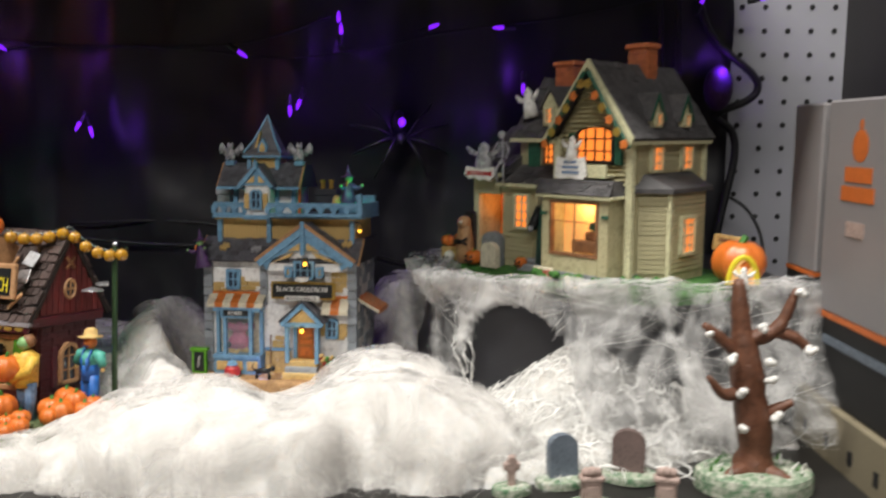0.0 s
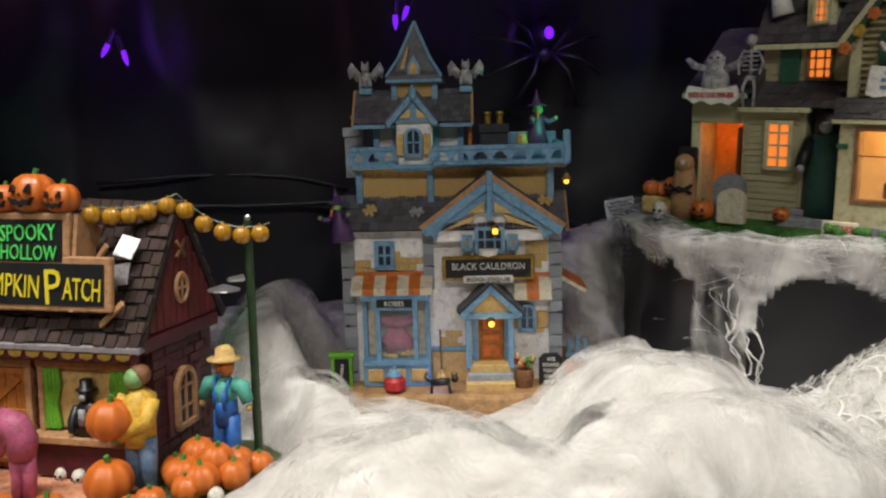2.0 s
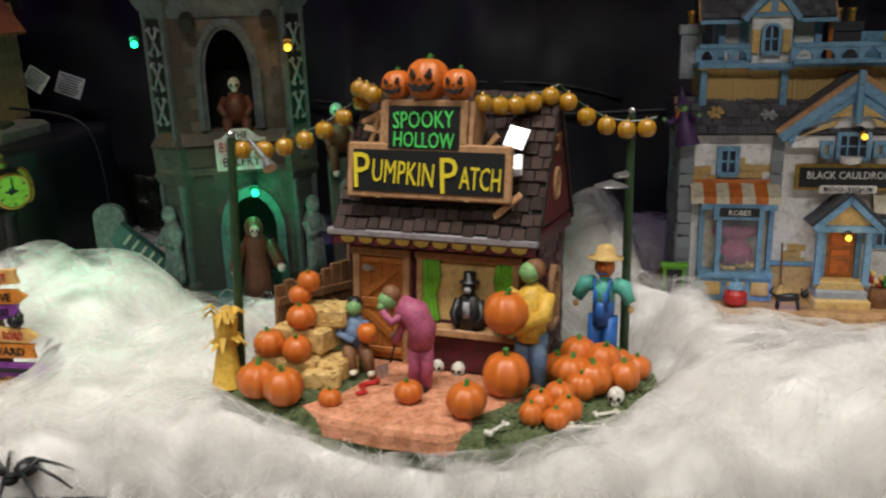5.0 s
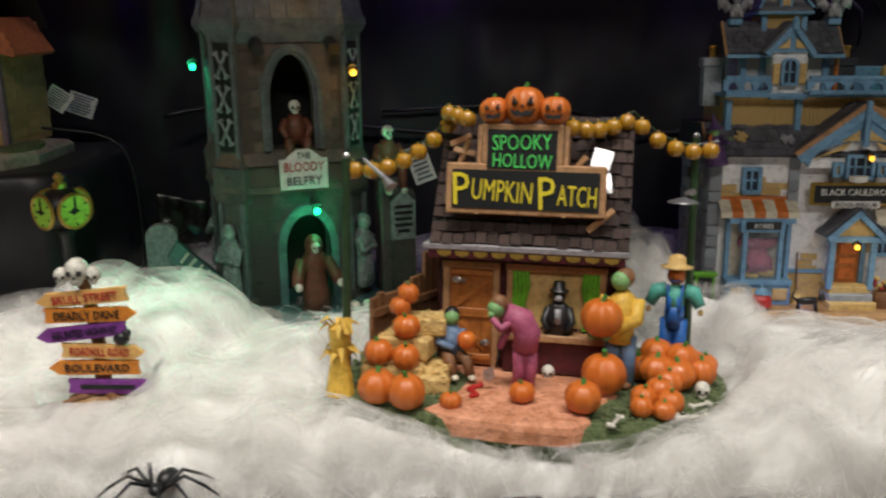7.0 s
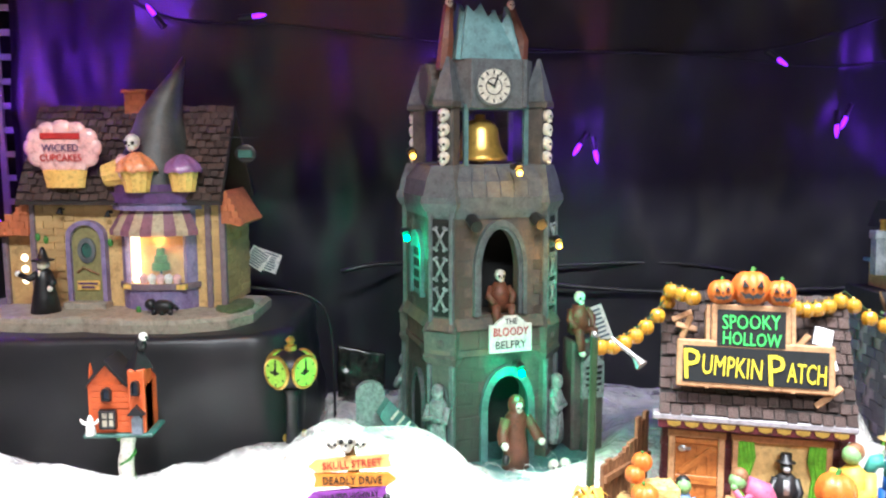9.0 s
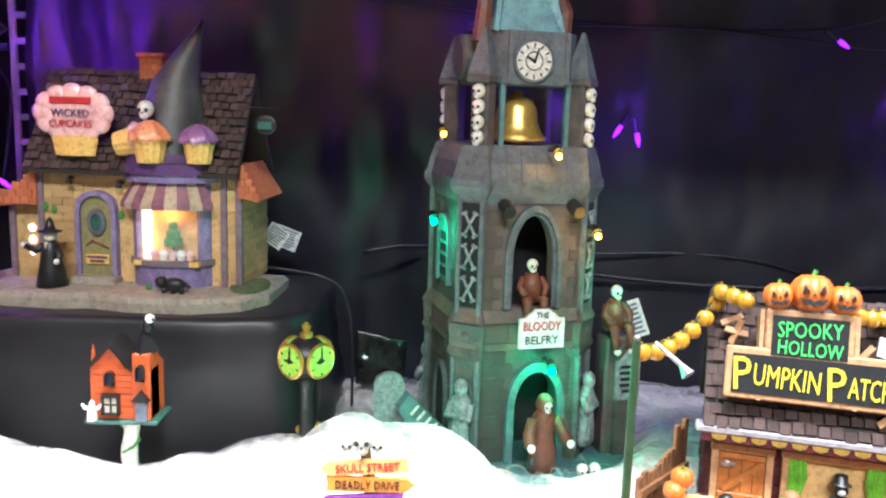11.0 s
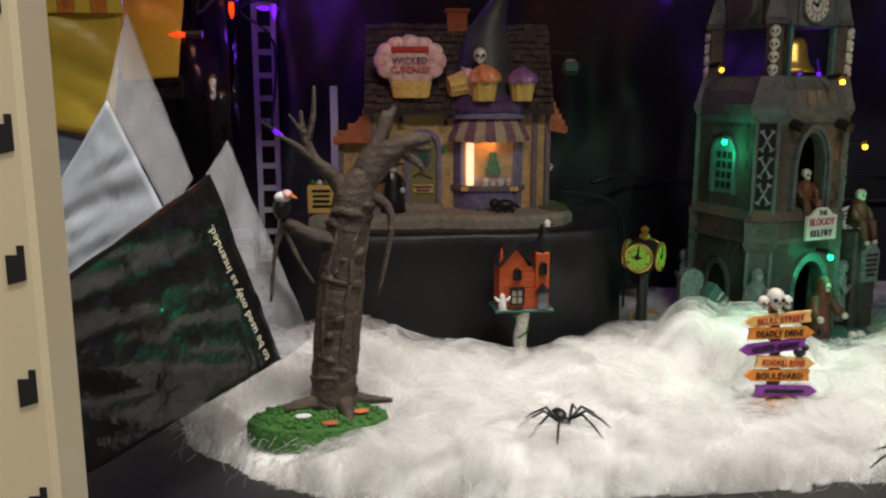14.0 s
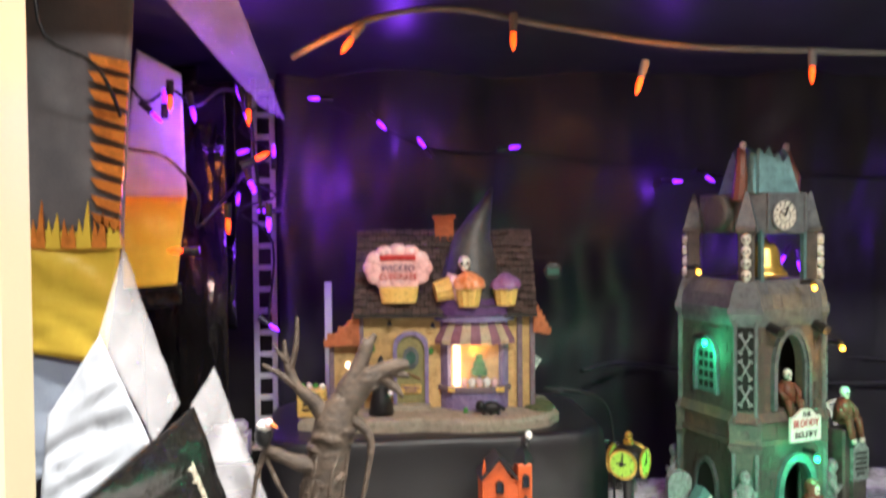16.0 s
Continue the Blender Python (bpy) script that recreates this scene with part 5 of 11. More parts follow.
poleR = lantern_pole("light_pole", 0.084, 0.037, 0.127, -0.002)
poleL = lantern_pole("light_pole", -0.089, -0.046, 0.116, 0.0)
for a, b, n, sag in (((-0.089, -0.046, 0.115), (-0.048, 0.020, 0.140), 7, 0.010), ((0.014, 0.0, 0.137), (0.048, 0.028, 0.141), 5, 0.004), ((0.048, 0.028, 0.141), (0.094, 0.037, 0.126), 5, 0.008), ((-0.052, 0.012, 0.143), (-0.034, -0.002, 0.139), 3, 0.0)):
    a, b = Vector(a), Vector(b)
    pts = [a.lerp(b, i / 12) - Vector((0, 0, sag * 4 * (i / 12) * (1 - i / 12))) for i in range(13)]
    st = part("light_string", tube(B(), pts, 0.0005, 5), "green_pole", pp)
    for i in range(n):
        p = a.lerp(b, (i + 0.5) / n) - Vector((0, 0, sag * 4 * ((i + 0.5) / n) * (1 - (i + 0.5) / n)))
        pumpkin(st, p.x, p.y - 0.001, p.z - 0.0085, 0.0047, 0.95, "pumpkin_amber", "gold", name="pumpkin_light")
part("cap_lamp", tube(B(), [(0.0815, 0.030, 0.0985), (0.0775, 0.022, 0.0985)], [0.002, 0.0012], 8), "tin", poleR)
part("lamp_dish", lathe(B(), [(0.001, 0.003), (0.0078, 0.0008), (0.0082, 0), (0.005, 0.0004)], 14, (0.0760, 0.020, 0.0935)), "tin", poleR)
part("lamp_dish", tube(B(), [(-0.080, -0.046, 0.116), (-0.068, -0.052, 0.108), (-0.064, -0.054, 0.1035)], [0.0009, 0.0012, 0.0035], 10), "tin", poleL)


# figures and goods on the base
def scarecrow(bm):
    """Blue dungarees 0, teal shirt 1, orange face 2, straw hat 3."""
    for s in (-1, 1):
        tube(bm, [(s * 0.0042, 0, 0.002), (s * 0.0042, 0, 0.012), (s * 0.0035, 0, 0.026)], [0.0046, 0.0045, 0.005], 10)
        tube(bm, [(s * 0.006, 0, 0.042), (s * 0.0115, 0, 0.041), (s * 0.0155, -0.001, 0.034)], [0.0042, 0.0045, 0.0034], 8, 1)
        ball(bm, (s * 0.016, -0.001, 0.031), 0.0018, mi=3)
        tube(bm, [(s * 0.0035, -0.0045, 0.032), (s * 0.004, -0.0055, 0.040), (s * 0.0045, -0.003, 0.0455)], 0.001, 5, 0)
    tube(bm, [(0, 0, 0.022), (0, 0, 0.030), (0, 0, 0.034)], [0.0078, 0.0082, 0.0078], 12, 0, 0.75)
    tube(bm, [(0, 0, 0.0335), (0, 0, 0.041), (0, 0, 0.046)], [0.0078, 0.0078, 0.003], 12, 1, 0.75)
    box(bm, -0.0042, 0.0042, -0.0072, -0.005, 0.030, 0.0395, mi=0)
    ball(bm, (0, -0.0005, 0.0505), 0.0058, (1, 0.9, 0.95), mi=2)
    ball(bm, (0, -0.006, 0.0505), 0.0012, u=6, v=4, mi=2)
    lathe(bm, [(0.0098, 0.0545), (0.0102, 0.0552), (0.0058, 0.0558), (0.0052, 0.060), (0.003, 0.0615)], 16, mi=3)
    tube(bm, [(-0.003, -0.0052, 0.0485), (0, -0.0062, 0.0475), (0.003, -0.0052, 0.0485)], 0.0005, 4, 0)


figure("scarecrow_figure", pp, ["bright_blue", "teal", "orange", "straw"], scarecrow, pose(0.075, 0.020, 0.004, 0, 0, -8) @ Matrix.Diagonal((0.86, 0.9, 1.0, 1)))


def farmer(bm):
    """A green-faced figure in a yellow jacket and jeans: jacket 0, jeans 1, skin 2, hair 3."""
    for s in (-1, 1):
        tube(bm, [(s * 0.0035, 0.001, 0), (s * 0.0035, 0, 0.012), (s * 0.003, 0, 0.024)], [0.0034, 0.0038, 0.0044], 8, 1)
        ball(bm, (s * 0.0035, -0.0015, 0.001), 0.0032, (0.9, 1.4, 0.6), 8, 5, 3)
    tube(bm, [(0, 0, 0.021), (0, 0.0004, 0.033), (0, 0.0008, 0.041), (0, 0.0, 0.045)], [0.0074, 0.0072, 0.0078, 0.003], 12, 0, 0.8)
    ball(bm, (-0.001, -0.001, 0.0495), 0.0045, mi=2)
    ball(bm, (0.0004, 0.001, 0.0508), 0.0046, mi=3)
    for s in (-1, 1):
        tube(bm, [(s * 0.0065, 0, 0.041), (s * 0.0085 - 0.001, -0.004, 0.033), (s * 0.003 - 0.007, -0.008, 0.026)], [0.0036, 0.0034, 0.003], 8, 0)
        ball(bm, (s * 0.003 - 0.008, -0.009, 0.0255), 0.0025, mi=2)


figure("farmer_figure", pp, ["yellow_cloth", "denim", "green_skin", "brown_wood"], farmer, pose(0.047, -0.013, 0.001, 0, 0, -10) @ Matrix.Scale(1.12, 4))
pumpkin(pp, 0.0370, -0.022, 0.0290, 0.0108, 0.9, turn=0)


def stooper(bm):
    """A figure in pink overalls, bending forward: cloth 0, skin 1, hair 2, shoes 3."""
    for s in (-1, 1):
        tube(bm, [(s * 0.0028 + 0.001, 0, 0.001), (s * 0.0028 + 0.002, 0, 0.012), (s * 0.002 + 0.0015, 0, 0.024)], [0.003, 0.0034, 0.0044], 8)
        ball(bm, (s * 0.003 + 0.0005, -0.002, 0.001), 0.003, (0.9, 1.5, 0.6), 8, 5, 3)
    tube(bm, [(0.0015, 0, 0.021), (0.0025, 0, 0.030), (-0.001, 0, 0.037), (-0.0085, -0.001, 0.0415)], [0.0062, 0.0070, 0.0072, 0.0048], 12)
    ball(bm, (-0.0135, -0.002, 0.0430), 0.0047, mi=1)
    ball(bm, (-0.0122, -0.001, 0.0455), 0.0047, mi=2)
    tube(bm, [(-0.006, -0.003, 0.037), (-0.011, -0.005, 0.033), (-0.0155, -0.005, 0.039)], [0.0026, 0.0022, 0.0018], 7)
    tube(bm, [(-0.004, 0.003, 0.037), (-0.009, 0.004, 0.027), (-0.0115, 0.003, 0.021)], [0.0026, 0.0022, 0.0018], 7)
    ball(bm, (-0.0158, -0.005, 0.0405), 0.0019, mi=1)
    tube(bm, [(-0.0115, 0.003, 0.020), (-0.013, 0.0, 0.012)], 0.0006, 5, 3)


figure("stooping_figure", pp, ["pink_cloth", "green_skin", "brown_wood", "black_paint"], stooper, pose(-0.001, -0.036, 0.002, 0, 0, 8) @ Matrix.Scale(0.98, 4))
part("spade", prism(B(), [(-0.0195, 0.012), (-0.0145, 0.014), (-0.0140, 0.0085), (-0.0170, 0.006), (-0.0195, 0.0085)], -0.040, -0.0388), "tin", pp)


def sitter(bm):
    """A figure on a bale with a pumpkin head in its lap: blue coat 0, brown 1, skin 2, hair 3."""
    tube(bm, [(0, 0, 0.010), (0, 0, 0.018), (0, 0, 0.024)], [0.005, 0.0055, 0.003], 10)
    ball(bm, (0, -0.001, 0.0275), 0.0038, mi=2)
    ball(bm, (0, 0.0005, 0.0288), 0.0038, mi=3)
    for s in (-1, 1):
        tube(bm, [(s * 0.003, 0, 0.010), (s * 0.004 + 0.003, -0.008, 0.009), (s * 0.004 + 0.005, -0.010, 0.002)], [0.003, 0.003, 0.0022], 7, 1)
        ball(bm, (s * 0.004 + 0.0058, -0.0115, 0.0012), 0.0022, (0.9, 1.5, 0.6), 7, 4, 4)
        tube(bm, [(s * 0.0045, 0, 0.021), (s * 0.006, -0.004, 0.016), (s * 0.002 + 0.003, -0.007, 0.014)], [0.0022, 0.002, 0.0016], 7)
    pumpkin_mesh(bm, (0.007, -0.007, 0.0135), 0.0048, 0.95, mi=5, n=20, v=6)


figure("sitting_figure", pp, ["denim", "brown_wood", "green_skin", "black_paint", "cream", "pumpkin_skin"], sitter, pose(-0.040, -0.020, 0.003, 0, 0, 12) @ Matrix.Scale(1.1, 4))
# bales of hay, corn stook, fence
for x, y, z, w, d, h, a in ((-0.066, -0.038, 0.0, 0.016, 0.011, 0.013, 8), (-0.049, -0.031, 0.0, 0.011, 0.011, 0.011, -12), (-0.062, -0.028, 0.013, 0.014, 0.010, 0.012, -4), (-0.055, -0.022, 0.024, 0.012, 0.009, 0.010, 14), (-0.047, -0.040, 0.0, 0.009, 0.010, 0.009, 20)):
    bl = part("hay_bale", box(B(), -w, w, -d, d, 0, h, 0.0015, m=pose(x, y, z, 0, 0, a)), "straw", pp)
    bm = B()
    for i in range(50):
        s = random.choice((-1, 1))
        p = Vector((rnd(-w, w), s * d if i % 2 else rnd(-d, d), rnd(0, h) if i % 2 else h))
        q = p + Vector((rnd(-0.003, 0.003), rnd(-0.0008, 0.0008), rnd(-0.001, 0.0014)))
        tube(bm, [p, q], 0.0004, 3)
    bmesh.ops.transform(bm, matrix=pose(x, y, z, 0, 0, a), verts=bm.verts[:])
    part("loose_straw", bm, "straw", bl)
ck = part("corn_stook", lathe(B(), [(0.0075, 0), (0.0060, 0.010), (0.0042, 0.020), (0.0052, 0.026), (0.006, 0.034), (0.003, 0.036)], 12, (-0.0885, -0.058, 0.0)), "yellow_cloth", pp, "tied stook of yellow corn stalks")
for i in range(22):
    a, z = rnd(0, 6.28), random.choice((0.018, 0.021, 0.033, 0.036))
    c = Vector((-0.0885, -0.058, z))
    d = Vector((math.cos(a), math.sin(a), 0))
    part("corn_leaf", tube(B(), [c + d * 0.003, c + d * 0.0065 + Vector((0, 0, 0.004)), c + d * 0.0105 + Vector((0, 0, rnd(-0.003, 0.003)))], [0.0016, 0.0019, 0.0004], 5, flat=0.35), "yellow_cloth", ck)
fn = part("fence_rail", box(box(B(), -0.0015, 0.0015, 0, 0.07, 0.012, 0.016, m=pose(-0.083, -0.02, 0, 0, 0, -20)), -0.0015, 0.0015, 0, 0.07, 0.030, 0.034, m=pose(-0.083, -0.02, 0, 0, 0, -20)), "brown_wood", pp)
for i in range(11):
    part("fence_board", box(B(), -0.0012, 0.0012, 0.0002, 0.0058, 0, 0.040 + 0.006 * (i / 10) + rnd(-0.002, 0.002) + 0.012 * (i > 7), 0.0004, m=pose(-0.0845, -0.02, 0, 0, 0, -20) @ Matrix.Translation((0, 0.0064 * i, 0))), "brown_wood", fn)
PUMPS = [(-0.067, -0.066, 0.0, 0.0098, False), (-0.051, -0.070, 0.0, 0.0092, False), (-0.031, -0.066, 0.0, 0.0055, False), (-0.0715, -0.047, 0.013, 0.0078, False), (-0.058, -0.045, 0.011, 0.0072, False), (-0.060, -0.036, 0.025, 0.0076, False),
         (-0.066, -0.027, 0.034, 0.0058, False), (-0.0625, -0.024, 0.040, 0.0058, False), (0.002, -0.053, 0.002, 0.0066, False), (0.031, -0.059, 0.002, 0.0090, False), (0.0395, -0.029, 0.001, 0.0114, False),
         (0.058, 0.002, 0.0, 0.0092, False), (0.066, 0.006, 0.007, 0.0090, False), (0.078, 0.000, 0.006, 0.0088, False), (0.066, -0.010, 0.003, 0.0095, False), (0.077, -0.012, 0.001, 0.0092, False), (0.0885, -0.002, 0.001, 0.0080, False), (0.084, 0.012, 0.004, 0.0078, False),
         (0.072, -0.018, 0.0, 0.0075, False), (0.0585, -0.043, 0.0, 0.0066, False), (0.066, -0.039, 0.004, 0.0070, False), (0.071, -0.045, 0.0, 0.0068, False), (0.0575, -0.054, 0.0, 0.0056, False), (0.068, -0.054, 0.0, 0.0058, False), (0.092, 0.018, 0.0, 0.0072, False)]
for i, (x, y, z, r, face) in enumerate(PUMPS):
    pumpkin(pp, x, y, z, r, (0.85, 0.92, 0.78)[i % 3], face=face, turn=rnd(-15, 15) if face else None)
for x, y, r in ((0.0105, -0.010, 0.0038), (-0.0005, -0.008, 0.0036), (0.088, -0.020, 0.0042)):
    bm = B()
    skull(bm, (x, y, r * 1.15), r)
    part("skull", bm, ["bone", "black_paint"], pp, smooth=True)
for x, y, a, l in ((0.046, -0.066, 70, 0.006), (0.079, -0.052, 20, 0.009), (0.074, -0.046, 80, 0.005), (0.086, -0.034, 35, 0.005)):
    bm = B()
    tube(bm, [(-l, 0, 0.0014), (l, 0, 0.0016)], 0.0009, 6)
    for s in (-1, 1):
        for q in (-1, 1):
            ball(bm, (s * l, q * 0.001, 0.0016), 0.0014, u=6, v=4)
    bmesh.ops.transform(bm, matrix=pose(x, y, 0, 0, 0, a), verts=bm.verts[:])
    part("bone", bm, "bone", pp, smooth=True)
part("snake", tube(B(), [(-0.0235 + 0.003 * math.sin(1.5 * i), -0.054 + 0.0035 * i, 0.003) for i in range(7)], 0.0011, 6), "red_paint", pp)
bm = B()
for i in range(420):
    x, y = rnd(-0.1, 0.104), rnd(-0.078, 0.065)
    if (x / 0.1) ** 2 + ((y + 0.01) / 0.076) ** 2 > 0.97 or -0.036 < x < 0.036 and y < 0.0:
        continue
    ball(bm, (x, y, 0.0006), rnd(0.0009, 0.0020), (1, 1, 0.7), 5, 3)
part("moss_fringe", bm, "moss", pp, kind="stuff")
# ---------------------------------------------------------------- the haunted bell tower
paint("tower_stone", (0.046, 0.046, 0.048), rough=0.6, second=(0.125, 0.104, 0.088), scale=60, fine=700, amount=0.8, bump=0.8, depth=0.0009)
paint("tower_trim", (0.072, 0.082, 0.092), rough=0.55, second=(0.15, 0.165, 0.175), scale=120, fine=800, amount=0.7, bump=0.5)
paint("tower_green", (0.10, 0.21, 0.21), rough=0.55, second=(0.05, 0.10, 0.11), scale=100, fine=800, amount=0.7, bump=0.5)
paint("rust_stone", (0.155, 0.102, 0.072), rough=0.65, second=(0.066, 0.063, 0.066), scale=50, fine=700, amount=1.0, bump=0.8, depth=0.0009)
paint("monk_brown", (0.16, 0.055, 0.03), rough=0.5, second=(0.07, 0.025, 0.015), scale=200)
paint("pale_stone", (0.30, 0.33, 0.34), rough=0.6, second=(0.12, 0.13, 0.14), scale=260, amount=0.9, bump=0.6)
bf = thing("bell_tower", "tall dark gothic bell tower with green lights and monk figures", "model tower", pose(-0.477, 0.722, 0.020, 0, 0, 15))
ZT = 0.020
CX, CY = 0.0005, 0.049
BC = 0.0332  # corner buttresses stand diagonally, this far out from the axis


def zt(z):
    return z - ZT


def ring(bm, half, z0, z1, half2=None, mi=0, cut=0.775):
    """A storey round the tower's axis, square with its corners cut off."""
    h2 = half if half2 is None else half2
    plan = [(-cut, -1), (cut, -1), (1, -cut), (1, cut), (cut, 1), (-cut, 1), (-1, cut), (-1, -cut)]
    k = len(bm.faces)
    lo, hi = [[bm.verts.new((CX + px * h, CY + py * h, z)) for px, py in plan] for h, z in ((half, z0), (h2, z1))]
    for i in range(8):
        bm.faces.new((lo[i], lo[(i + 1) % 8], hi[(i + 1) % 8], hi[i]))
    bm.faces.new(lo[::-1]), bm.faces.new(hi)
    slot(bm, k, mi)
    return bm


bm = B()
slab(bm, [(-0.078, -0.03), (-0.03, -0.034), (0.03, -0.034), (0.068, -0.026), (0.085, 0.03), (0.075, 0.10), (-0.08, 0.10), (-0.095, 0.03)], -0.018, 0.003)
part("base", bm, "tower_green", bf)


def pointed(cx, z0, half, zs, ztop, n=7):
    """Outline of a pointed arch, from its left foot round to its right foot."""
    pts = [(cx - half, z0), (cx - half, zs)]
    pts += [(cx - half + half * (1 - math.cos(t)) , zs + (ztop - zs) * math.sin(t)) for t in (math.pi / 2 * i / n for i in range(1, n + 1))]
    right = [(2 * cx - x, z) for x, z in pts[::-1][1:]]
    return pts + right


def arch_frame(parent, cx, z0, half, zs, ztop, w, y0, y1, mat, name="arch", m=None):
    a, b = pointed(cx, z0, half, zs, ztop), pointed(cx, z0, half + w, zs, ztop + w * 1.3)
    bm = B()
    for i in range(len(a) - 1):
        prism(bm, [a[i], b[i], b[i + 1], a[i + 1]], y0, y1)
    if m is not None:
        bmesh.ops.transform(bm, matrix=m, verts=bm.verts[:])
    bmesh.ops.remove_doubles(bm, verts=bm.verts[:], dist=1e-5)
    return part(name, bm, mat, parent)


def wall_with_arch(parent, x0, x1, z0, z1, cx, a0, half, zs, ztop, y0, y1, mat):
    """A wall panel with a pointed opening through it."""
    a = pointed(cx, a0, half, zs, ztop)
    bm = B()
    if a0 > z0 + 1e-4:
        box(bm, x0, x1, y0, y1, z0, a0)
    left, right = a[:len(a) // 2 + 1], a[len(a) // 2:]
    prism(bm, [(x0, a0)] + left + [(cx, z1), (x0, z1)], y0, y1)
    prism(bm, [(cx, z1)] + right + [(x1, a0), (x1, z1)], y0, y1)
    return part("wall", bm, mat, parent)


H, HW = 0.044, 0.0345
# lower and middle storeys: front wall with openings, solid side and rear walls
wall_with_arch(bf, CX - HW, CX + HW, 0.002, zt(0.1), 0.0065, 0.003, 0.0150, zt(0.060), zt(0.0845), CY - H, CY - H + 0.008, "tower_stone")
wall_with_arch(bf, CX - HW, CX + HW, zt(0.122), zt(0.200), 0.0005, zt(0.127), 0.0135, zt(0.158), zt(0.186), CY - H, CY - H + 0.008, "rust_stone")
for z0, z1 in ((0.002, zt(0.1)), (zt(0.122), zt(0.2))):
    part("wall", box(B(), CX - H, CX - H + 0.006, CY - HW, CY + HW, z0, z1), "tower_stone", bf)
    part("wall", box(B(), CX + H - 0.006, CX + H, CY - HW, CY + HW, z0, z1), "tower_stone", bf)
    part("wall", box(B(), CX - HW, CX + HW, CY + H - 0.006, CY + H, z0, z1), "tower_stone", bf)
    # black sheet put in as the darkness seen through the arches
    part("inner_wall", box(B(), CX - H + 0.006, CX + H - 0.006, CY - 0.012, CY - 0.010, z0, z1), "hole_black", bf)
part("floor_slab", ring(B(), H - 0.001, zt(0.098), zt(0.124)), "tower_stone", bf)
arch_frame(bf, 0.0065, 0.003, 0.0150, zt(0.060), zt(0.0845), 0.0050, CY - H - 0.004, CY - H + 0.001, "tower_green")
arch_frame(bf, 0.0005, zt(0.127), 0.0135, zt(0.158), zt(0.186), 0.0050, CY - H - 0.0025, CY - H + 0.001, "tower_trim")
arch_frame(bf, 0.0005, zt(0.127), 0.0160, zt(0.158), zt(0.1885), 0.0030, CY - H - 0.0045, CY - H + 0.001, "tower_trim")
# blocks of stone standing proud of the walls
for (z0, z1, mt, cl) in ((0.004, zt(0.098), "tower_stone", lambda u, v: abs(u - 0.63) > 0.34 or v > 0.95), (zt(0.124), zt(0.197), "rust_stone", lambda u, v: abs(u - 0.53) > 0.33)):
    courses("stone_block", bf, mt, (CX - HW, CY - H, z0), (2 * HW, 0, 0), (0, 0, z1 - z0), 7, 9, 0.0009, gap=0.1, clip=cl, jit=0.12)
courses("stone_block", bf, "tower_stone", (CX - H, CY + HW, zt(0.124)), (0, -2 * HW, 0), (0, 0, 0.073), 7, 9, 0.0009, gap=0.1, clip=lambda u, v: abs(u - 0.5) > 0.28 or v > 0.88, jit=0.12)
courses("stone_block", bf, "tower_stone", (CX - H, CY + HW, 0.004), (0, -2 * HW, 0), (0, 0, zt(0.098) - 0.004), 7, 9, 0.0009, gap=0.1, clip=lambda u, v: abs(u - 0.5) > 0.28 or v > 0.8, jit=0.12)


def square_tiers(bm, tiers):
    """Stacked square blocks about the z axis: half width and height below, then above."""
    for h, z0, h2, z1 in tiers:
        vs = [bm.verts.new((a * q, b * q, zt(z))) for q, z in ((h, z0), (h2, z1)) for a, b in ((-1, -1), (1, -1), (1, 1), (-1, 1))]
        for i in range(4):
            bm.faces.new((vs[i], vs[(i + 1) % 4], vs[4 + (i + 1) % 4], vs[4 + i]))
        bm.faces.new(vs[3::-1]), bm.faces.new(vs[4:])
    return bm


def moved(bm, m):
    bmesh.ops.transform(bm, matrix=m, verts=bm.verts[:])
    return bm


def cross_bones():
    """Two long bones crossed, with a knob pair at each end."""
    bm = B()
    for a in (62, -62):
        d = Vector((math.cos(radians(a)), 0, math.sin(radians(a))))
        s_ = Vector((-d.z, 0, d.x))
        tube(bm, [-0.0078 * d, 0.0078 * d], 0.0009, 6)
        for s in (-1, 1):
            for q in (-1, 1):
                ball(bm, 0.0080 * s * d + 0.0010 * q * s_, 0.0013, u=6, v=4)
    return bm


def saint(bm):
    """A robed stone saint with bowed head and folded arms."""
    lathe(bm, [(0.0062, 0), (0.0058, 0.006), (0.0050, 0.020), (0.0062, 0.033), (0.0035, 0.038)], 12, squash=0.8)
    ball(bm, (0, -0.001, 0.0415), 0.0045, (0.9, 1, 1.25))
    for k in range(5):
        x = -0.0042 + 0.0021 * k
        tube(bm, [(x, -0.0040, 0.001), (x * 0.85, -0.0042, 0.012), (x * 0.6, -0.0040, 0.022)], [0.0011, 0.0009, 0.0005], 5)
    for s in (-1, 1):
        tube(bm, [(s * 0.006, 0, 0.032), (s * 0.007, -0.004, 0.024), (0, -0.007, 0.027)], [0.0026, 0.0024, 0.0018], 7)


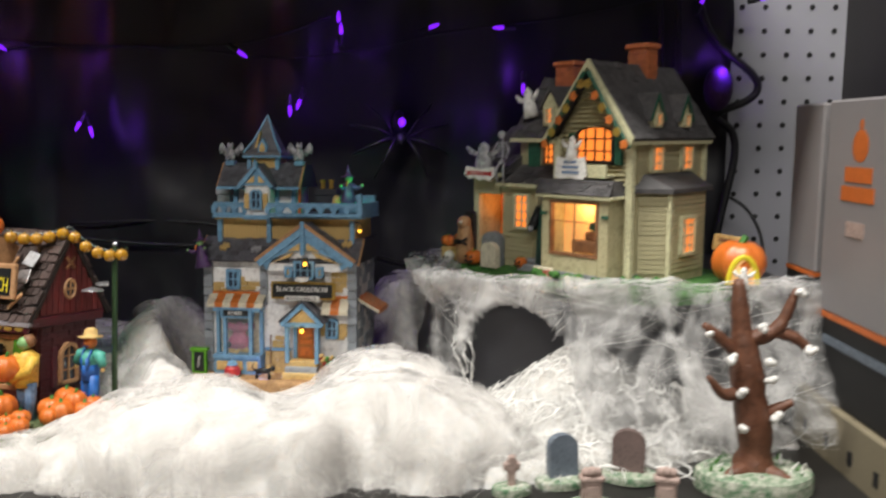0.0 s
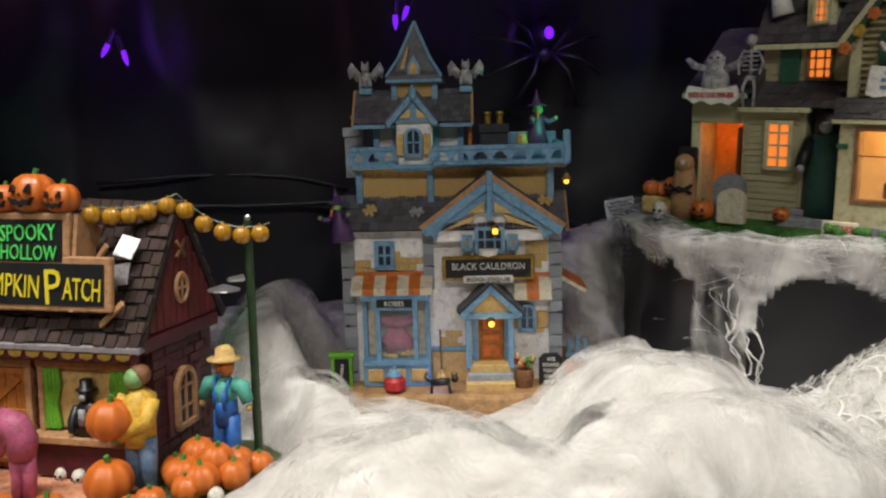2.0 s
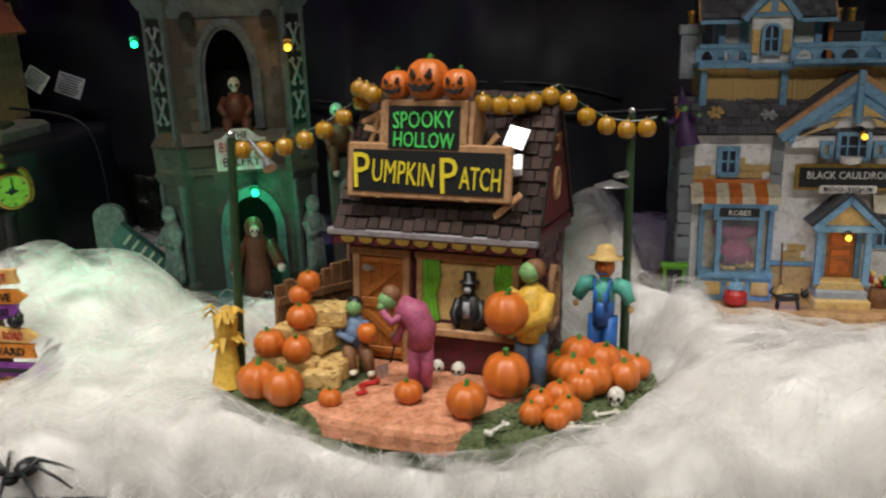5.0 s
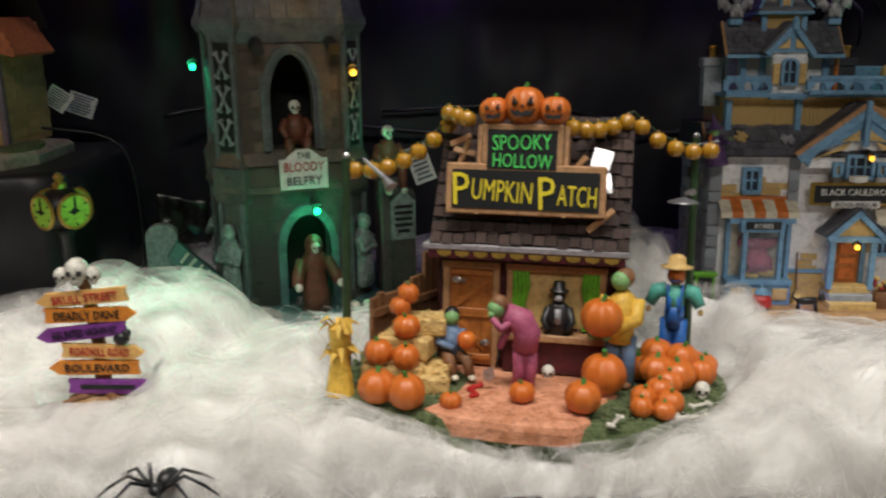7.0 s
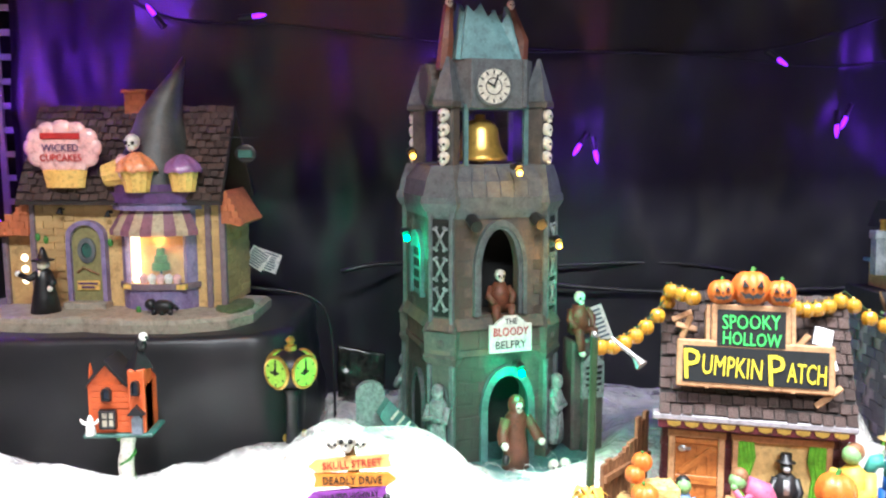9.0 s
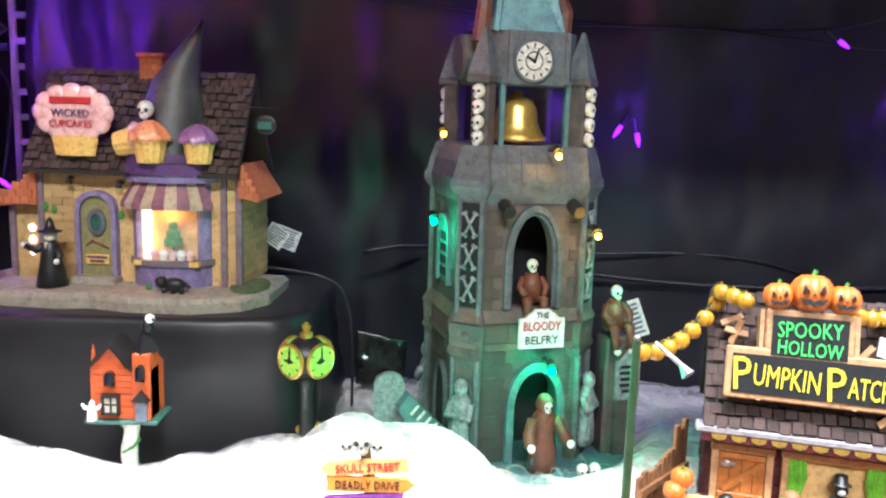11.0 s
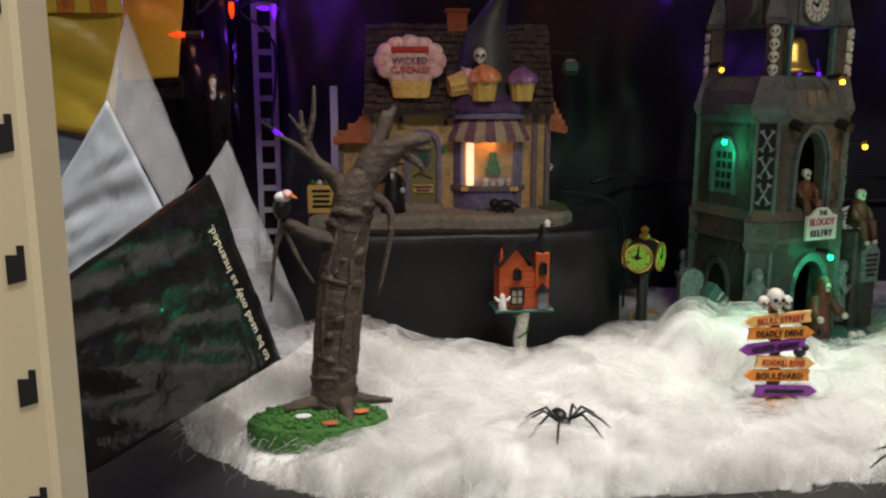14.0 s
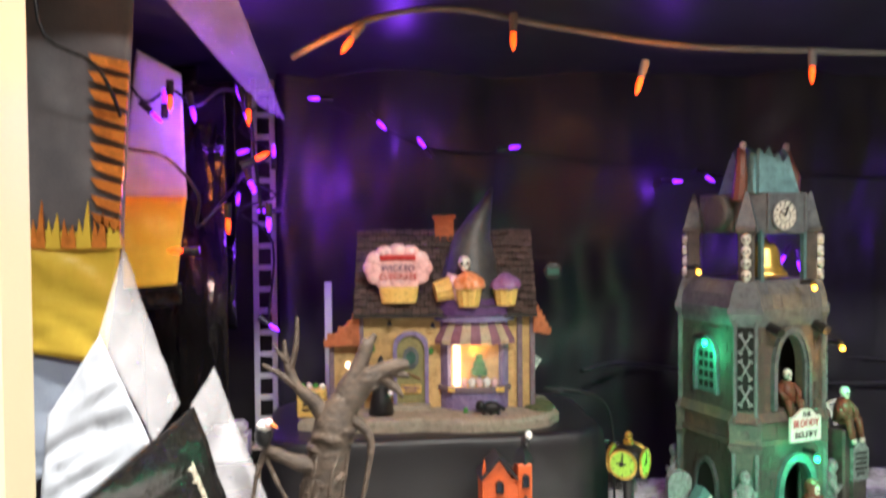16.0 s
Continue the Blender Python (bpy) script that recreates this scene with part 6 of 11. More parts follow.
# diagonal corner buttresses with bone panels above and statue niches below
for sx, sy in ((-1, -1), (1, -1), (-1, 1), (1, 1)):
    place = pose(CX + sx * BC, CY + sy * BC, 0, 0, 0, math.degrees(math.atan2(sx, -sy)))
    w = 0.0098
    bt = part("buttress", moved(box(box(B(), -w, w, -w, w, 0.002, zt(0.098), 0.0012), -w * 0.94, w * 0.94, -w * 0.94, w * 0.94, zt(0.120), zt(0.200), 0.0010), place), "tower_stone", bf)
    for q in (-1, 1):
        part("pilaster", moved(box(B(), q * 0.0086 - 0.0017, q * 0.0086 + 0.0017, -w - 0.0026, -w + 0.001, 0.002, zt(0.094), 0.0006), place), "tower_trim", bt)
        part("pilaster", moved(box(B(), q * 0.0078 - 0.0015, q * 0.0078 + 0.0015, -w - 0.0014, -w + 0.002, zt(0.122), zt(0.198), 0.0005), place), "tower_trim", bt)
    part("plinth", moved(square_tiers(B(), ((0.0125, 0.022, 0.0125, 0.028), (0.0125, 0.028, 0.0105, 0.031))), place), "tower_stone", bt)
    part("collar", moved(square_tiers(B(), ((0.0108, 0.093, 0.0128, 0.0985), (0.0128, 0.0985, 0.0122, 0.101), (0.0118, 0.101, 0.0124, 0.1165), (0.0132, 0.1165, 0.0098, 0.1245))), place), "tower_stone", bt)
    part("capital", moved(square_tiers(B(), ((0.0104, 0.194, 0.0104, 0.198), (0.0112, 0.198, 0.0136, 0.2035), (0.0136, 0.2035, 0.0130, 0.2085), (0.0122, 0.2085, 0.0104, 0.2190), (0.0104, 0.2190, 0.0078, 0.2285))), place), "tower_trim", bt)
    if sx < 0 or sy < 0:
        pn = part("bone_panel", moved(box(B(), -0.0062, 0.0062, -w - 0.0002, -w + 0.0008, zt(0.127), zt(0.193)), place), "hole_black", bt)
        for k in range(3):
            part("bone_cross", moved(moved(cross_bones(), Matrix.Translation((0, -w - 0.0012, zt(0.180 - 0.0205 * k)))), place), "pale_stone", pn, smooth=True)
        figure("stone_statue", bt, ["pale_stone"], saint, place @ pose(0, -w - 0.0046, 0.011) @ Matrix.Scale(1.08, 4))
        arch_frame(bt, 0, 0.012, 0.0050, zt(0.062), zt(0.078), 0.0016, -w - 0.0012, -w + 0.001, "tower_trim", "niche", place)
    part("boss", moved(ball(B(), (0, -0.0122, zt(0.1085)), 0.0034, (1, 0.35, 1), 8, 6), place), "tower_stone", bt)
# string courses
bm = B()
ring(bm, H + 0.003, zt(0.0995), zt(0.104)), ring(bm, H + 0.0015, zt(0.104), zt(0.118)), ring(bm, H + 0.005, zt(0.118), zt(0.1255), H + 0.001)
part("string_course", bm, "rust_stone", bf)
courses("stone_block", bf, "rust_stone", (CX - HW + 0.004, CY - H - 0.0015, zt(0.1045)), (2 * HW - 0.008, 0, 0), (0, 0, 0.0135), 4, 1, 0.0012, gap=0.08, jit=0.02)
bm = B()
ring(bm, H + 0.001, zt(0.193), zt(0.199), H + 0.003), ring(bm, H + 0.003, zt(0.199), zt(0.2075), H + 0.0045)
part("cornice", bm, "tower_trim", bf, "weathered grey cornice")
bm = B()
ring(bm, H + 0.0035, zt(0.2075), zt(0.2180), H + 0.0015), ring(bm, H + 0.0015, zt(0.2180), zt(0.2275), H - 0.006)
cn = part("cornice_roof", bm, "tower_trim", bf, "weathered grey sloping lead roof")
for k in range(5):
    x = CX - 0.020 + 0.010 * k
    part("roof_rib", tube(B(), [(x, CY - H - 0.0036, zt(0.2078)), (x, CY - H - 0.0016, zt(0.2182)), (CX + (x - CX) * 0.85, CY - H + 0.0056, zt(0.2272))], 0.0006, 5), "tower_trim", cn)
# pointed side window with green light behind
sm = pose(CX - H, 0, 0, 0, 0, -90)
bm = B()
prism(bm, pointed(-CY, zt(0.136), 0.0115, zt(0.165), zt(0.178)), -0.0012, 0.0008)
bmesh.ops.transform(bm, matrix=sm, verts=bm.verts[:])
wn = part("lattice_window", bm, "tower_green", bf)
arch_frame(wn, -CY, zt(0.136), 0.0115, zt(0.165), zt(0.178), 0.0035, -0.0035, 0.0, "tower_green", "window_frame", sm)
bm = B()
for i in range(3):
    for j in range(4):
        box(bm, -CY - 0.0090 + 0.0065 * i, -CY - 0.0045 + 0.0065 * i, -0.0020, -0.0011, zt(0.140 + 0.008 * j), zt(0.1455 + 0.008 * j), 0.0003, m=sm)
part("lattice_pane", bm, "hole_black", wn)
arch_frame(bf, -CY, 0.006, 0.012, zt(0.055), zt(0.078), 0.003, -0.003, 0.0, "tower_trim", "blind_arch", sm)
bm = B()
prism(bm, pointed(-CY, 0.006, 0.012, zt(0.055), zt(0.078)), -0.0012, 0.0006)
bmesh.ops.transform(bm, matrix=sm, verts=bm.verts[:])
part("blind_panel", bm, "hole_black", bf)


def monk(bm):
    """A hooded monk: robe 0, bone 1, dark 2."""
    lathe(bm, [(0.0078, 0), (0.0068, 0.010), (0.0055, 0.020), (0.0062, 0.028), (0.0035, 0.032)], 12, squash=0.8)
    ball(bm, (0, 0, 0.0345), 0.0048, (0.95, 1, 1.15))
    skull(bm, (0, -0.0026, 0.0343), 0.0029, 1, 2)
    for s in (-1, 1):
        tube(bm, [(s * 0.006, 0, 0.027), (s * 0.0095, -0.003, 0.020), (s * 0.0105, -0.007, 0.0165)], [0.0032, 0.003, 0.0032], 8)
        ball(bm, (s * 0.0108, -0.009, 0.0158), 0.0022, u=7, v=5, mi=1)
    ball(bm, (-0.0108, -0.010, 0.009), 0.0022, (1, 1, 1.4), 7, 5, 2)


def sitting_monk(bm):
    tube(bm, [(0, 0, 0.002), (0, 0, 0.012), (0, 0, 0.018)], [0.0065, 0.006, 0.0035], 10)
    skull(bm, (0, -0.001, 0.0225), 0.0036, 1, 2)
    for s in (-1, 1):
        tube(bm, [(s * 0.003, 0, 0.003), (s * 0.005, -0.008, 0.004), (s * 0.0045, -0.010, -0.007)], [0.003, 0.0028, 0.0022], 7)
        ball(bm, (s * 0.0045, -0.011, -0.008), 0.002, u=6, v=4, mi=1)
        tube(bm, [(s * 0.005, 0, 0.015), (s * 0.008, -0.003, 0.010), (s * 0.005, -0.007, 0.006)], [0.0024, 0.0022, 0.0018], 7)


figure("monk_figure", bf, ["monk_brown", "bone", "black_paint"], monk, pose(0.007, -0.012, 0.0035, 0, 0, 5) @ Matrix.Scale(1.28, 4))
figure("seated_figure", bf, ["monk_brown", "bone", "black_paint"], sitting_monk, pose(0.003, 0.011, zt(0.1275), 0, 0, 0) @ Matrix.Scale(1.15, 4))
figure("seated_figure", bf, ["monk_brown", "bone", "black_paint"], sitting_monk, pose(0.064, 0.012, zt(0.106), 0, 0, 10) @ Matrix.Scale(1.25, 4))


# signs and gravestones round the foot
sg = part("house_sign", prism(B(), [(-0.0110, zt(0.1035)), (0.0190, zt(0.1035)), (0.0190, zt(0.1225)), (0.0160, zt(0.1225)), (0.0085, zt(0.1285)), (0.0, zt(0.1285)), (-0.0080, zt(0.1225)), (-0.0110, zt(0.1225))], -0.009, -0.0065), "white_paint", bf, "white pointed name board")
words("lettering", "THE", 0.0085, upright(0.0040, -0.0091, zt(0.1248)), "sign_black", sg, height=0.0038)
words("lettering", "BLOODY", 0.0250, upright(0.0040, -0.0091, zt(0.1178)), "red_paint", sg, height=0.0058)
words("lettering", "BELFRY", 0.0220, upright(0.0040, -0.0091, zt(0.1088)), "sign_black", sg, height=0.0052)


def headstone(parent, x, y, z, w, h, d, mat, turn=0.0, lean=0.0, name="headstone", lines=0):
    pts = [(-w, 0), (w, 0)] + [(w * math.cos(a), h - w * 0.8 + w * 0.8 * math.sin(a)) for a in (math.pi * i / 8 for i in range(9))]
    bm = prism(B(), pts, -d, d)
    mm = pose(x, y, z, lean, 0, turn)
    bmesh.ops.transform(bm, matrix=mm, verts=bm.verts[:])
    st = part(name, bm, mat, parent)
    if lines:
        bm = B()
        for i in range(lines):
            zz = h * (0.75 - 0.5 * i / lines)
            box(bm, -w * rnd(0.5, 0.7), w * rnd(0.5, 0.7), -d - 0.0005, -d, zz - 0.0012, zz, m=mm)
        part("inscription", bm, "black_paint", st)
    return st


headstone(bf, -0.028, -0.026, 0.002, 0.0105, 0.012, 0.0022, "rust_stone", lines=2, lean=-8)
headstone(bf, -0.084, 0.034, 0.001, 0.010, 0.058, 0.003, "pale_stone", -10, lines=0)
headstone(bf, 0.0715, 0.005, 0.003, 0.0085, 0.075, 0.003, "tower_stone", 8, lines=0)
nb = part("notice_stone", prism(B(), [(0.0625, zt(0.062)), (0.0795, zt(0.062)), (0.0795, zt(0.088)), (0.071, zt(0.096)), (0.0625, zt(0.088))], 0.000, 0.003), "pale_stone", bf)
bars("inscription", nb, "black_paint", 0.0645, 0.0775, zt(0.066), zt(0.087), -0.0001, 5)
part("coffin", prism(B(), [(-0.082, 0.040), (-0.075, 0.050), (-0.046, 0.020), (-0.048, 0.003), (-0.062, 0.003)], 0.014, 0.024), "tower_green", bf, "half-open green coffin")
bm = B()
for i in range(6):
    tube(bm, [(-0.074 + 0.0042 * i, 0.0132, 0.0370 - 0.0042 * i), (-0.0690 + 0.0042 * i, 0.0125, 0.0430 - 0.0042 * i)], 0.0010, 5)
part("rib_cage", bm, "bone", bf)
for x in (0.0300, 0.0385):
    bm = B()
    skull(bm, (x, -0.024, 0.0065), 0.0042)
    part("skull", bm, ["bone", "black_paint"], bf, smooth=True)
part("stone_pier", box(B(), 0.0565, 0.0735, 0.004, 0.022, 0.002, zt(0.104), 0.0015), "tower_stone", bf)
# belfry: four piers, bell, clock block and broken spire
for sx in (-1, 1):
    for sy in (-1, 1):
        place = pose(CX + sx * 0.0325, CY + sy * 0.0325, 0, 0, 0, math.degrees(math.atan2(sx, -sy)))
        pr = part("pier", moved(box(box(B(), -0.0060, 0.0060, -0.0050, 0.0060, zt(0.226), zt(0.268), 0.001), -0.0076, 0.0076, -0.0088, 0.0076, zt(0.2665), zt(0.2715), 0.001), place), "tower_stone", bf)
        if sy < 0 or sx < 0:
            for i in range(4):
                bm = B()
                skull(bm, (0, -0.0062, zt(0.2335 + 0.0095 * i)), 0.0044)
                part("skull", moved(bm, place), ["bone", "black_paint"], pr, smooth=True)
        part("pinnacle", moved(lathe(B(), [(0.0105, 0), (0.0100, 0.003), (0.0062, 0.015), (0.0012, 0.029)], 4, (0, 0, zt(0.2710))), place @ pose(0, 0, 0, 0, 0, 45)), "tower_trim", pr)
part("belfry_floor", ring(B(), 0.0375, zt(0.2235), zt(0.2290)), "tower_trim", bf)
for x in (-0.0215, 0.0215):
    part("bell_post", box(B(), CX + x - 0.0015, CX + x + 0.0015, CY - 0.038, CY - 0.034, zt(0.228), zt(0.268)), "tower_green", bf)
part("bell_beam", box(B(), CX - 0.023, CX + 0.023, CY - 0.038, CY - 0.034, zt(0.2655), zt(0.2690)), "tower_green", bf)
part("clock_block", prism(B(), [(CX - 0.0190, CY - 0.0410), (CX + 0.0190, CY - 0.0410), (CX + 0.0300, CY - 0.0270), (CX + 0.0300, CY + 0.0280), (CX - 0.0300, CY + 0.0280), (CX - 0.0300, CY - 0.0270)], zt(0.2665), zt(0.2985), "z"), "tower_trim", bf)
for x in (-0.0185, 0.0185):
    part("block_edge", box(B(), CX + x - 0.0016, CX + x + 0.0016, CY - 0.0424, CY - 0.0400, zt(0.2670), zt(0.2985), 0.0005), "tower_trim", bf)
part("clock_block", box(B(), CX - 0.0340, CX - 0.0300, CY - 0.0170, CY + 0.0170, zt(0.2670), zt(0.2950), 0.0015), "tower_stone", bf)
bl = part("bell", lathe(B(), [(0.0010, 0.0325), (0.0035, 0.0320), (0.0040, 0.0290), (0.0095, 0.0270), (0.0125, 0.0220), (0.0140, 0.0120), (0.0165, 0.0060), (0.0195, 0.0030), (0.0195, 0.0010), (0.0160, 0.0010)], 24, (CX - 0.0055, CY - 0.020, zt(0.2305))), "gold", bf, "brass bell", smooth=True)
part("clapper", ball(B(), (CX - 0.0055, CY - 0.020, zt(0.2315)), 0.0055, (1, 1, 0.6)), "cream", bl)
for cr in (0.0122,):
    cx, cz, cy = -0.0035, zt(0.2805), CY - 0.0412
    ck = part("clock", prism(B(), [(cx + cr * math.cos(2 * math.pi * i / 28), cz + cr * math.sin(2 * math.pi * i / 28)) for i in range(28)], cy - 0.0018, cy), "bone", bf, "round bone-white clock face")
    bm = B()
    tube(bm, [(cx + cr * math.cos(2 * math.pi * i / 28), cy - 0.0015, cz + cr * math.sin(2 * math.pi * i / 28)) for i in range(29)], 0.0009, 6)
    part("clock_rim", bm, "tower_trim", ck)
    bm = B()
    for i in range(12):
        a = 2 * math.pi * i / 12
        box(bm, -0.0005, 0.0005, -0.0004, 0.0, cr * 0.68, cr * 0.88, m=Matrix.Translation((cx, cy - 0.0018, cz)) @ pose(0, 0, 0, 0, math.degrees(a), 0))
    part("hour_mark", bm, "black_paint", ck)
    for a, l in ((20, 0.66), (-62, 0.48)):
        part("clock_pointer", box(B(), -0.0006, 0.0006, -0.0007, 0.0, -0.001, cr * l, m=Matrix.Translation((cx, cy - 0.0022, cz)) @ pose(0, 0, 0, 0, a, 0)), "black_paint", ck)
    bm = B()
    tube(bm, [(cx + cr * 0.45 * math.cos(2 * math.pi * i / 16), cy - 0.0019, cz + cr * 0.45 * math.sin(2 * math.pi * i / 16)) for i in range(17)], 0.0004, 4)
    part("dial_ring", bm, "tower_stone", ck)
part("side_dial", lathe(B(), [(0.0145, 0), (0.0145, 0.006), (0.012, 0.0075)], 22, (0, 0, 0)), "tower_stone", bf).matrix_basis = pose(CX - 0.034, CY - 0.004, zt(0.2835), 0, -90, 0)
# broken pyramid roof and the two posts at its sides
bm = B()
top = [0.3335, 0.329, 0.335, 0.326, 0.331, 0.322, 0.330, 0.336]
for side in range(4):
    a = Matrix.Translation((CX - 0.0045, CY - 0.014, 0)) @ pose(0, 0, 0, 0, 0, 90 * side)
    hi = 0.0145
    q = [Vector((-0.0205, -0.0205, zt(0.2980))), Vector((0.0205, -0.0205, zt(0.2980)))]
    tops = [Vector((-hi + 2 * hi * i / 6, -hi, zt(top[(i + side) % 8]))) for i in range(7)]
    vs = [bm.verts.new(a @ p) for p in q + tops[::-1]]
    bm.faces.new(vs)
paint("roof_teal", (0.15, 0.31, 0.33), rough=0.5, second=(0.08, 0.17, 0.19), scale=90, fine=700, amount=0.7, bump=0.5)
ob = part("broken_roof", bm, "roof_teal", bf, "broken blue-green pyramid roof")
s = ob.modifiers.new("thickness", "SOLIDIFY")
s.thickness = 0.003
for x, y, l in ((CX - 0.033, CY - 0.024, -0.004), (CX + 0.021, CY - 0.024, 0.006)):
    po = part("roof_post", tube(B(), [(x, y, zt(0.292)), (x + 0.002, y, zt(0.312)), (x - l, y + 0.002, zt(0.3345))], [0.0058, 0.0052, 0.0034], 8), "monk_brown", bf)
    bm = B()
    skull(bm, (x - l, y, zt(0.3365)), 0.0030)
    part("skull", bm, ["bone", "black_paint"], po, smooth=True)
# coloured lamps on the tower
for x, y, z, mt in ((CX - H - 0.012, CY - 0.010, 0.1785, "bulb_green"), (0.010, -0.013, 0.0905, "bulb_green"), (0.0075, -0.012, 0.2245, "bulb_yellow"), (0.0365, -0.012, 0.1755, "bulb_yellow"), (-0.045, 0.06, 0.2345, "bulb_yellow")):
    lt = part("lamp_bracket", tube(B(), [(x, y + 0.012, zt(z + 0.003)), (x, y + 0.003, zt(z + 0.004)), (x, y, zt(z + 0.002))], [0.0020, 0.0024, 0.0030], 8), "black_paint", bf)
    part("lamp_bulb", ball(B(), (x, y - 0.0012, zt(z - 0.0006)), 0.0022, u=8, v=6), mt, lt)
for x in (-0.020, 0.026):
    part("beam_end", tube(B(), [(x, 0.006, zt(0.1935)), (x, -0.008, zt(0.189))], 0.0042, 8), "black_paint", bf)
# ---------------------------------------------------------------- the cupcake shop on its black block
paint("honey_wood", (0.58, 0.40, 0.17), rough=0.6, second=(0.38, 0.23, 0.08), scale=110, fine=900, amount=0.7, bump=0.5, random_value=0.15)
paint("mauve", (0.16, 0.12, 0.26), rough=0.55, second=(0.30, 0.25, 0.42), scale=120, fine=800, amount=0.7, bump=0.4)
paint("mauve_trim", (0.20, 0.15, 0.18), rough=0.6, second=(0.12, 0.08, 0.10), scale=120, fine=800, amount=0.6, bump=0.4)
paint("icing_pink", (0.72, 0.40, 0.40), rough=0.25, second=(0.80, 0.58, 0.56), scale=120, amount=0.7, coat=0.5)
paint("icing_purple", (0.22, 0.10, 0.25), rough=0.25, second=(0.34, 0.18, 0.38), coat=0.4)
paint("icing_orange", (0.72, 0.20, 0.03), rough=0.3, second=(0.80, 0.62, 0.50), scale=160, amount=0.45, coat=0.3)
paint("cake_yellow", (0.74, 0.50, 0.14), rough=0.55, second=(0.60, 0.34, 0.07), scale=160)
paint("hat_green", (0.030, 0.033, 0.032), rough=0.5, second=(0.075, 0.078, 0.076), scale=60, amount=0.7, bump=0.3)
paint("roof_orange", (0.52, 0.16, 0.06), rough=0.6, second=(0.32, 0.09, 0.03), scale=150, bump=0.5, random_value=0.2)
paint("awning_plum", (0.22, 0.10, 0.14), rough=0.65, second=(0.15, 0.06, 0.09))
paint("awning_sand", (0.44, 0.36, 0.24), rough=0.65, second=(0.34, 0.26, 0.16))
paint("grey_kerb", (0.36, 0.32, 0.25), rough=0.75, second=(0.22, 0.19, 0.15), scale=110, fine=800, amount=0.7, bump=0.7)
paint("olive_door", (0.26, 0.24, 0.10), rough=0.55, second=(0.14, 0.13, 0.05), scale=140)
paint("dark_teal", (0.03, 0.11, 0.09), rough=0.5, second=(0.02, 0.06, 0.05))

cu = thing("cupcake_shop", "honey-coloured cupcake shop with a giant witch hat on the roof", "model house", pose(-0.745, 0.785, 0.1125, 0, 0, -5))


def zc(z):
    return z - 0.1125


bm = B()
slab(bm, [(-0.120, -0.030), (-0.080, -0.041), (-0.040, -0.043), (-0.020, -0.038), (0.010, -0.044), (0.050, -0.042), (0.080, -0.028), (0.092, -0.004), (0.09, 0.055), (-0.12, 0.06), (-0.125, 0.01)], 0.0, 0.0105)
part("base", bm, "grey_kerb", cu, "grey kerbed pavement base")
bm = B()
slab(bm, oval(0.076, 0.005, 0.013, 0.024, 14), 0.008, 0.0125)
part("lawn", bm, "moss", cu)
Z0 = 0.0105
part("wall", box(B(), -0.0714, 0.0705, 0.0, 0.062, Z0, zc(0.206)), "honey_wood", cu)
courses("board", cu, "honey_wood", (-0.0714, 0.0, Z0), (0.142, 0, 0), (0, 0, zc(0.203) - Z0), 9, 15, 0.0011, gap=0.07, clip=lambda u, v: not (0.17 < u < 0.41 and v < 0.86) and not 0.43 < u < 0.9)
courses("board", cu, "honey_wood", (0.0705, 0.0, Z0), (0, 0.062, 0), (0, 0, zc(0.203) - Z0), 4, 15, 0.0011, gap=0.07)
for x in (-0.0714, 0.0705, 0.0600):
    part("corner_post", box(B(), x - 0.0022, x + 0.0022, -0.0032, 0.002, Z0, zc(0.205), 0.0006), "mauve_trim", cu)
# side wings with orange roofs
lw = part("side_wing", box(B(), -0.096, -0.0714, 0.006, 0.05, Z0, zc(0.180)), "honey_wood", cu)
part("wing_post", box(B(), -0.0985, -0.0945, 0.003, 0.007, Z0, zc(0.178), 0.0005), "mauve_trim", lw)
for x0, x1, zlo, zhi in ((-0.102, -0.0725, 0.1765, 0.203), (0.071, 0.0862, 0.1855, 0.209)):
    a, b = (x0, x1) if x0 < 0 else (x1, x0)
    rf = part("wing_roof", prism(B(), [(a, zc(zlo)), (b, zc(zhi)), (b, zc(zlo) + 0.001), (a + (0.002 if x0 < 0 else -0.002), zc(zlo) - 0.002)], -0.004, 0.052), "roof_orange", cu)
    courses("tile", rf, "roof_orange", (a, -0.0042, zc(zlo)), (b - a, 0, 0), (0, 0, zc(zhi) - zc(zlo)), 5, 5, 0.0012, clip=(lambda u, v: v < u + 0.1)) if x0 < 0 else courses("tile", rf, "roof_orange", (b, -0.0042, zc(zlo)), (a - b, 0, 0), (0, 0, zc(zhi) - zc(zlo)), 3, 5, 0.0012, clip=(lambda u, v: v < 1 - u + 0.1))
for i in range(3):
    part("porthole", ball(B(), (-0.083, 0.0055, zc(0.1415 + 0.0085 * i)), 0.0028, (1, 0.3, 1), 10, 6), "white_glow", lw)
# roof
bm = B()
prism(bm, [(-0.012, zc(0.202)), (0.031, zc(0.2705)), (0.074, zc(0.202)), (0.071, zc(0.2005)), (0.031, zc(0.265)), (-0.009, zc(0.2005))], -0.0765, 0.0735, "x")
part("roof", bm, "brown_dark", cu)
courses("shingle", cu, "brown_shingle", (-0.0765, -0.0125, zc(0.2022)), (0.150, 0, 0), (0, 0.043, 0.0688), 22, 13, 0.0016, lap=-0.02, gap=0.13, tilt=0.5, jit=0.12)
part("eave_board", box(B(), -0.0765, 0.0735, -0.013, -0.009, zc(0.1995), zc(0.2030)), "brown_dark", cu)
ch = part("chimney", box(box(B(), -0.0095, 0.0068, 0.026, 0.040, zc(0.245), zc(0.281)), -0.0115, 0.0088, 0.024, 0.042, zc(0.2805), zc(0.2835), 0.0006), "roof_orange", cu)
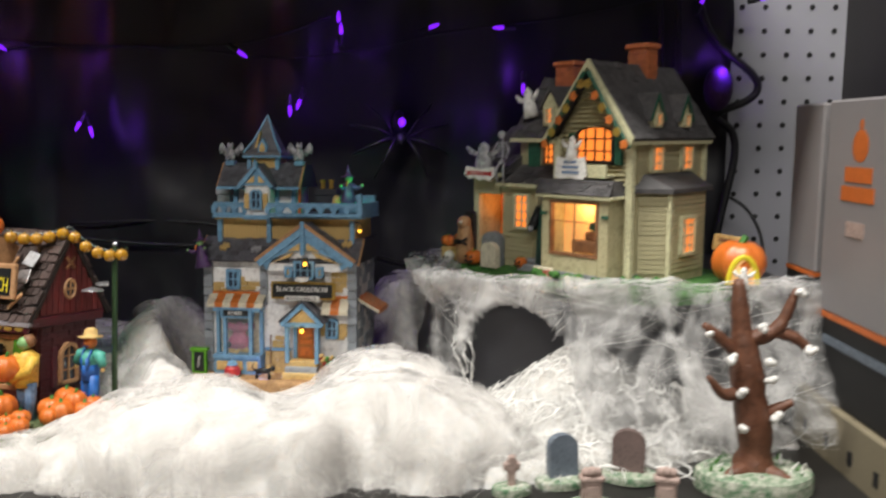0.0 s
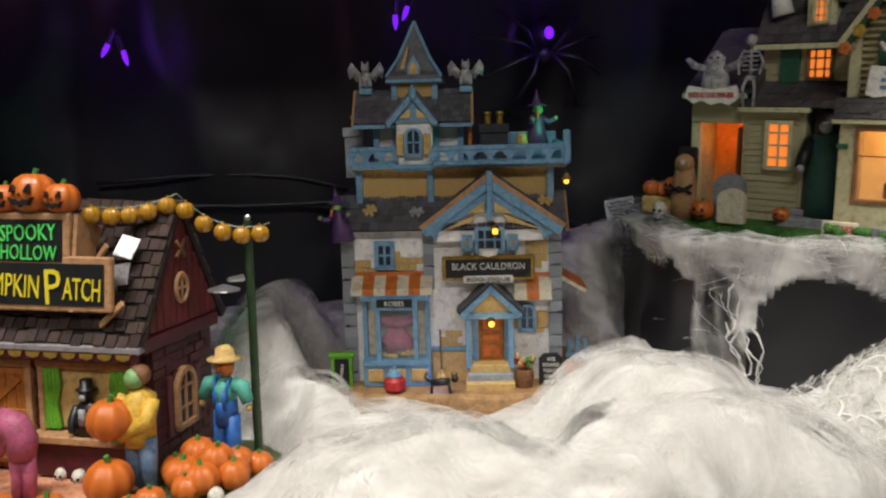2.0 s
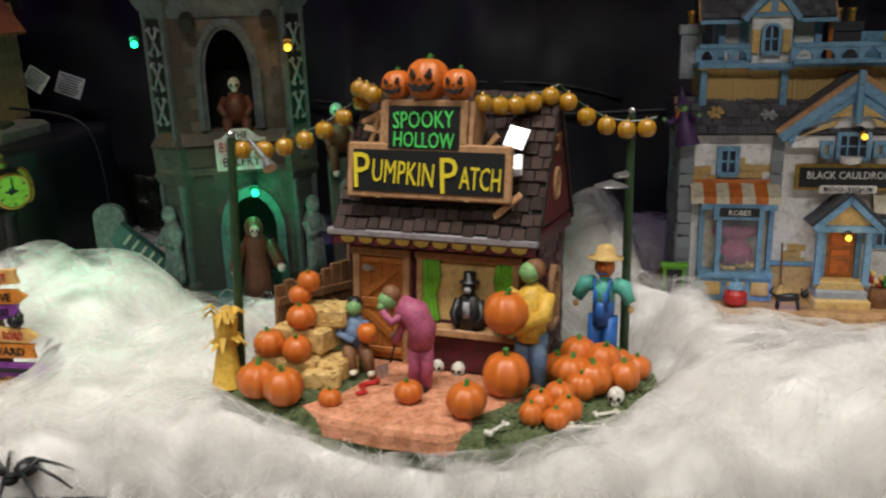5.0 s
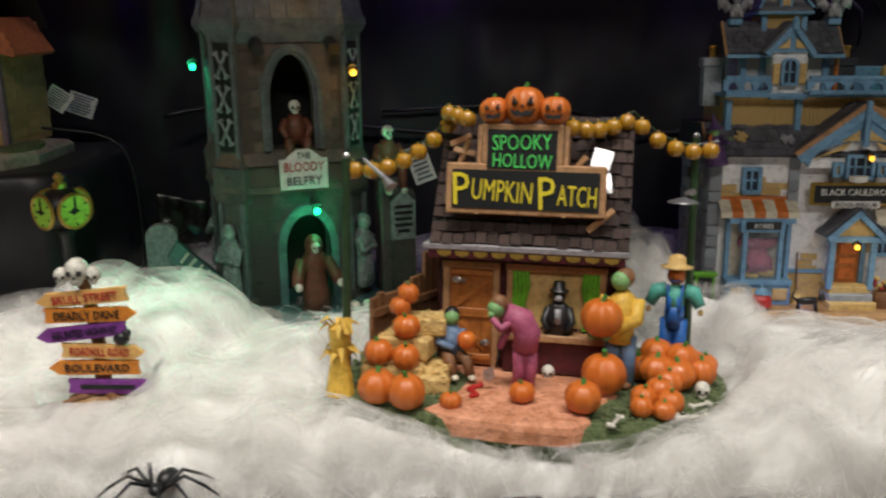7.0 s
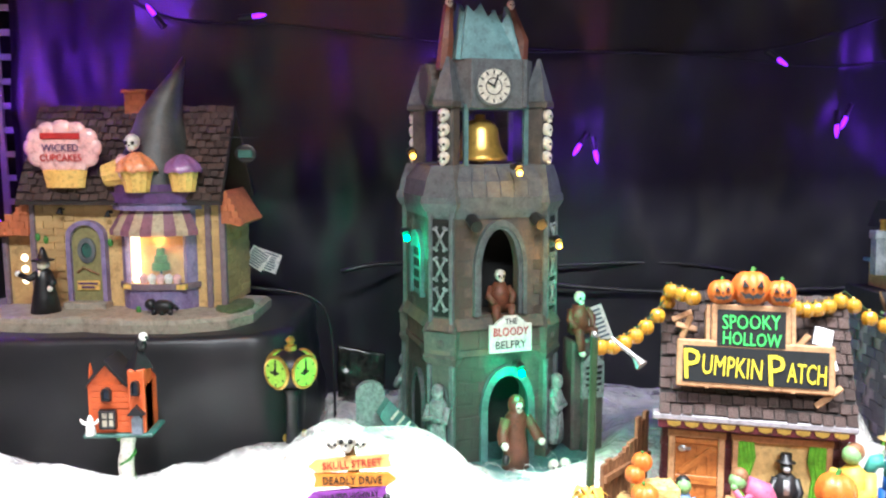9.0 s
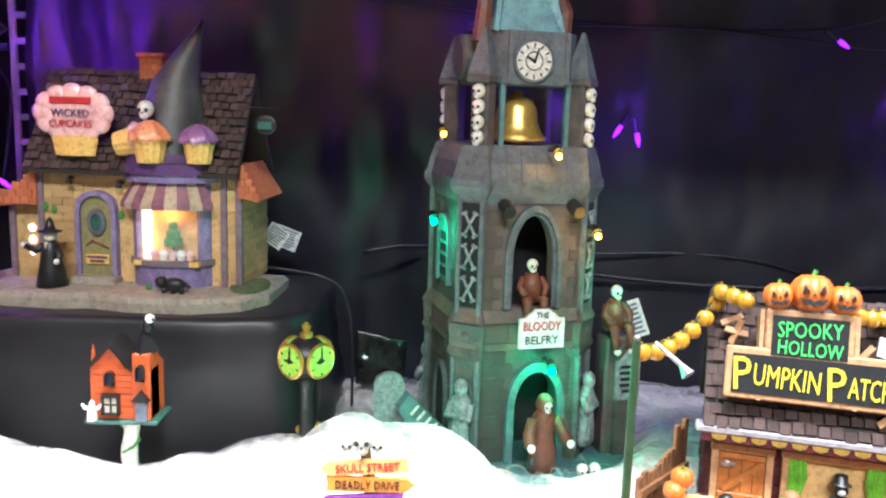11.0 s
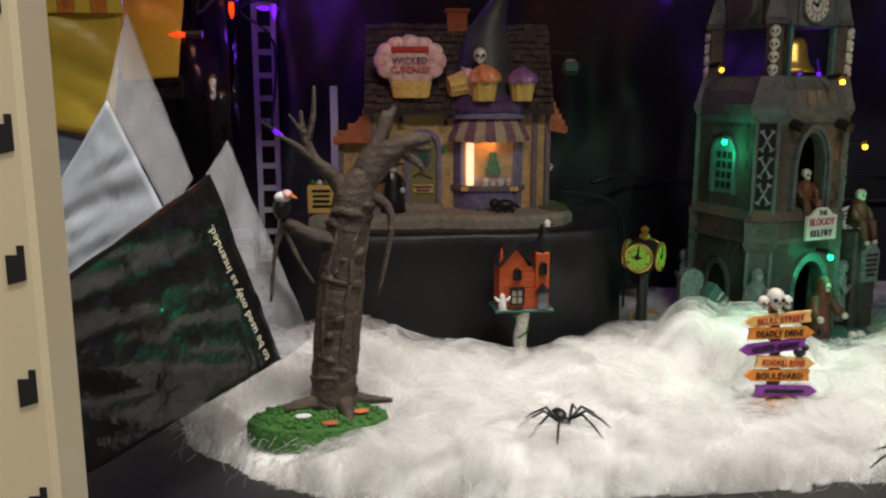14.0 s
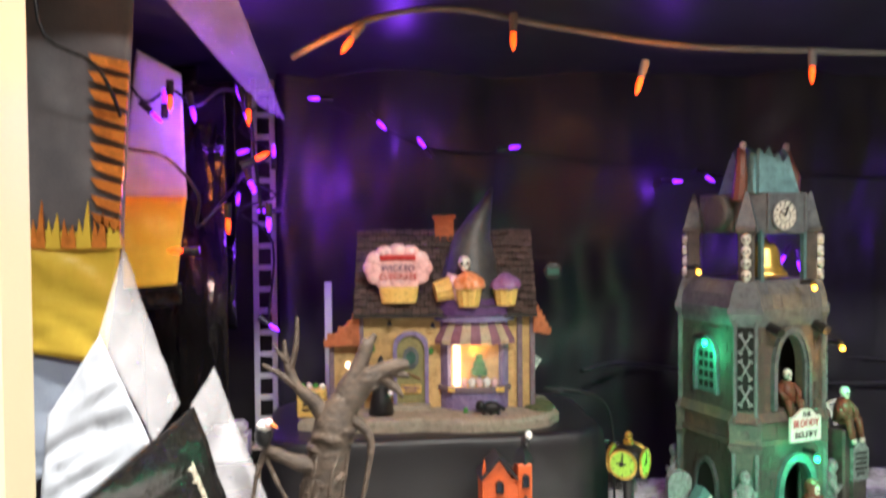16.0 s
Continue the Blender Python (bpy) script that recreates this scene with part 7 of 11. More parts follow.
courses("brick", ch, "roof_orange", (-0.0095, 0.026, zc(0.252)), (0.0163, 0, 0), (0, 0, 0.028), 3, 7, 0.0009, gap=0.1)
# arched door
DX = -0.0303
bm = B()
ad = [(DX - 0.0115, Z0 + 0.002), (DX - 0.0115, zc(0.172))] + [(DX - 0.0115 * math.cos(math.pi * i / 10), zc(0.172) + 0.0125 * math.sin(math.pi * i / 10)) for i in range(1, 10)] + [(DX + 0.0115, zc(0.172)), (DX + 0.0115, Z0 + 0.002)]
prism(bm, ad, -0.003, 0.0)
dr = part("door", bm, "olive_door", cu, "olive green arched shop door")
bm = B()
for i in range(len(ad) - 1):
    p, q = ad[i], ad[i + 1]
    f = lambda t: (DX + (t[0] - DX) * 1.28, t[1] + (0.0032 if t[1] > zc(0.1725) else 0))
    prism(bm, [p, q, f(q), f(p)], -0.0062, 0.0)
part("door_frame", bm, "mauve", dr)
bm = B()
for i in range(16):
    a, b = 2 * math.pi * i / 16, 2 * math.pi * (i + 1) / 16
    f = lambda t, k: (DX + 0.0068 * k * math.cos(t), zc(0.1655) + 0.0095 * k * math.sin(t))
    prism(bm, [f(a, 1), f(b, 1), f(b, 0.6), f(a, 0.6)], -0.0048, -0.0028)
part("oval_frame", bm, "tower_trim" if "tower_trim" in M else "mauve", dr)
part("oval_pane", ball(B(), (DX, -0.003, zc(0.1655)), 0.0052, (0.9, 0.15, 1.3)), "dark_teal", dr)
dsg = part("door_sign", box(B(), DX - 0.0085, DX + 0.0085, -0.0048, -0.003, zc(0.136), zc(0.143), 0.0004), "cake_yellow", dr)
bars("lettering", dsg, "purple", DX - 0.0075, DX + 0.0075, zc(0.137), zc(0.1425), -0.0049, 2)
part("door_wreath", tube(B(), [(DX - 0.008, -0.004, zc(0.149)), (DX - 0.003, -0.0045, zc(0.153)), (DX + 0.008, -0.004, zc(0.148))], 0.0008, 5), "brown_wood", dr)
part("door_step", box(B(), DX - 0.016, DX + 0.016, -0.013, 0.0, Z0 - 0.001, Z0 + 0.005, 0.0008), "grey_kerb", cu)
# round bay with a glowing window
BX, BR = 0.0225, 0.0305


def bow(z0, z1, r, mat, name, parent, a0=195, a1=345, depth=0.004, n=14):
    bm = B()
    for i in range(n):
        a, b = radians(a0 + (a1 - a0) * i / n), radians(a0 + (a1 - a0) * (i + 1) / n)
        f = lambda t, rr: (BX + rr * math.cos(t), 0.010 + rr * 0.86 * math.sin(t))
        prism(bm, [f(a, r), f(b, r), f(b, r - depth), f(a, r - depth)], z0, z1, "z")
    bmesh.ops.remove_doubles(bm, verts=bm.verts[:], dist=1e-5)
    return part(name, bm, mat, parent)


by = bow(Z0, zc(0.1385), BR, "mauve", "bow_window", cu, a0=180, a1=360)
bow(zc(0.1385), zc(0.1425), BR + 0.0022, "mauve_trim", "window_sill", by, 180, 360)
bow(zc(0.1405), zc(0.180), BR, "mauve", "bay_pier", by, 180, 222)
bow(zc(0.1405), zc(0.180), BR, "mauve", "bay_pier", by, 318, 360)
bow(zc(0.1775), zc(0.196), BR, "mauve", "bay_head", by, 180, 360)
bow(zc(0.196), zc(0.2015), BR + 0.005, "mauve", "cornice", by, 178, 362)
bow(zc(0.2015), zc(0.2085), BR + 0.0075, "purple", "cornice", by, 178, 362)
part("bay_top", prism(B(), [(BX + 0.036 * math.cos(radians(a)), 0.010 + 0.031 * math.sin(radians(a))) for a in range(180, 361, 15)], zc(0.2075), zc(0.2095), "z"), "slate_base", by)
part("show_floor", box(B(), 0.0, 0.046, -0.014, 0.0, zc(0.1385), zc(0.1420)), "cake_yellow", by)
part("show_backing", box(B(), -0.003, 0.049, -0.003, -0.0012, zc(0.141), zc(0.180)), "warm_room", by)
part("lit_curtain", box(B(), 0.0045, 0.0105, -0.0085, -0.0045, zc(0.1425), zc(0.1765), 0.001), "white_glow", by)
for i in range(5):
    bm = B()
    lathe(bm, [(0.0022, 0), (0.003, 0.0035), (0.0034, 0.004), (0.0028, 0.006), (0.0008, 0.0075)], 10, (0.0135 + 0.0062 * i, -0.0095, zc(0.142)))
    part("small_cake", bm, "white_paint" if i % 2 else "icing_pink", by)
tc = part("tiered_cake", lathe(B(), [(0.0065, 0), (0.0065, 0.005), (0.0048, 0.0055), (0.0048, 0.0105), (0.003, 0.011), (0.003, 0.016), (0.001, 0.017)], 12, (0.026, -0.0075, zc(0.152))), "stem_green", by)
part("cake_stand", lathe(B(), [(0.003, 0), (0.001, 0.003), (0.001, 0.009), (0.007, 0.010)], 10, (0.026, -0.0075, zc(0.142))), "dark_teal", by)
g = bow(zc(0.1425), zc(0.1775), BR - 0.0012, "clear_glass", "pane", by, 222, 318, 0.0006)
g.visible_shadow = False
for i in range(9):
    a0, a1 = 214 + (326 - 214) * i / 9, 214 + (326 - 214) * (i + 1) / 9
    bm = B()
    f = lambda t, rr: Vector((BX + rr * math.cos(radians(t)), 0.010 + rr * 0.86 * math.sin(radians(t)), 0))
    v = [bm.verts.new(p) for p in (f(a0, BR) + Vector((0, 0, zc(0.1955))), f(a1, BR) + Vector((0, 0, zc(0.1955))), f(a1, BR + 0.009) + Vector((0, 0, zc(0.1815))), f(a0, BR + 0.009) + Vector((0, 0, zc(0.1815))),
                                 f(a0, BR + 0.009) + Vector((0, 0, zc(0.178))), f(a1, BR + 0.009) + Vector((0, 0, zc(0.178))))]
    bm.faces.new(v[:4]), bm.faces.new((v[3], v[2], v[5], v[4]))
    ob = part("awning_stripe", bm, "awning_plum" if i % 2 == 0 else "awning_sand", by)
    s = ob.modifiers.new("thickness", "SOLIDIFY")
    s.thickness = 0.001
# the witch hat
hat = part("witch_hat", B() and lathe(B(), [(0.030, 0), (0.0295, 0.003), (0.0262, 0.018), (0.0215, 0.036), (0.0158, 0.056), (0.0098, 0.074), (0.0045, 0.088), (0.0010, 0.0985)], 22, (0.018, 0.010, zc(0.2085))), "hat_green", cu, "tall dark bent witch hat", smooth=True)
for v in hat.data.vertices:
    k = max(0.0, (v.co.z - zc(0.225)) / 0.08)
    v.co.x += 0.020 * k * k + 0.0015 * math.sin(9 * k)
    v.co.y += 0.010 * k
bm = B()
skull(bm, (0.014, -0.0185, zc(0.2445)), 0.0058)
part("hat_skull", bm, ["bone", "black_paint"], hat, smooth=True)
part("hat_band", lathe(B(), [(0.0308, 0), (0.0302, 0.006), (0.0295, 0.006), (0.0295, 0.0)], 22, (0.018, 0.010, zc(0.2085))), "purple", hat)


# big cakes on the bay
def cupcake(parent, x, y, z, r, icing, m=None, name="cupcake"):
    bm = B()
    n = 24
    rings = []
    for k, zz in ((0.74, 0.0), (0.86, 0.7 * r), (1.0, 1.35 * r)):
        rings.append([bm.verts.new((r * k * (1 - 0.07 * (i % 2)) * math.cos(2 * math.pi * i / n), r * k * (1 - 0.07 * (i % 2)) * math.sin(2 * math.pi * i / n), zz)) for i in range(n)])
    for r0, r1 in zip(rings, rings[1:]):
        for i in range(n):
            bm.faces.new((r0[i], r0[(i + 1) % n], r1[(i + 1) % n], r1[i]))
    bm.faces.new(rings[0][::-1]), bm.faces.new(rings[-1])
    mm = pose(x, y, z) if m is None else m
    ob = part(name, bm, "cake_yellow", parent)
    ob.matrix_basis = mm
    bm = B()
    rings = []
    for q in range(9):
        f = q / 8
        rad, zz = r * (1.16 * math.cos(1.45 * f) ** 0.75), r * (1.28 + 1.15 * f)
        rings.append([bm.verts.new((rad * (1 + 0.10 * math.sin(7 * t + 3.0 * f)) * math.cos(t), rad * (1 + 0.10 * math.sin(7 * t + 3.0 * f)) * math.sin(t), zz + 0.10 * r * math.sin(7 * t + 1.5) * (1 - f))) for t in (2 * math.pi * j / 28 for j in range(28))])
    for r0, r1 in zip(rings, rings[1:]):
        for j in range(28):
            bm.faces.new((r0[j], r0[(j + 1) % 28], r1[(j + 1) % 28], r1[j]))
    bm.faces.new(rings[0][::-1]), bm.faces.new(rings[-1])
    part("icing", bm, icing, ob, smooth=True)
    return ob


cupcake(cu, 0.0170, -0.020, zc(0.2095), 0.0115, "icing_orange")
cupcake(cu, 0.0475, -0.013, zc(0.2095), 0.0108, "icing_purple")
cupcake(cu, 0.0, 0, 0, 0.0105, "icing_pink", pose(-0.010, -0.013, zc(0.2205), 0, 78, 10))
# pink cloud signboard standing in a cake case
sb = part("cake_sign", lathe(B(), [(0.014, 0), (0.0165, 0.012), (0.0150, 0.013)], 16, (-0.0395, -0.011, zc(0.212)), squash=0.35), "cake_yellow", cu, "pink icing signboard shaped like a cupcake")
bm = B()
for i in range(12):
    a = 2 * math.pi * i / 12
    ball(bm, (-0.0400 + 0.0205 * math.cos(a), -0.011, zc(0.2405) + 0.0125 * math.sin(a)), 0.0085, (1, 0.42, 0.9), 10, 7)
ball(bm, (-0.0400, -0.011, zc(0.2405)), 0.021, (1, 0.17, 0.75))
part("icing_cloud", bm, "icing_pink", sb, smooth=True)
part("lettering", box(B(), -0.0545, -0.0255, -0.0152, -0.0142, zc(0.2465), zc(0.2510), 0.0006), "red_paint", sb)
words("lettering", "WICKED", 0.0265, upright(-0.0400, -0.0150, zc(0.2405)), "purple", sb, height=0.0052)
words("lettering", "CUPCAKES", 0.0300, upright(-0.0400, -0.0150, zc(0.2335)), "red_paint", sb, height=0.0050)
# hanging sign, lamps, leaves
hs = part("sign_bracket", tube(B(), [(0.070, 0.004, zc(0.2475)), (0.098, 0.002, zc(0.2475))], 0.0005, 5), "black_paint", cu)
part("hanging_sign", ball(B(), (0.0885, 0.002, zc(0.236)), 0.0080, (1, 0.14, 0.85), 16, 8), "black_paint", hs)
part("sign_panel", box(B(), 0.0835, 0.0935, -0.0006, 0.0002, zc(0.233), zc(0.2385), 0.0003), "dark_teal", hs)
for x, z in ((-0.0475, 0.1955), (-0.012, 0.1935)):
    lt = part("wall_lamp", tube(B(), [(x, 0, zc(z)), (x, -0.006, zc(z + 0.001)), (x, -0.0072, zc(z - 0.003))], [0.0012, 0.001, 0.0026], 8), "black_paint", cu)
for x, z in ((-0.068, 0.175), (-0.062, 0.173), (-0.0135, 0.171), (0.014, 0.125)):
    part("leaf_tuft", ball(B(), (x, -0.0015 if z > 0.13 else -0.022, zc(z)), 0.0026, (0.8, 0.5, 1.2), 8, 5), "stem_green", cu)


def black_witch(bm):
    lathe(bm, [(0.0105, 0), (0.0085, 0.012), (0.006, 0.024), (0.0052, 0.030), (0.003, 0.032)], 14)
    ball(bm, (0, -0.001, 0.0345), 0.0036, mi=1)
    ball(bm, (0, 0.001, 0.0345), 0.0042, mi=2)
    tube(bm, [(0, -0.004, 0.031), (0, -0.005, 0.026)], [0.0018, 0.0006], 6, 1)
    lathe(bm, [(0.0080, 0.0375), (0.0078, 0.0383), (0.0038, 0.0393), (0.0024, 0.044), (0.0008, 0.0475)], 14)
    tube(bm, [(-0.004, 0, 0.028), (-0.010, -0.003, 0.0245), (-0.0165, -0.004, 0.0275)], [0.003, 0.0026, 0.002], 8)
    tube(bm, [(0.004, 0, 0.028), (0.0085, -0.002, 0.022), (0.0085, -0.005, 0.019)], [0.003, 0.0026, 0.002], 8)
    ball(bm, (-0.018, -0.004, 0.0282), 0.0022, u=7, v=5, mi=3)
    ball(bm, (0.0086, -0.006, 0.0185), 0.0022, u=7, v=5, mi=3)


figure("witch_figure", cu, ["black_paint", "cream", "silver_stone", "white_paint"], black_witch, pose(-0.054, -0.022, Z0, 0, 0, -8))
figure("bear_statue", cu, ["black_paint"], lambda bm: (ball(bm, (0, 0, 0.006), 0.006, (1.4, 0.8, 0.8)), ball(bm, (-0.0085, -0.001, 0.0075), 0.0042), tube(bm, [(0.007, 0, 0.007), (0.011, 0, 0.004)], 0.0015, 6),
       [tube(bm, [(s, -0.002, 0.004), (s, -0.002, 0)], 0.0016, 6) for s in (-0.006, 0.0, 0.006)]), pose(0.034, -0.027, Z0))
tb = part("stall_table", box(B(), -0.1205, -0.0985, -0.030, -0.012, Z0, Z0 + 0.022, 0.001), "cake_yellow", cu, "cream stall table with cakes")
bars("lettering", tb, "black_paint", -0.1185, -0.1005, Z0 + 0.004, Z0 + 0.020, -0.0301, 4)
for i in range(4):
    part("small_cake", ball(B(), (-0.117 + 0.0052 * i, -0.021, Z0 + 0.0235), 0.0024, u=8, v=5), "white_paint" if i % 2 else "stem_green", tb)

# ---------------------------------------------------------------- the cream house with lit windows
paint("cream_board", (0.47, 0.43, 0.26), rough=0.6, second=(0.34, 0.30, 0.165), scale=110, fine=800, amount=0.5, bump=0.4)
paint("cream_trim", (0.58, 0.56, 0.36), rough=0.6, second=(0.45, 0.43, 0.25), scale=130, amount=0.4)
paint("house_slate", (0.060, 0.058, 0.062), rough=0.6, second=(0.12, 0.11, 0.11), scale=160, fine=900, amount=0.6, bump=0.6, random_value=0.3)
paint("foundation", (0.30, 0.32, 0.34), rough=0.75, second=(0.16, 0.17, 0.19), scale=140, bump=0.6, random_value=0.2)
paint("room_glow", (0.85, 0.60, 0.28), rough=0.6, emit=0.45, emit_colour=(1.0, 0.40, 0.10), bump=0)
paint("porch_glow", (0.80, 0.28, 0.05), rough=0.6, second=(0.5, 0.14, 0.02), scale=60, emit=0.10, emit_colour=(1.0, 0.22, 0.02))
paint("shutter_green", (0.02, 0.10, 0.06), rough=0.5, second=(0.01, 0.05, 0.03))
wh = thing("haunted_house", "cream weatherboard haunted house with orange lit windows", "model house", pose(0.111, 0.652, 0.110, 0, 0, -45))


def zw(z):
    return z - 0.110


bm = B()
slab(bm, [(-0.165, 0.01), (-0.14, -0.012), (-0.09, -0.006), (-0.05, -0.014), (0.0, -0.026), (0.05, -0.022), (0.080, 0.0), (0.105, 0.05), (0.112, 0.085), (0.085, 0.115), (0.03, 0.13), (-0.06, 0.125), (-0.14, 0.10), (-0.17, 0.06)], -0.006, 0.004)
part("base", bm, "bright_moss", wh)
part("wall", box(B(), -0.028, 0.040, 0.004, 0.112, 0.004, zw(0.2265)), "cream_board", wh)
GX = 0.0064
part("gable", prism(B(), [(-0.028, zw(0.2255)), (0.040, zw(0.2255)), (GX, zw(0.279))], 0.004, 0.112), "cream_board", wh)
# weatherboards
for i in range(24):
    z = 0.190 + 0.0037 * i
    half = 0.034 if z < 0.225 else 0.034 * (0.279 - z) / 0.053
    if half > 0.003:
        part("board", prism(B(), [(-0.0010, zw(z)), (0.0042, zw(z + 0.0035)), (0.0042, zw(z))], GX - 0.0004 - half, GX - 0.0004 + half, "x"), "cream_board", wh).matrix_basis = Matrix.Translation((0, 0.002, 0))
courses("board", wh, "cream_board", (0.040, 0.004, zw(0.118)), (0, 0.108, 0), (0, 0, 0.106), 1, 26, 0.0012, bond=0, gap=0.12)
for x, y in ((-0.028, 0.002), (0.040, 0.002), (0.040, 0.112)):
    part("corner_board", box(B(), x - 0.003, x + 0.003, y - 0.002, y + 0.003, 0.004, zw(0.2265), 0.0005), "cream_trim", wh)
# main roof
for s in (-1, 1):
    xe = GX + s * 0.0405
    a, b = (xe, zw(0.2245)), (GX, zw(0.2835))
    bm = B()
    prism(bm, [a, b, (b[0], b[1] - 0.003), (a[0] - s * 0.001, a[1] - 0.0025)], -0.006, 0.118)
    part("roof", bm, "slate_base", wh)
    if s > 0:
        courses("slate", wh, "house_slate", (xe, -0.006, a[1]), (0, 0.124, 0), (-s * 0.0405, 0, 0.059), 22, 12, 0.0012, lap=0.12, tilt=0.5)
    else:
        courses("slate", wh, "house_slate", (xe, 0.118, a[1]), (0, -0.124, 0), (-s * 0.0405, 0, 0.059), 22, 12, 0.0012, lap=0.12, tilt=0.5)
    part("bargeboard", prism(B(), [(xe, a[1] - 0.004), (GX, b[1] - 0.004), (GX, b[1] + 0.002), (xe + s * 0.001, a[1] + 0.001)], -0.009, -0.0062), "cream_trim", wh)
    gl = part("garland", tube(B(), [(xe - s * 0.001, -0.010, a[1] - 0.006), (GX + s * 0.018, -0.011, zw(0.2505)), (GX + s * 0.002, -0.010, zw(0.2755))], 0.0017, 7), "shutter_green", wh)
    for i in range(6):
        k = (i + 0.4) / 6
        p = Vector((xe, 0, a[1] - 0.007)).lerp(Vector((GX, 0, zw(0.272))), k)
        bm = B()
        for j in range(5):
            t = 6.28 * j / 5
            ball(bm, (p.x - s * 0.001 + 0.002 * math.cos(t), -0.0128, p.z + 0.002 * math.sin(t)), 0.0019, (1, 0.4, 1), 6, 4)
        part("garland_flower", bm, "gold" if i % 2 else "orange", gl)
part("fascia", box(B(), 0.040, 0.0465, -0.005, 0.116, zw(0.2205), zw(0.2245), 0.0005), "cream_trim", wh)
part("fascia", box(B(), -0.034, -0.028, -0.005, 0.03, zw(0.2205), zw(0.2245), 0.0005), "cream_trim", wh)
# arched upper window with a balcony and a ghost banner
uw = window(wh, -0.0085, 0.0265, zw(0.2065), zw(0.2345), 0.0015, frame="brown_dark", pane="window_glow", nx=4, nz=3, w=0.002, arch=0.006)
for sx in (-0.0155, 0.0270):
    part("shutter", box(B(), sx, sx + 0.0065, -0.001, 0.0025, zw(0.2055), zw(0.2295), 0.0005), "shutter_green", wh)
part("balcony", box(box(B(), -0.017, 0.0275, -0.012, 0.001, zw(0.1955), zw(0.198), 0.0005), -0.017, 0.0275, -0.012, -0.010, zw(0.1975), zw(0.2055), 0.0005), "cream_trim", wh)


def ghost(bm):
    lathe(bm, [(0.0050, 0), (0.0042, 0.008), (0.0028, 0.013), (0.0030, 0.016), (0.0006, 0.0195)], 12)
    for s in (-1, 1):
        tube(bm, [(s * 0.003, 0, 0.011), (s * 0.0065, -0.001, 0.0125), (s * 0.009, -0.001, 0.016)], [0.002, 0.0017, 0.001], 6)
        ball(bm, (s * 0.0011, -0.0028, 0.0162), 0.0006, u=5, v=4, mi=1)


figure("ghost_figure", wh, ["white_paint", "black_paint"], ghost, pose(-0.003, -0.013, zw(0.208)))
bn = part("banner", prism(B(), [(-0.0175, zw(0.196)), (-0.013, zw(0.194)), (-0.002, zw(0.1955)), (0.009, zw(0.194)), (0.0125, zw(0.197)), (0.0105, zw(0.2115)), (-0.002, zw(0.210)), (-0.0155, zw(0.2115))], -0.0160, -0.0140), "white_paint", wh, "white cloth banner with blurred writing")
bars("lettering", bn, "denim", -0.0110, 0.0065, zw(0.1975), zw(0.2095), -0.0161, 3)
# lower bay with the large lit window
by = part("bay", box(box(B(), -0.029, -0.0205, -0.016, 0.004, 0.010, zw(0.182)), 0.0250, 0.0335, -0.016, 0.004, 0.010, zw(0.182)), "cream_board", wh, "square bay with a large lit window")
part("bay_head", box(B(), -0.0205, 0.0250, -0.016, 0.004, zw(0.1775), zw(0.182)), "cream_board", by)
part("bay_sill", box(B(), -0.0205, 0.0250, -0.0165, 0.004, 0.010, zw(0.1345)), "cream_board", by)
part("window_frame", box(box(box(box(B(), -0.0205, -0.0185, -0.0175, -0.013, zw(0.1345), zw(0.1775)), 0.0230, 0.0250, -0.0175, -0.013, zw(0.1345), zw(0.1775)), -0.0185, 0.0230, -0.0175, -0.013, zw(0.1755), zw(0.1775)), -0.0185, 0.0230, -0.0175, -0.013, zw(0.1345), zw(0.1365)), "brown_wood", by)
part("room_backing", box(B(), -0.0205, 0.0250, 0.0025, 0.0035, zw(0.1345), zw(0.1775)), "room_glow", by)
part("glazing_bar", box(box(B(), 0.0018, 0.0026, -0.0158, -0.0148, zw(0.1365), zw(0.1755)), -0.0185, 0.0230, -0.0158, -0.0148, zw(0.161), zw(0.1617)), "brown_wood", by)
part("room_table", box(box(B(), -0.006, 0.020, -0.008, 0.0, zw(0.1365), zw(0.146), 0.001), 0.004, 0.020, -0.004, 0.0, zw(0.146), zw(0.153), 0.001), "brown_wood", by)
bm = B()
for i in range(14):
    a = rnd(-0.3, 3.4)
    tube(bm, [(0.014, -0.003, zw(0.153)), (0.014 + 0.006 * math.cos(a), -0.003, zw(0.156) + 0.005 * math.sin(a))], [0.0007, 0.0016], 5)
part("house_plant", bm, "shutter_green", by)
bm = B()
prism(bm, [(-0.0325, zw(0.182)), (0.0370, zw(0.182)), (0.0335, zw(0.193)), (-0.029, zw(0.193))], -0.0165, 0.004)
part("bay_roof", bm, "house_slate", wh)
courses("slate", wh, "house_slate", (-0.0325, -0.0195, zw(0.182)), (0.0695, 0, 0), (0, 0.0055, 0.011), 14, 4, 0.0011, lap=0.15, tilt=0.5)
part("bay_eave", box(B(), -0.0330, 0.0375, -0.0200, 0.0, zw(0.1795), zw(0.1822), 0.0005), "cream_trim", wh)
for x in (-0.027, 0.031):
    part("bracket_leaf", box(B(), x - 0.003, x + 0.003, -0.0175, -0.016, zw(0.1655), zw(0.1680)), "shutter_green", wh)
courses("foundation_stone", wh, "foundation", (-0.030, -0.0165, 0.002), (0.066, 0, 0), (0, 0, 0.0095), 9, 2, 0.0016)
courses("foundation_stone", wh, "foundation", (0.0405, 0.0, 0.002), (0, 0.112, 0), (0, 0, 0.0095), 14, 2, 0.0016)
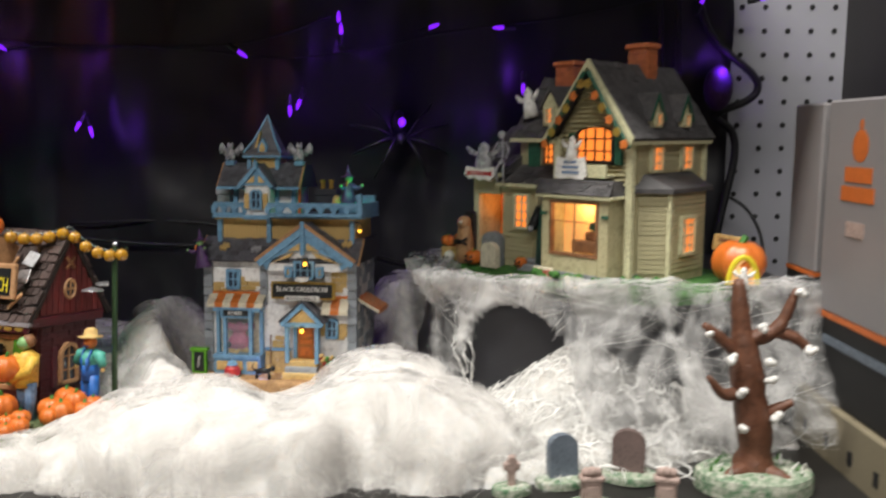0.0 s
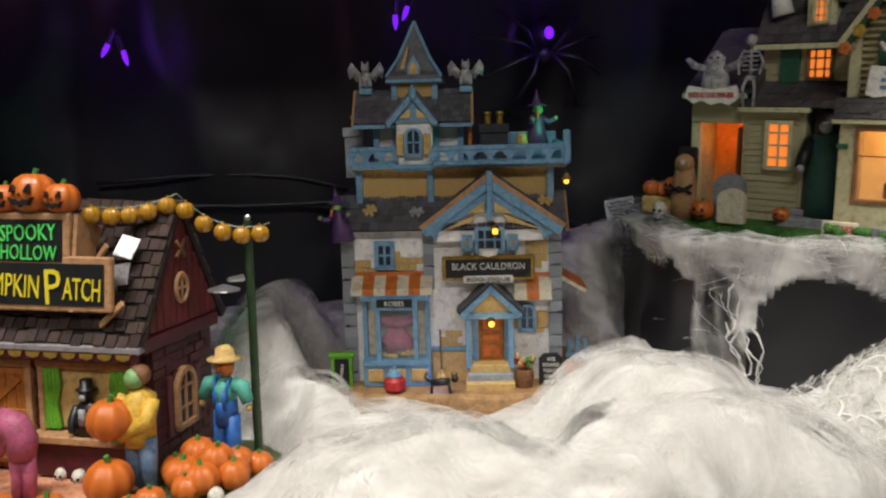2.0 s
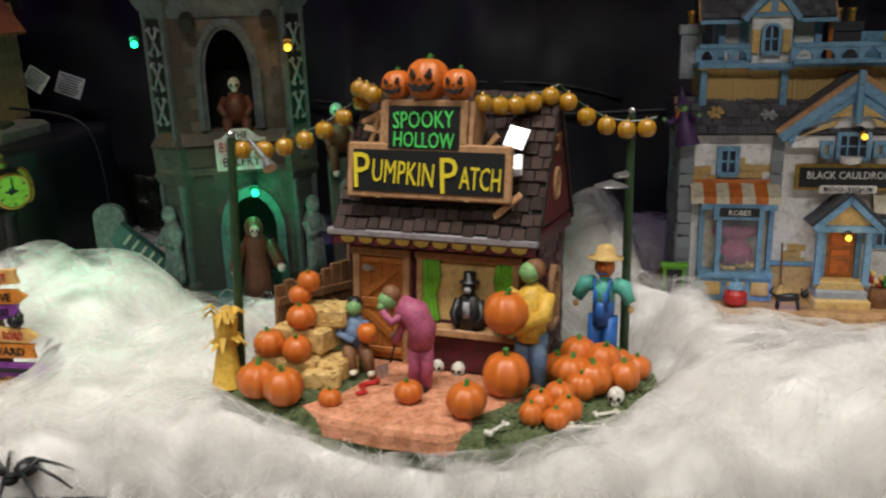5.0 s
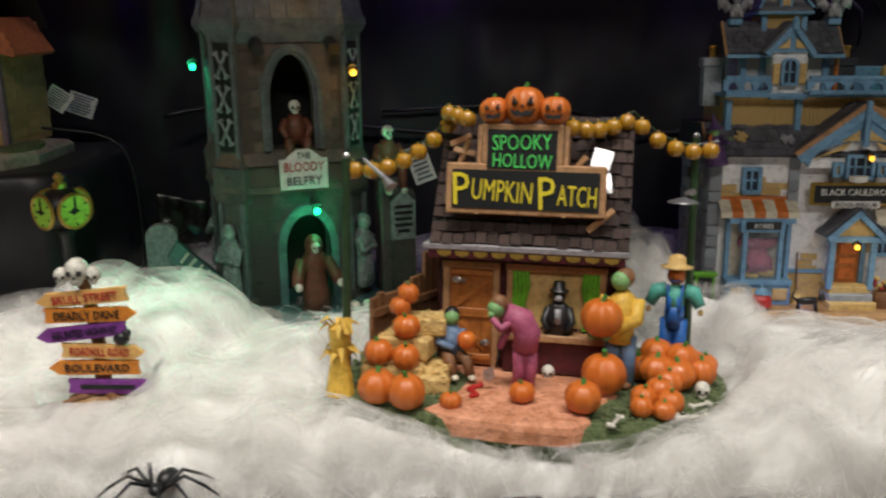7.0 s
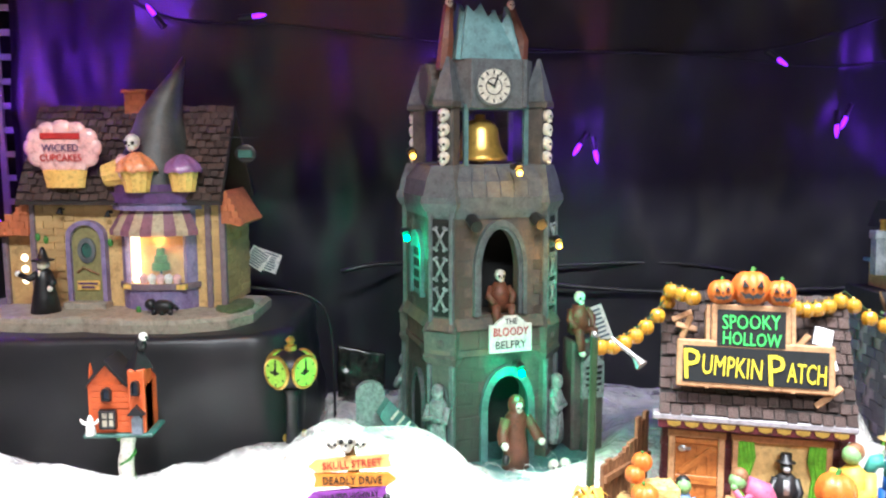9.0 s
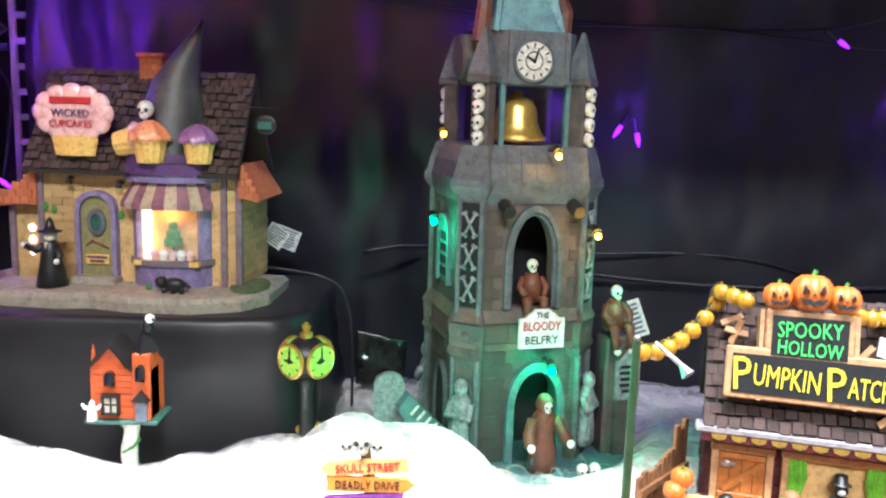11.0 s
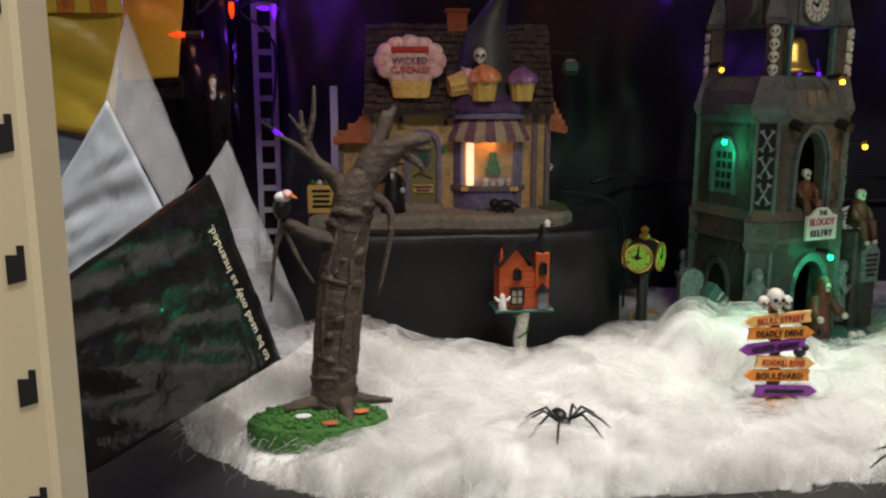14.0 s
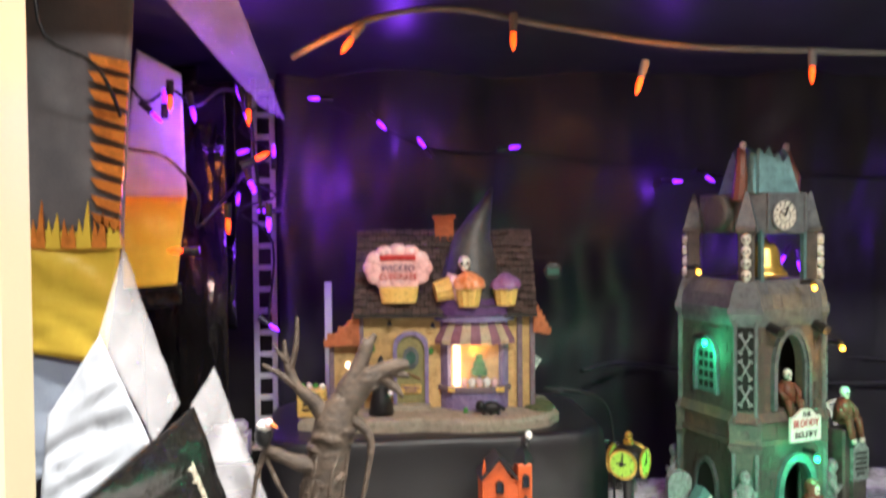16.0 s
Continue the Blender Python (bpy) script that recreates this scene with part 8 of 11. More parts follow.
# canted bay in the long side wall
cb = part("side_bay", prism(B(), [(0.040, 0.012), (0.060, 0.028), (0.060, 0.082), (0.040, 0.100)], 0.004, zw(0.184), "z"), "cream_board", wh, "canted weatherboard bay")
part("side_bay_roof", prism(B(), [(0.0395, 0.006), (0.064, 0.025), (0.064, 0.086), (0.0395, 0.106)], zw(0.184), zw(0.1875), "z"), "house_slate", cb)
bm = B()
v = [bm.verts.new(p) for p in ((0.0395, 0.006, zw(0.1875)), (0.064, 0.025, zw(0.1875)), (0.064, 0.086, zw(0.1875)), (0.0395, 0.106, zw(0.1875)), (0.0405, 0.020, zw(0.1985)), (0.0405, 0.092, zw(0.1985)))]
for q in ((0, 1, 4), (1, 2, 5, 4), (2, 3, 5), (0, 4, 5, 3), (0, 3, 2, 1)):
    bm.faces.new([v[i] for i in q])
part("side_bay_hip", bm, "house_slate", cb)
for p, q in (((0.040, 0.012), (0.060, 0.028)), ((0.060, 0.028), (0.060, 0.082))):
    L = math.hypot(q[0] - p[0], q[1] - p[1])
    courses("board", cb, "cream_board", (p[0], p[1], 0.012), (q[0] - p[0], q[1] - p[1], 0), (0, 0, 0.060), 1, 16, 0.0011, bond=0, gap=0.12)
part("bay_corner", box(B(), 0.0585, 0.0618, 0.0255, 0.0295, 0.004, zw(0.184)), "cream_trim", cb)
window(wh, 0.040, 0.062, zw(0.1345), zw(0.166), 0.0, frame="cream_trim", pane="window_glow", nx=3, nz=4, w=0.0026, name="side_window", m=pose(0.0612, 0, 0, 0, 0, 90))
for y in (0.026, 0.072):
    window(wh, y, y + 0.018, zw(0.199), zw(0.2205), 0.0, frame="cream_trim", pane="window_glow", nx=3, nz=3, w=0.0022, name="upper_window", m=pose(0.0412, 0, 0, 0, 0, 90))
# dormers on the long roof slope
for y in (0.034, 0.078):
    dm = part("dormer", prism(B(), [(y - 0.008, zw(0.2315)), (y + 0.008, zw(0.2315)), (y + 0.008, zw(0.243)), (y, zw(0.2575)), (y - 0.008, zw(0.243))], 0.018, 0.0415, "x"), "cream_trim", wh)
    for s in (-1, 1):
        part("dormer_roof", prism(B(), [(y, zw(0.2605)), (y + s * 0.0105, zw(0.2405)), (y + s * 0.0105, zw(0.238)), (y, zw(0.2575))], 0.016, 0.0430, "x"), "house_slate", dm)
        part("dormer_trim", prism(B(), [(y, zw(0.2600)), (y + s * 0.0108, zw(0.2400)), (y + s * 0.0098, zw(0.2385)), (y, zw(0.2565))], 0.0430, 0.0442, "x"), "shutter_green", dm)
    window(dm, y - 0.0045, y + 0.0045, zw(0.234), zw(0.245), 0.0, frame="cream_trim", pane="window_glow", nx=2, nz=2, w=0.0016, m=pose(0.0418, 0, 0, 0, 0, 90))
for x, y, z in ((0.006, 0.062, 0.272), (-0.0665, 0.060, 0.262)):
    ch = part("chimney", box(box(B(), x - 0.009, x + 0.009, y, y + 0.014, zw(z), zw(z + 0.026)), x - 0.0115, x + 0.0115, y - 0.0025, y + 0.0165, zw(z + 0.0255), zw(z + 0.0295), 0.0008), "roof_orange", wh)
    courses("brick", ch, "roof_orange", (x - 0.009, y, zw(z + 0.004)), (0.018, 0, 0), (0, 0, 0.021), 3, 5, 0.0009, gap=0.1)
    courses("brick", ch, "roof_orange", (x + 0.009, y, zw(z + 0.004)), (0, 0.014, 0), (0, 0, 0.021), 2, 5, 0.0009, gap=0.1)
# cross wing, set back
WY = 0.030
part("wing_wall", box(B(), -0.090, -0.028, WY, 0.11, 0.004, zw(0.2265)), "cream_board", wh)
courses("board", wh, "cream_board", (-0.090, WY, zw(0.118)), (0.062, 0, 0), (0, 0, 0.108), 1, 27, 0.0012, bond=0, gap=0.12)
bm = B()
prism(bm, [(WY - 0.008, zw(0.2245)), (0.068, zw(0.2775)), (0.116, zw(0.2245))], -0.094, -0.020, "x")
part("wing_roof", bm, "slate_base", wh)
courses("slate", wh, "house_slate", (-0.094, WY - 0.009, zw(0.2248)), (0.080, 0, 0), (0, 0.047, 0.053), 14, 10, 0.0012, lap=0.12, tilt=0.5)
part("wing_fascia", box(B(), -0.0945, -0.030, WY - 0.010, WY - 0.006, zw(0.2215), zw(0.2250), 0.0005), "cream_trim", wh)
dm = part("dormer", prism(B(), [(-0.064, zw(0.2325)), (-0.047, zw(0.2325)), (-0.047, zw(0.2535)), (-0.0555, zw(0.2655)), (-0.064, zw(0.2535))], WY - 0.002, 0.06), "cream_trim", wh)
window(dm, -0.0605, -0.0505, zw(0.2365), zw(0.2515), WY - 0.0025, frame="cream_trim", pane="window_glow", nx=3, nz=3, w=0.0018)
for s in (-1, 1):
    part("dormer_roof", prism(B(), [(-0.0555, zw(0.2690)), (-0.0555 + s * 0.0115, zw(0.2515)), (-0.0555 + s * 0.0115, zw(0.2485)), (-0.0555, zw(0.2655))], WY - 0.005, 0.06), "house_slate", dm)
window(wh, -0.0625, -0.0465, zw(0.2025), zw(0.2225), WY - 0.0012, frame="brown_wood", pane="window_glow", nx=3, nz=3, w=0.002)
part("shutter", box(B(), -0.0785, -0.0665, WY - 0.004, WY - 0.001, zw(0.2005), zw(0.2225), 0.0005, m=None), "shutter_green", wh)
# porch with the orange lit doorway
PY = 0.012
px0, px1 = -0.1295, -0.090
part("porch_post", box(B(), px0, px0 + 0.006, PY, PY + 0.006, 0.004, zw(0.192), 0.0005), "cream_trim", wh)
part("porch_wall", box(B(), px0, px0 + 0.004, PY + 0.006, 0.09, 0.004, zw(0.192)), "cream_board", wh)
part("porch_wall", box(B(), -0.0945, -0.056, PY, WY, 0.004, zw(0.1865)), "cream_board", wh)
courses("board", wh, "cream_board", (-0.0945, PY, zw(0.120)), (0.0385, 0, 0), (0, 0, 0.064), 1, 16, 0.0012, bond=0, gap=0.12)
part("porch_head", box(B(), px0, -0.0945, PY, PY + 0.006, zw(0.176), zw(0.196)), "cream_board", wh)
courses("board", wh, "cream_board", (px0, PY, zw(0.1765)), (0.035, 0, 0), (0, 0, 0.019), 1, 5, 0.0012, bond=0, gap=0.12)
part("doorway_inner", box(B(), px0 + 0.004, -0.0945, 0.045, 0.047, 0.004, zw(0.190)), "porch_glow", wh)
part("doorway_side", box(B(), -0.0965, -0.0945, PY + 0.006, 0.046, 0.004, zw(0.190)), "porch_glow", wh)
part("door", box(B(), -0.001, 0.001, 0.0, 0.022, 0.004, zw(0.172), 0.0004, m=pose(-0.100, 0.020, 0, 0, 0, 15)), "brown_wood", wh, "open dark wooden door")
part("porch_roof", prism(B(), [(PY - 0.006, zw(0.194)), (0.070, zw(0.236)), (0.10, zw(0.194))], px0 - 0.004, -0.088, "x"), "house_slate", wh)
courses("slate", wh, "house_slate", (px0 - 0.004, PY - 0.007, zw(0.1942)), (0.045, 0, 0), (0, 0.076, 0.042), 8, 9, 0.0012, lap=0.12, tilt=0.5)
part("porch_eave", box(B(), px0 - 0.004, -0.091, PY - 0.008, PY - 0.003, zw(0.1920), zw(0.1955), 0.0005), "cream_trim", wh)
part("lean_to_roof", prism(B(), [(PY - 0.006, zw(0.186)), (WY, zw(0.2)), (WY, zw(0.186))], -0.0955, -0.030, "x"), "house_slate", wh)
courses("slate", wh, "house_slate", (-0.0955, PY - 0.007, zw(0.1862)), (0.0655, 0, 0), (0, 0.025, 0.0145), 12, 4, 0.0012, lap=0.12, tilt=0.5)
part("lean_to_eave", box(B(), -0.0960, -0.052, PY - 0.008, PY - 0.003, zw(0.1835), zw(0.1868), 0.0005), "cream_trim", wh)
window(wh, -0.0795, -0.0625, zw(0.1475), zw(0.1785), PY - 0.0012, frame="cream_trim", pane="window_glow", nx=2, nz=4, w=0.0024)


def reaper(bm):
    """A tall hooded figure in dark green and black: robe 0, hood 1, bone 2."""
    lathe(bm, [(0.0135, 0), (0.0125, 0.015), (0.011, 0.035), (0.009, 0.050), (0.004, 0.054)], 14, squash=0.7)
    ball(bm, (0, 0, 0.056), 0.0085, (0.95, 1, 1.15), mi=1)
    ball(bm, (0, -0.0055, 0.0555), 0.0042, mi=2)
    for s in (-1, 1):
        tube(bm, [(s * 0.009, 0, 0.047), (s * 0.0125, -0.004, 0.036), (s * 0.012, -0.009, 0.031)], [0.005, 0.0045, 0.004], 8, 1)
        ball(bm, (s * 0.012, -0.011, 0.030), 0.0028, u=7, v=5, mi=2)


figure("reaper_figure", wh, ["dark_teal", "black_paint", "silver_stone"], reaper, pose(-0.0425, 0.012, 0.010))


def skeleton(bm):
    ball(bm, (0, -0.001, 0.037), 0.0036)
    for i in range(5):
        tube(bm, [(0.0045 * math.cos(t), 0.0022 * math.sin(t) - 0.001, 0.030 - 0.0028 * i) for t in (math.pi * (1 + k / 4) for k in range(5))], 0.0006, 5)
    tube(bm, [(0, 0.001, 0.034), (0, 0.001, 0.014)], 0.001, 6)
    for s in (-1, 1):
        tube(bm, [(s * 0.004, 0, 0.031), (s * 0.0075, -0.002, 0.024), (s * 0.006, -0.004, 0.016)], 0.0009, 6)
        tube(bm, [(s * 0.002, 0, 0.014), (s * 0.0035, -0.004, 0.008), (s * 0.003, -0.003, -0.004)], 0.001, 6)
    ball(bm, (0, 0, 0.014), 0.003, (1.2, 0.7, 0.6))


figure("skeleton_figure", wh, ["silver_stone"], skeleton, pose(-0.089, 0.004, zw(0.191), 0, 0, 10))
figure("ghost_figure", wh, ["silver_stone", "black_paint"], ghost, pose(-0.112, 0.006, zw(0.196)) @ Matrix.Diagonal((2.1, 1.2, 1.35, 1)))
bn = part("banner", prism(B(), [(-0.130, zw(0.193)), (-0.124, zw(0.189)), (-0.118, zw(0.191)), (-0.112, zw(0.188)), (-0.106, zw(0.190)), (-0.100, zw(0.188)), (-0.094, zw(0.193)), (-0.096, zw(0.2005)), (-0.112, zw(0.198)), (-0.128, zw(0.2005))], 0.0, 0.002), "white_paint", wh, "white banner with red writing")
words("lettering", "ENTER AT YOUR OWN RISK", 0.030, upright(-0.112, -0.0001, zw(0.1945)), "red_paint", bn, height=0.0036)
figure("ghost_figure", wh, ["white_paint", "black_paint"], ghost, pose(-0.080, WY + 0.002, zw(0.243), 0, -12, 0) @ Matrix.Scale(1.35, 4))
bs = part("notice", box(B(), -0.034, -0.0145, -0.0205, -0.0185, 0.005, 0.0135, 0.0005), "cream", wh)
words("lettering", "BEWARE", 0.015, upright(-0.0243, -0.0206, 0.0095), "red_paint", bs, height=0.004)


def mummy(bm):
    lathe(bm, [(0.0085, 0), (0.009, 0.012), (0.0085, 0.022), (0.007, 0.030), (0.006, 0.034)], 12, squash=0.8)
    ball(bm, (0, -0.001, 0.036), 0.0065)
    tube(bm, [(-0.008, -0.006, 0.016), (0, -0.0085, 0.021), (0.008, -0.006, 0.017)], 0.0011, 6, 1)
    tube(bm, [(-0.008, -0.006, 0.022), (0, -0.0085, 0.018), (0.008, -0.006, 0.023)], 0.0011, 6, 1)
    ball(bm, (0.0012, -0.0068, 0.037), 0.002, u=6, v=4, mi=2)


figure("mummy_figure", wh, ["raw_wood", "black_paint", "bone"], mummy, pose(-0.127, -0.002, 0.004))
part("coffin_lid", box(B(), -0.1365, -0.122, 0.006, 0.009, 0.004, 0.050, 0.0015), "brown_dark", wh)
st = part("hay_bale", box(B(), -0.158, -0.135, -0.002, 0.010, 0.004, 0.016, 0.0012), "straw", wh)
for x, y, z, r, f in ((-0.152, 0.002, 0.016, 0.0062, False), (-0.145, 0.004, 0.016, 0.0058, False), (-0.138, 0.004, 0.018, 0.0068, True), (-0.112, -0.006, 0.004, 0.0078, True), (-0.064, 0.000, 0.006, 0.0055, True)):
    pumpkin(wh, x, y, z, r, face=f, turn=0)
bm = B()
skull(bm, (-0.141, -0.008, 0.009), 0.0052)
part("skull", bm, ["bone", "black_paint"], wh, smooth=True)
headstone(wh, -0.093, -0.006, 0.004, 0.0085, 0.022, 0.003, "cream")
headstone(wh, -0.0985, 0.004, 0.004, 0.010, 0.030, 0.003, "foundation", 10)
part("steps", box(box(B(), -0.066, -0.034, -0.002, 0.020, 0.003, 0.010, 0.0006), -0.062, -0.036, 0.006, 0.020, 0.010, 0.014, 0.0006), "foundation", wh)
# large arched pumpkin with a ghost in its mouth, and a wooden sign
pumpkin(wh, 0.097, 0.066, 0.004, 0.0210, 0.82, turn=40, name="large_pumpkin")
bm = B()
tube(bm, [(0.0105 * math.cos(t), -0.0195, 0.003 + 0.021 * math.sin(t)) for t in (math.pi * k / 10 for k in range(11))], 0.0022, 7)
part("mouth_rim", bm, "yellow_letters", wh).matrix_basis = pose(0.097, 0.066, 0.004, 0, 0, 38)
part("mouth", prism(B(), [(0.0105 * math.cos(t), 0.003 + 0.021 * math.sin(t)) for t in (math.pi * k / 10 for k in range(11))], -0.0200, -0.0150), "room_glow", wh).matrix_basis = pose(0.097, 0.066, 0.004, 0, 0, 38)
figure("ghost_figure", wh, ["white_paint", "black_paint"], ghost, pose(0.097, 0.066, 0.004, 0, 0, 38) @ pose(0.0, -0.0225, 0.0005) @ Matrix.Scale(0.85, 4))
ws = part("wooden_sign", box(B(), -0.013, 0.013, -0.001, 0.001, 0.022, 0.035, 0.0006, m=pose(0.078, 0.082, 0.004, 0, 8, 40)), "straw", wh)
part("sign_post", tube(B(), [(0.078, 0.083, 0.003), (0.078, 0.083, 0.030)], 0.0012, 6), "brown_wood", wh)
bm = B()
for i in range(2):
    box(bm, -0.009, 0.009, -0.0016, -0.001, 0.0245 + 0.005 * i, 0.0272 + 0.005 * i, m=pose(0.078, 0.082, 0.004, 0, 8, 40))
part("lettering", bm, "brown_wood", ws)
for i in range(16):
    x = rnd(-0.03, 0.065)
    y = -0.021 + rnd(-0.003, 0.002) if x < 0.04 else rnd(-0.01, 0.03)
    b2 = B()
    for j in range(7):
        ball(b2, (x + rnd(-0.004, 0.004), y + rnd(-0.003, 0.003), 0.006 + rnd(0, 0.004)), rnd(0.0018, 0.003), u=6, v=4)
    part("shrub", b2, "bright_moss", wh, smooth=True)
def limb(bm, pts, radii, n=9, mi=0, rough=0.12):
    """A gnarled branch through points, with smooth bends and an uneven surface."""
    P = [Vector(p) for p in pts]
    out, rad = [], []
    for i in range(len(P) - 1):
        p0, p1, p2, p3 = P[max(i - 1, 0)], P[i], P[i + 1], P[min(i + 2, len(P) - 1)]
        for k in range(4):
            t = k / 4
            out.append(0.5 * ((2 * p1) + (p2 - p0) * t + (2 * p0 - 5 * p1 + 4 * p2 - p3) * t * t + (3 * p1 - p0 - 3 * p2 + p3) * t ** 3))
            rad.append((radii[i] + (radii[i + 1] - radii[i]) * t) * (1 + rough * random.uniform(-1, 1)))
    out.append(P[-1]), rad.append(radii[-1])
    tube(bm, out, rad, n, mi)


# ---------------------------------------------------------------- black risers under the two houses
def densify(pts, step=0.012):
    out = []
    for i, p in enumerate(pts):
        q = pts[(i + 1) % len(pts)]
        n = max(1, int(math.hypot(q[0] - p[0], q[1] - p[1]) / step))
        out += [(p[0] + (q[0] - p[0]) * k / n, p[1] + (q[1] - p[1]) * k / n) for k in range(n)]
    return out


def riser(label, pts, top):
    pts = densify(pts)
    n = len(pts)
    cx, cy = sum(p[0] for p in pts) / n, sum(p[1] for p in pts) / n
    bm = B()
    rings = []
    for s, z, w in [(1.0, top * k / 9, 1.0) for k in range(9)] + [(0.995, top * 0.965, 0.7), (0.975, top - 0.0005, 0.2), (0.93, top, 0.0), (0.5, top, 0.0), (0.02, top, 0.0)]:
        ring_ = []
        for p in pts:
            k = 0.017 * w * (1.15 - z / top) * fold(14 * p[0] + 9 * p[1], 6 * z) + 0.006 * (1 - z / top)
            d = Vector((p[0] - cx, p[1] - cy)).normalized()
            ring_.append(bm.verts.new((cx + s * (p[0] - cx) + d.x * k, cy + s * (p[1] - cy) + d.y * k, z - 0.0015)))
        rings.append(ring_)
    for r0, r1 in zip(rings, rings[1:]):
        for i in range(n):
            bm.faces.new((r0[i], r0[(i + 1) % n], r1[(i + 1) % n], r1[i]))
    bm.faces.new(rings[0][::-1]), bm.faces.new(rings[-1])
    return part("cloth_riser", bm, "black_cloth", None, label, smooth=True, category="display riser", group="cloth risers")


riser("black cloth draped over a block under the cupcake shop", [(-0.892, 0.742), (-0.87, 0.728), (-0.70, 0.728), (-0.64, 0.735), (-0.622, 0.755), (-0.618, 0.86), (-0.63, 0.885), (-0.88, 0.885), (-0.895, 0.86)], 0.1138)
riser("black cloth draped over a block under the cream house", [(-0.016, 0.70), (-0.008, 0.665), (0.03, 0.640), (0.09, 0.615), (0.20, 0.608), (0.26, 0.615), (0.30, 0.65), (0.30, 0.86), (0.02, 0.86), (0.004, 0.83)], 0.1055)

# ---------------------------------------------------------------- cotton web over the right-hand riser
web = thing("cotton_web", "stretched white cotton web draped over a black riser", "cotton web", kind="stuff")
EDGE = [(0.005, 0.80), (-0.012, 0.72), (-0.010, 0.670), (0.03, 0.640), (0.09, 0.613), (0.20, 0.606), (0.262, 0.613), (0.300, 0.65)]
EL = [0.0]
for a, b in zip(EDGE, EDGE[1:]):
    EL.append(EL[-1] + math.hypot(b[0] - a[0], b[1] - a[1]))


def web_point(u, v, lift=0.0):
    """u along the riser's edge, v from its top to the shelf."""
    s = u * EL[-1]
    x, y = float(np.interp(s, EL, [p[0] for p in EDGE])), float(np.interp(s, EL, [p[1] for p in EDGE]))
    x2, y2 = float(np.interp(min(s + 0.01, EL[-1]), EL, [p[0] for p in EDGE])), float(np.interp(min(s + 0.01, EL[-1]), EL, [p[1] for p in EDGE]))
    t = Vector((x2 - x, y2 - y, 0))
    t = t.normalized() if t.length > 1e-6 else Vector((1, 0, 0))
    n = Vector((t.y, -t.x, 0))
    w = fbm(9 * u, 4 * v, 2.2)
    if v < 0.22:
        k = 1 - v / 0.22
        p = Vector((x, y, 0.1070 + 0.003 * w)) - n * 0.026 * k
        lift *= 0.35 + 0.65 * (1 - k)
        up = Vector((0, 0, 1))
    else:
        k = (v - 0.22) / 0.78
        reach = 0.004 + (0.010 + 0.060 * max(0.0, min(1.0, (u - 0.42) / 0.2))) * k ** 1.4 + 0.006 * w
        p = Vector((x, y, 0.1085 * (1 - k ** 1.1) + 0.004)) + n * reach
        up = (n * 0.9 + Vector((0, 0, 0.5))).normalized()
    puff = 0.020 * max(0.0, fbm(11 * u, 2 * v, 8.8, 2) + 0.30) * math.exp(-((v - 0.25) / 0.13) ** 2)
    return p + (n * 0.8 + Vector((0, 0, 0.5))) * puff + up * (lift + 0.006 * fbm(22 * u, 12 * v, 4.4)), up


def web_open(u, v):
    """The dark cave in the web, and its torn left side."""
    p, _ = web_point(u, v)
    r = 0.18 * fbm(25 * u, 14 * v, 9.9)
    cave = math.hypot((p.x - 0.056) / 0.036, (p.z - 0.046) / 0.050) + r < 1.0 and u > 0.3 and p.z > 0.75 * (p.x - 0.034) + 0.05 * r
    torn = u < 0.36 and v > 0.40 + 0.35 * fbm(16 * u, 0.5, 3.3) and not (0.30 < u < 0.36)
    low = v > 0.94 + 0.1 * fbm(30 * u, 2.2, 1.1)
    return cave or torn or low


for lift, mt in ((0.000, "cotton_veil"), (0.004, "cotton_veil"), (0.008, "cotton_veil"), (0.012, "cotton_veil")):
    bm = B()
    nu, nv = 130, 60
    vs = {}
    for i in range(nu + 1):
        for j in range(nv + 1):
            u, v = i / nu, j / nv
            if not web_open(u, v):
                vs[i, j] = bm.verts.new(web_point(u, v, lift)[0])
    for i in range(nu):
        for j in range(nv):
            q = [vs.get(c) for c in ((i, j), (i + 1, j), (i + 1, j + 1), (i, j + 1))]
            if all(q):
                bm.faces.new(q)
    part("web_sheet", bm, mt, web, smooth=True)
bm = B()
for _ in range(480):
    u, v = random.random(), random.uniform(0.02, 0.97)
    du, dv, bend = random.uniform(-0.008, 0.008), random.uniform(0.004, 0.026), random.uniform(-0.004, 0.004)
    pts = []
    for k in range(9):
        du += bend
        uu, vv = min(1, max(0, u)), min(1, max(0, v))
        if web_open(uu, vv) and random.random() < 0.75:
            break
        p, up = web_point(uu, vv)
        pts.append(p + up * (0.002 + 0.007 * math.sin(0.4 * k)))
        u, v = u + du + random.uniform(-0.002, 0.002), v + dv
    if len(pts) > 2:
        r = random.choice((0.00006, 0.00008, 0.00008, 0.00011, 0.00020))
        tube(bm, pts, [r] * len(pts), 3)
part("web_strands", bm, "fibre", web, smooth=True)
bm = B()
for k in range(6):
    u, v = 0.352 + 0.004 * k + rnd(-0.006, 0.006), rnd(0.25, 0.6)
    pts = []
    for j in range(12):
        p, up = web_point(u, min(0.97, v))
        pts.append(p + up * 0.006)
        u, v = u + rnd(-0.0055, 0.007), v + rnd(0.01, 0.05)
    tube(bm, pts, [0.0002] + [rnd(0.0002, 0.0008) for _ in range(10)] + [0.0002], 5)
part("web_strands", bm, "fibre", web, smooth=True)
# tumbled cotton at the foot of the web


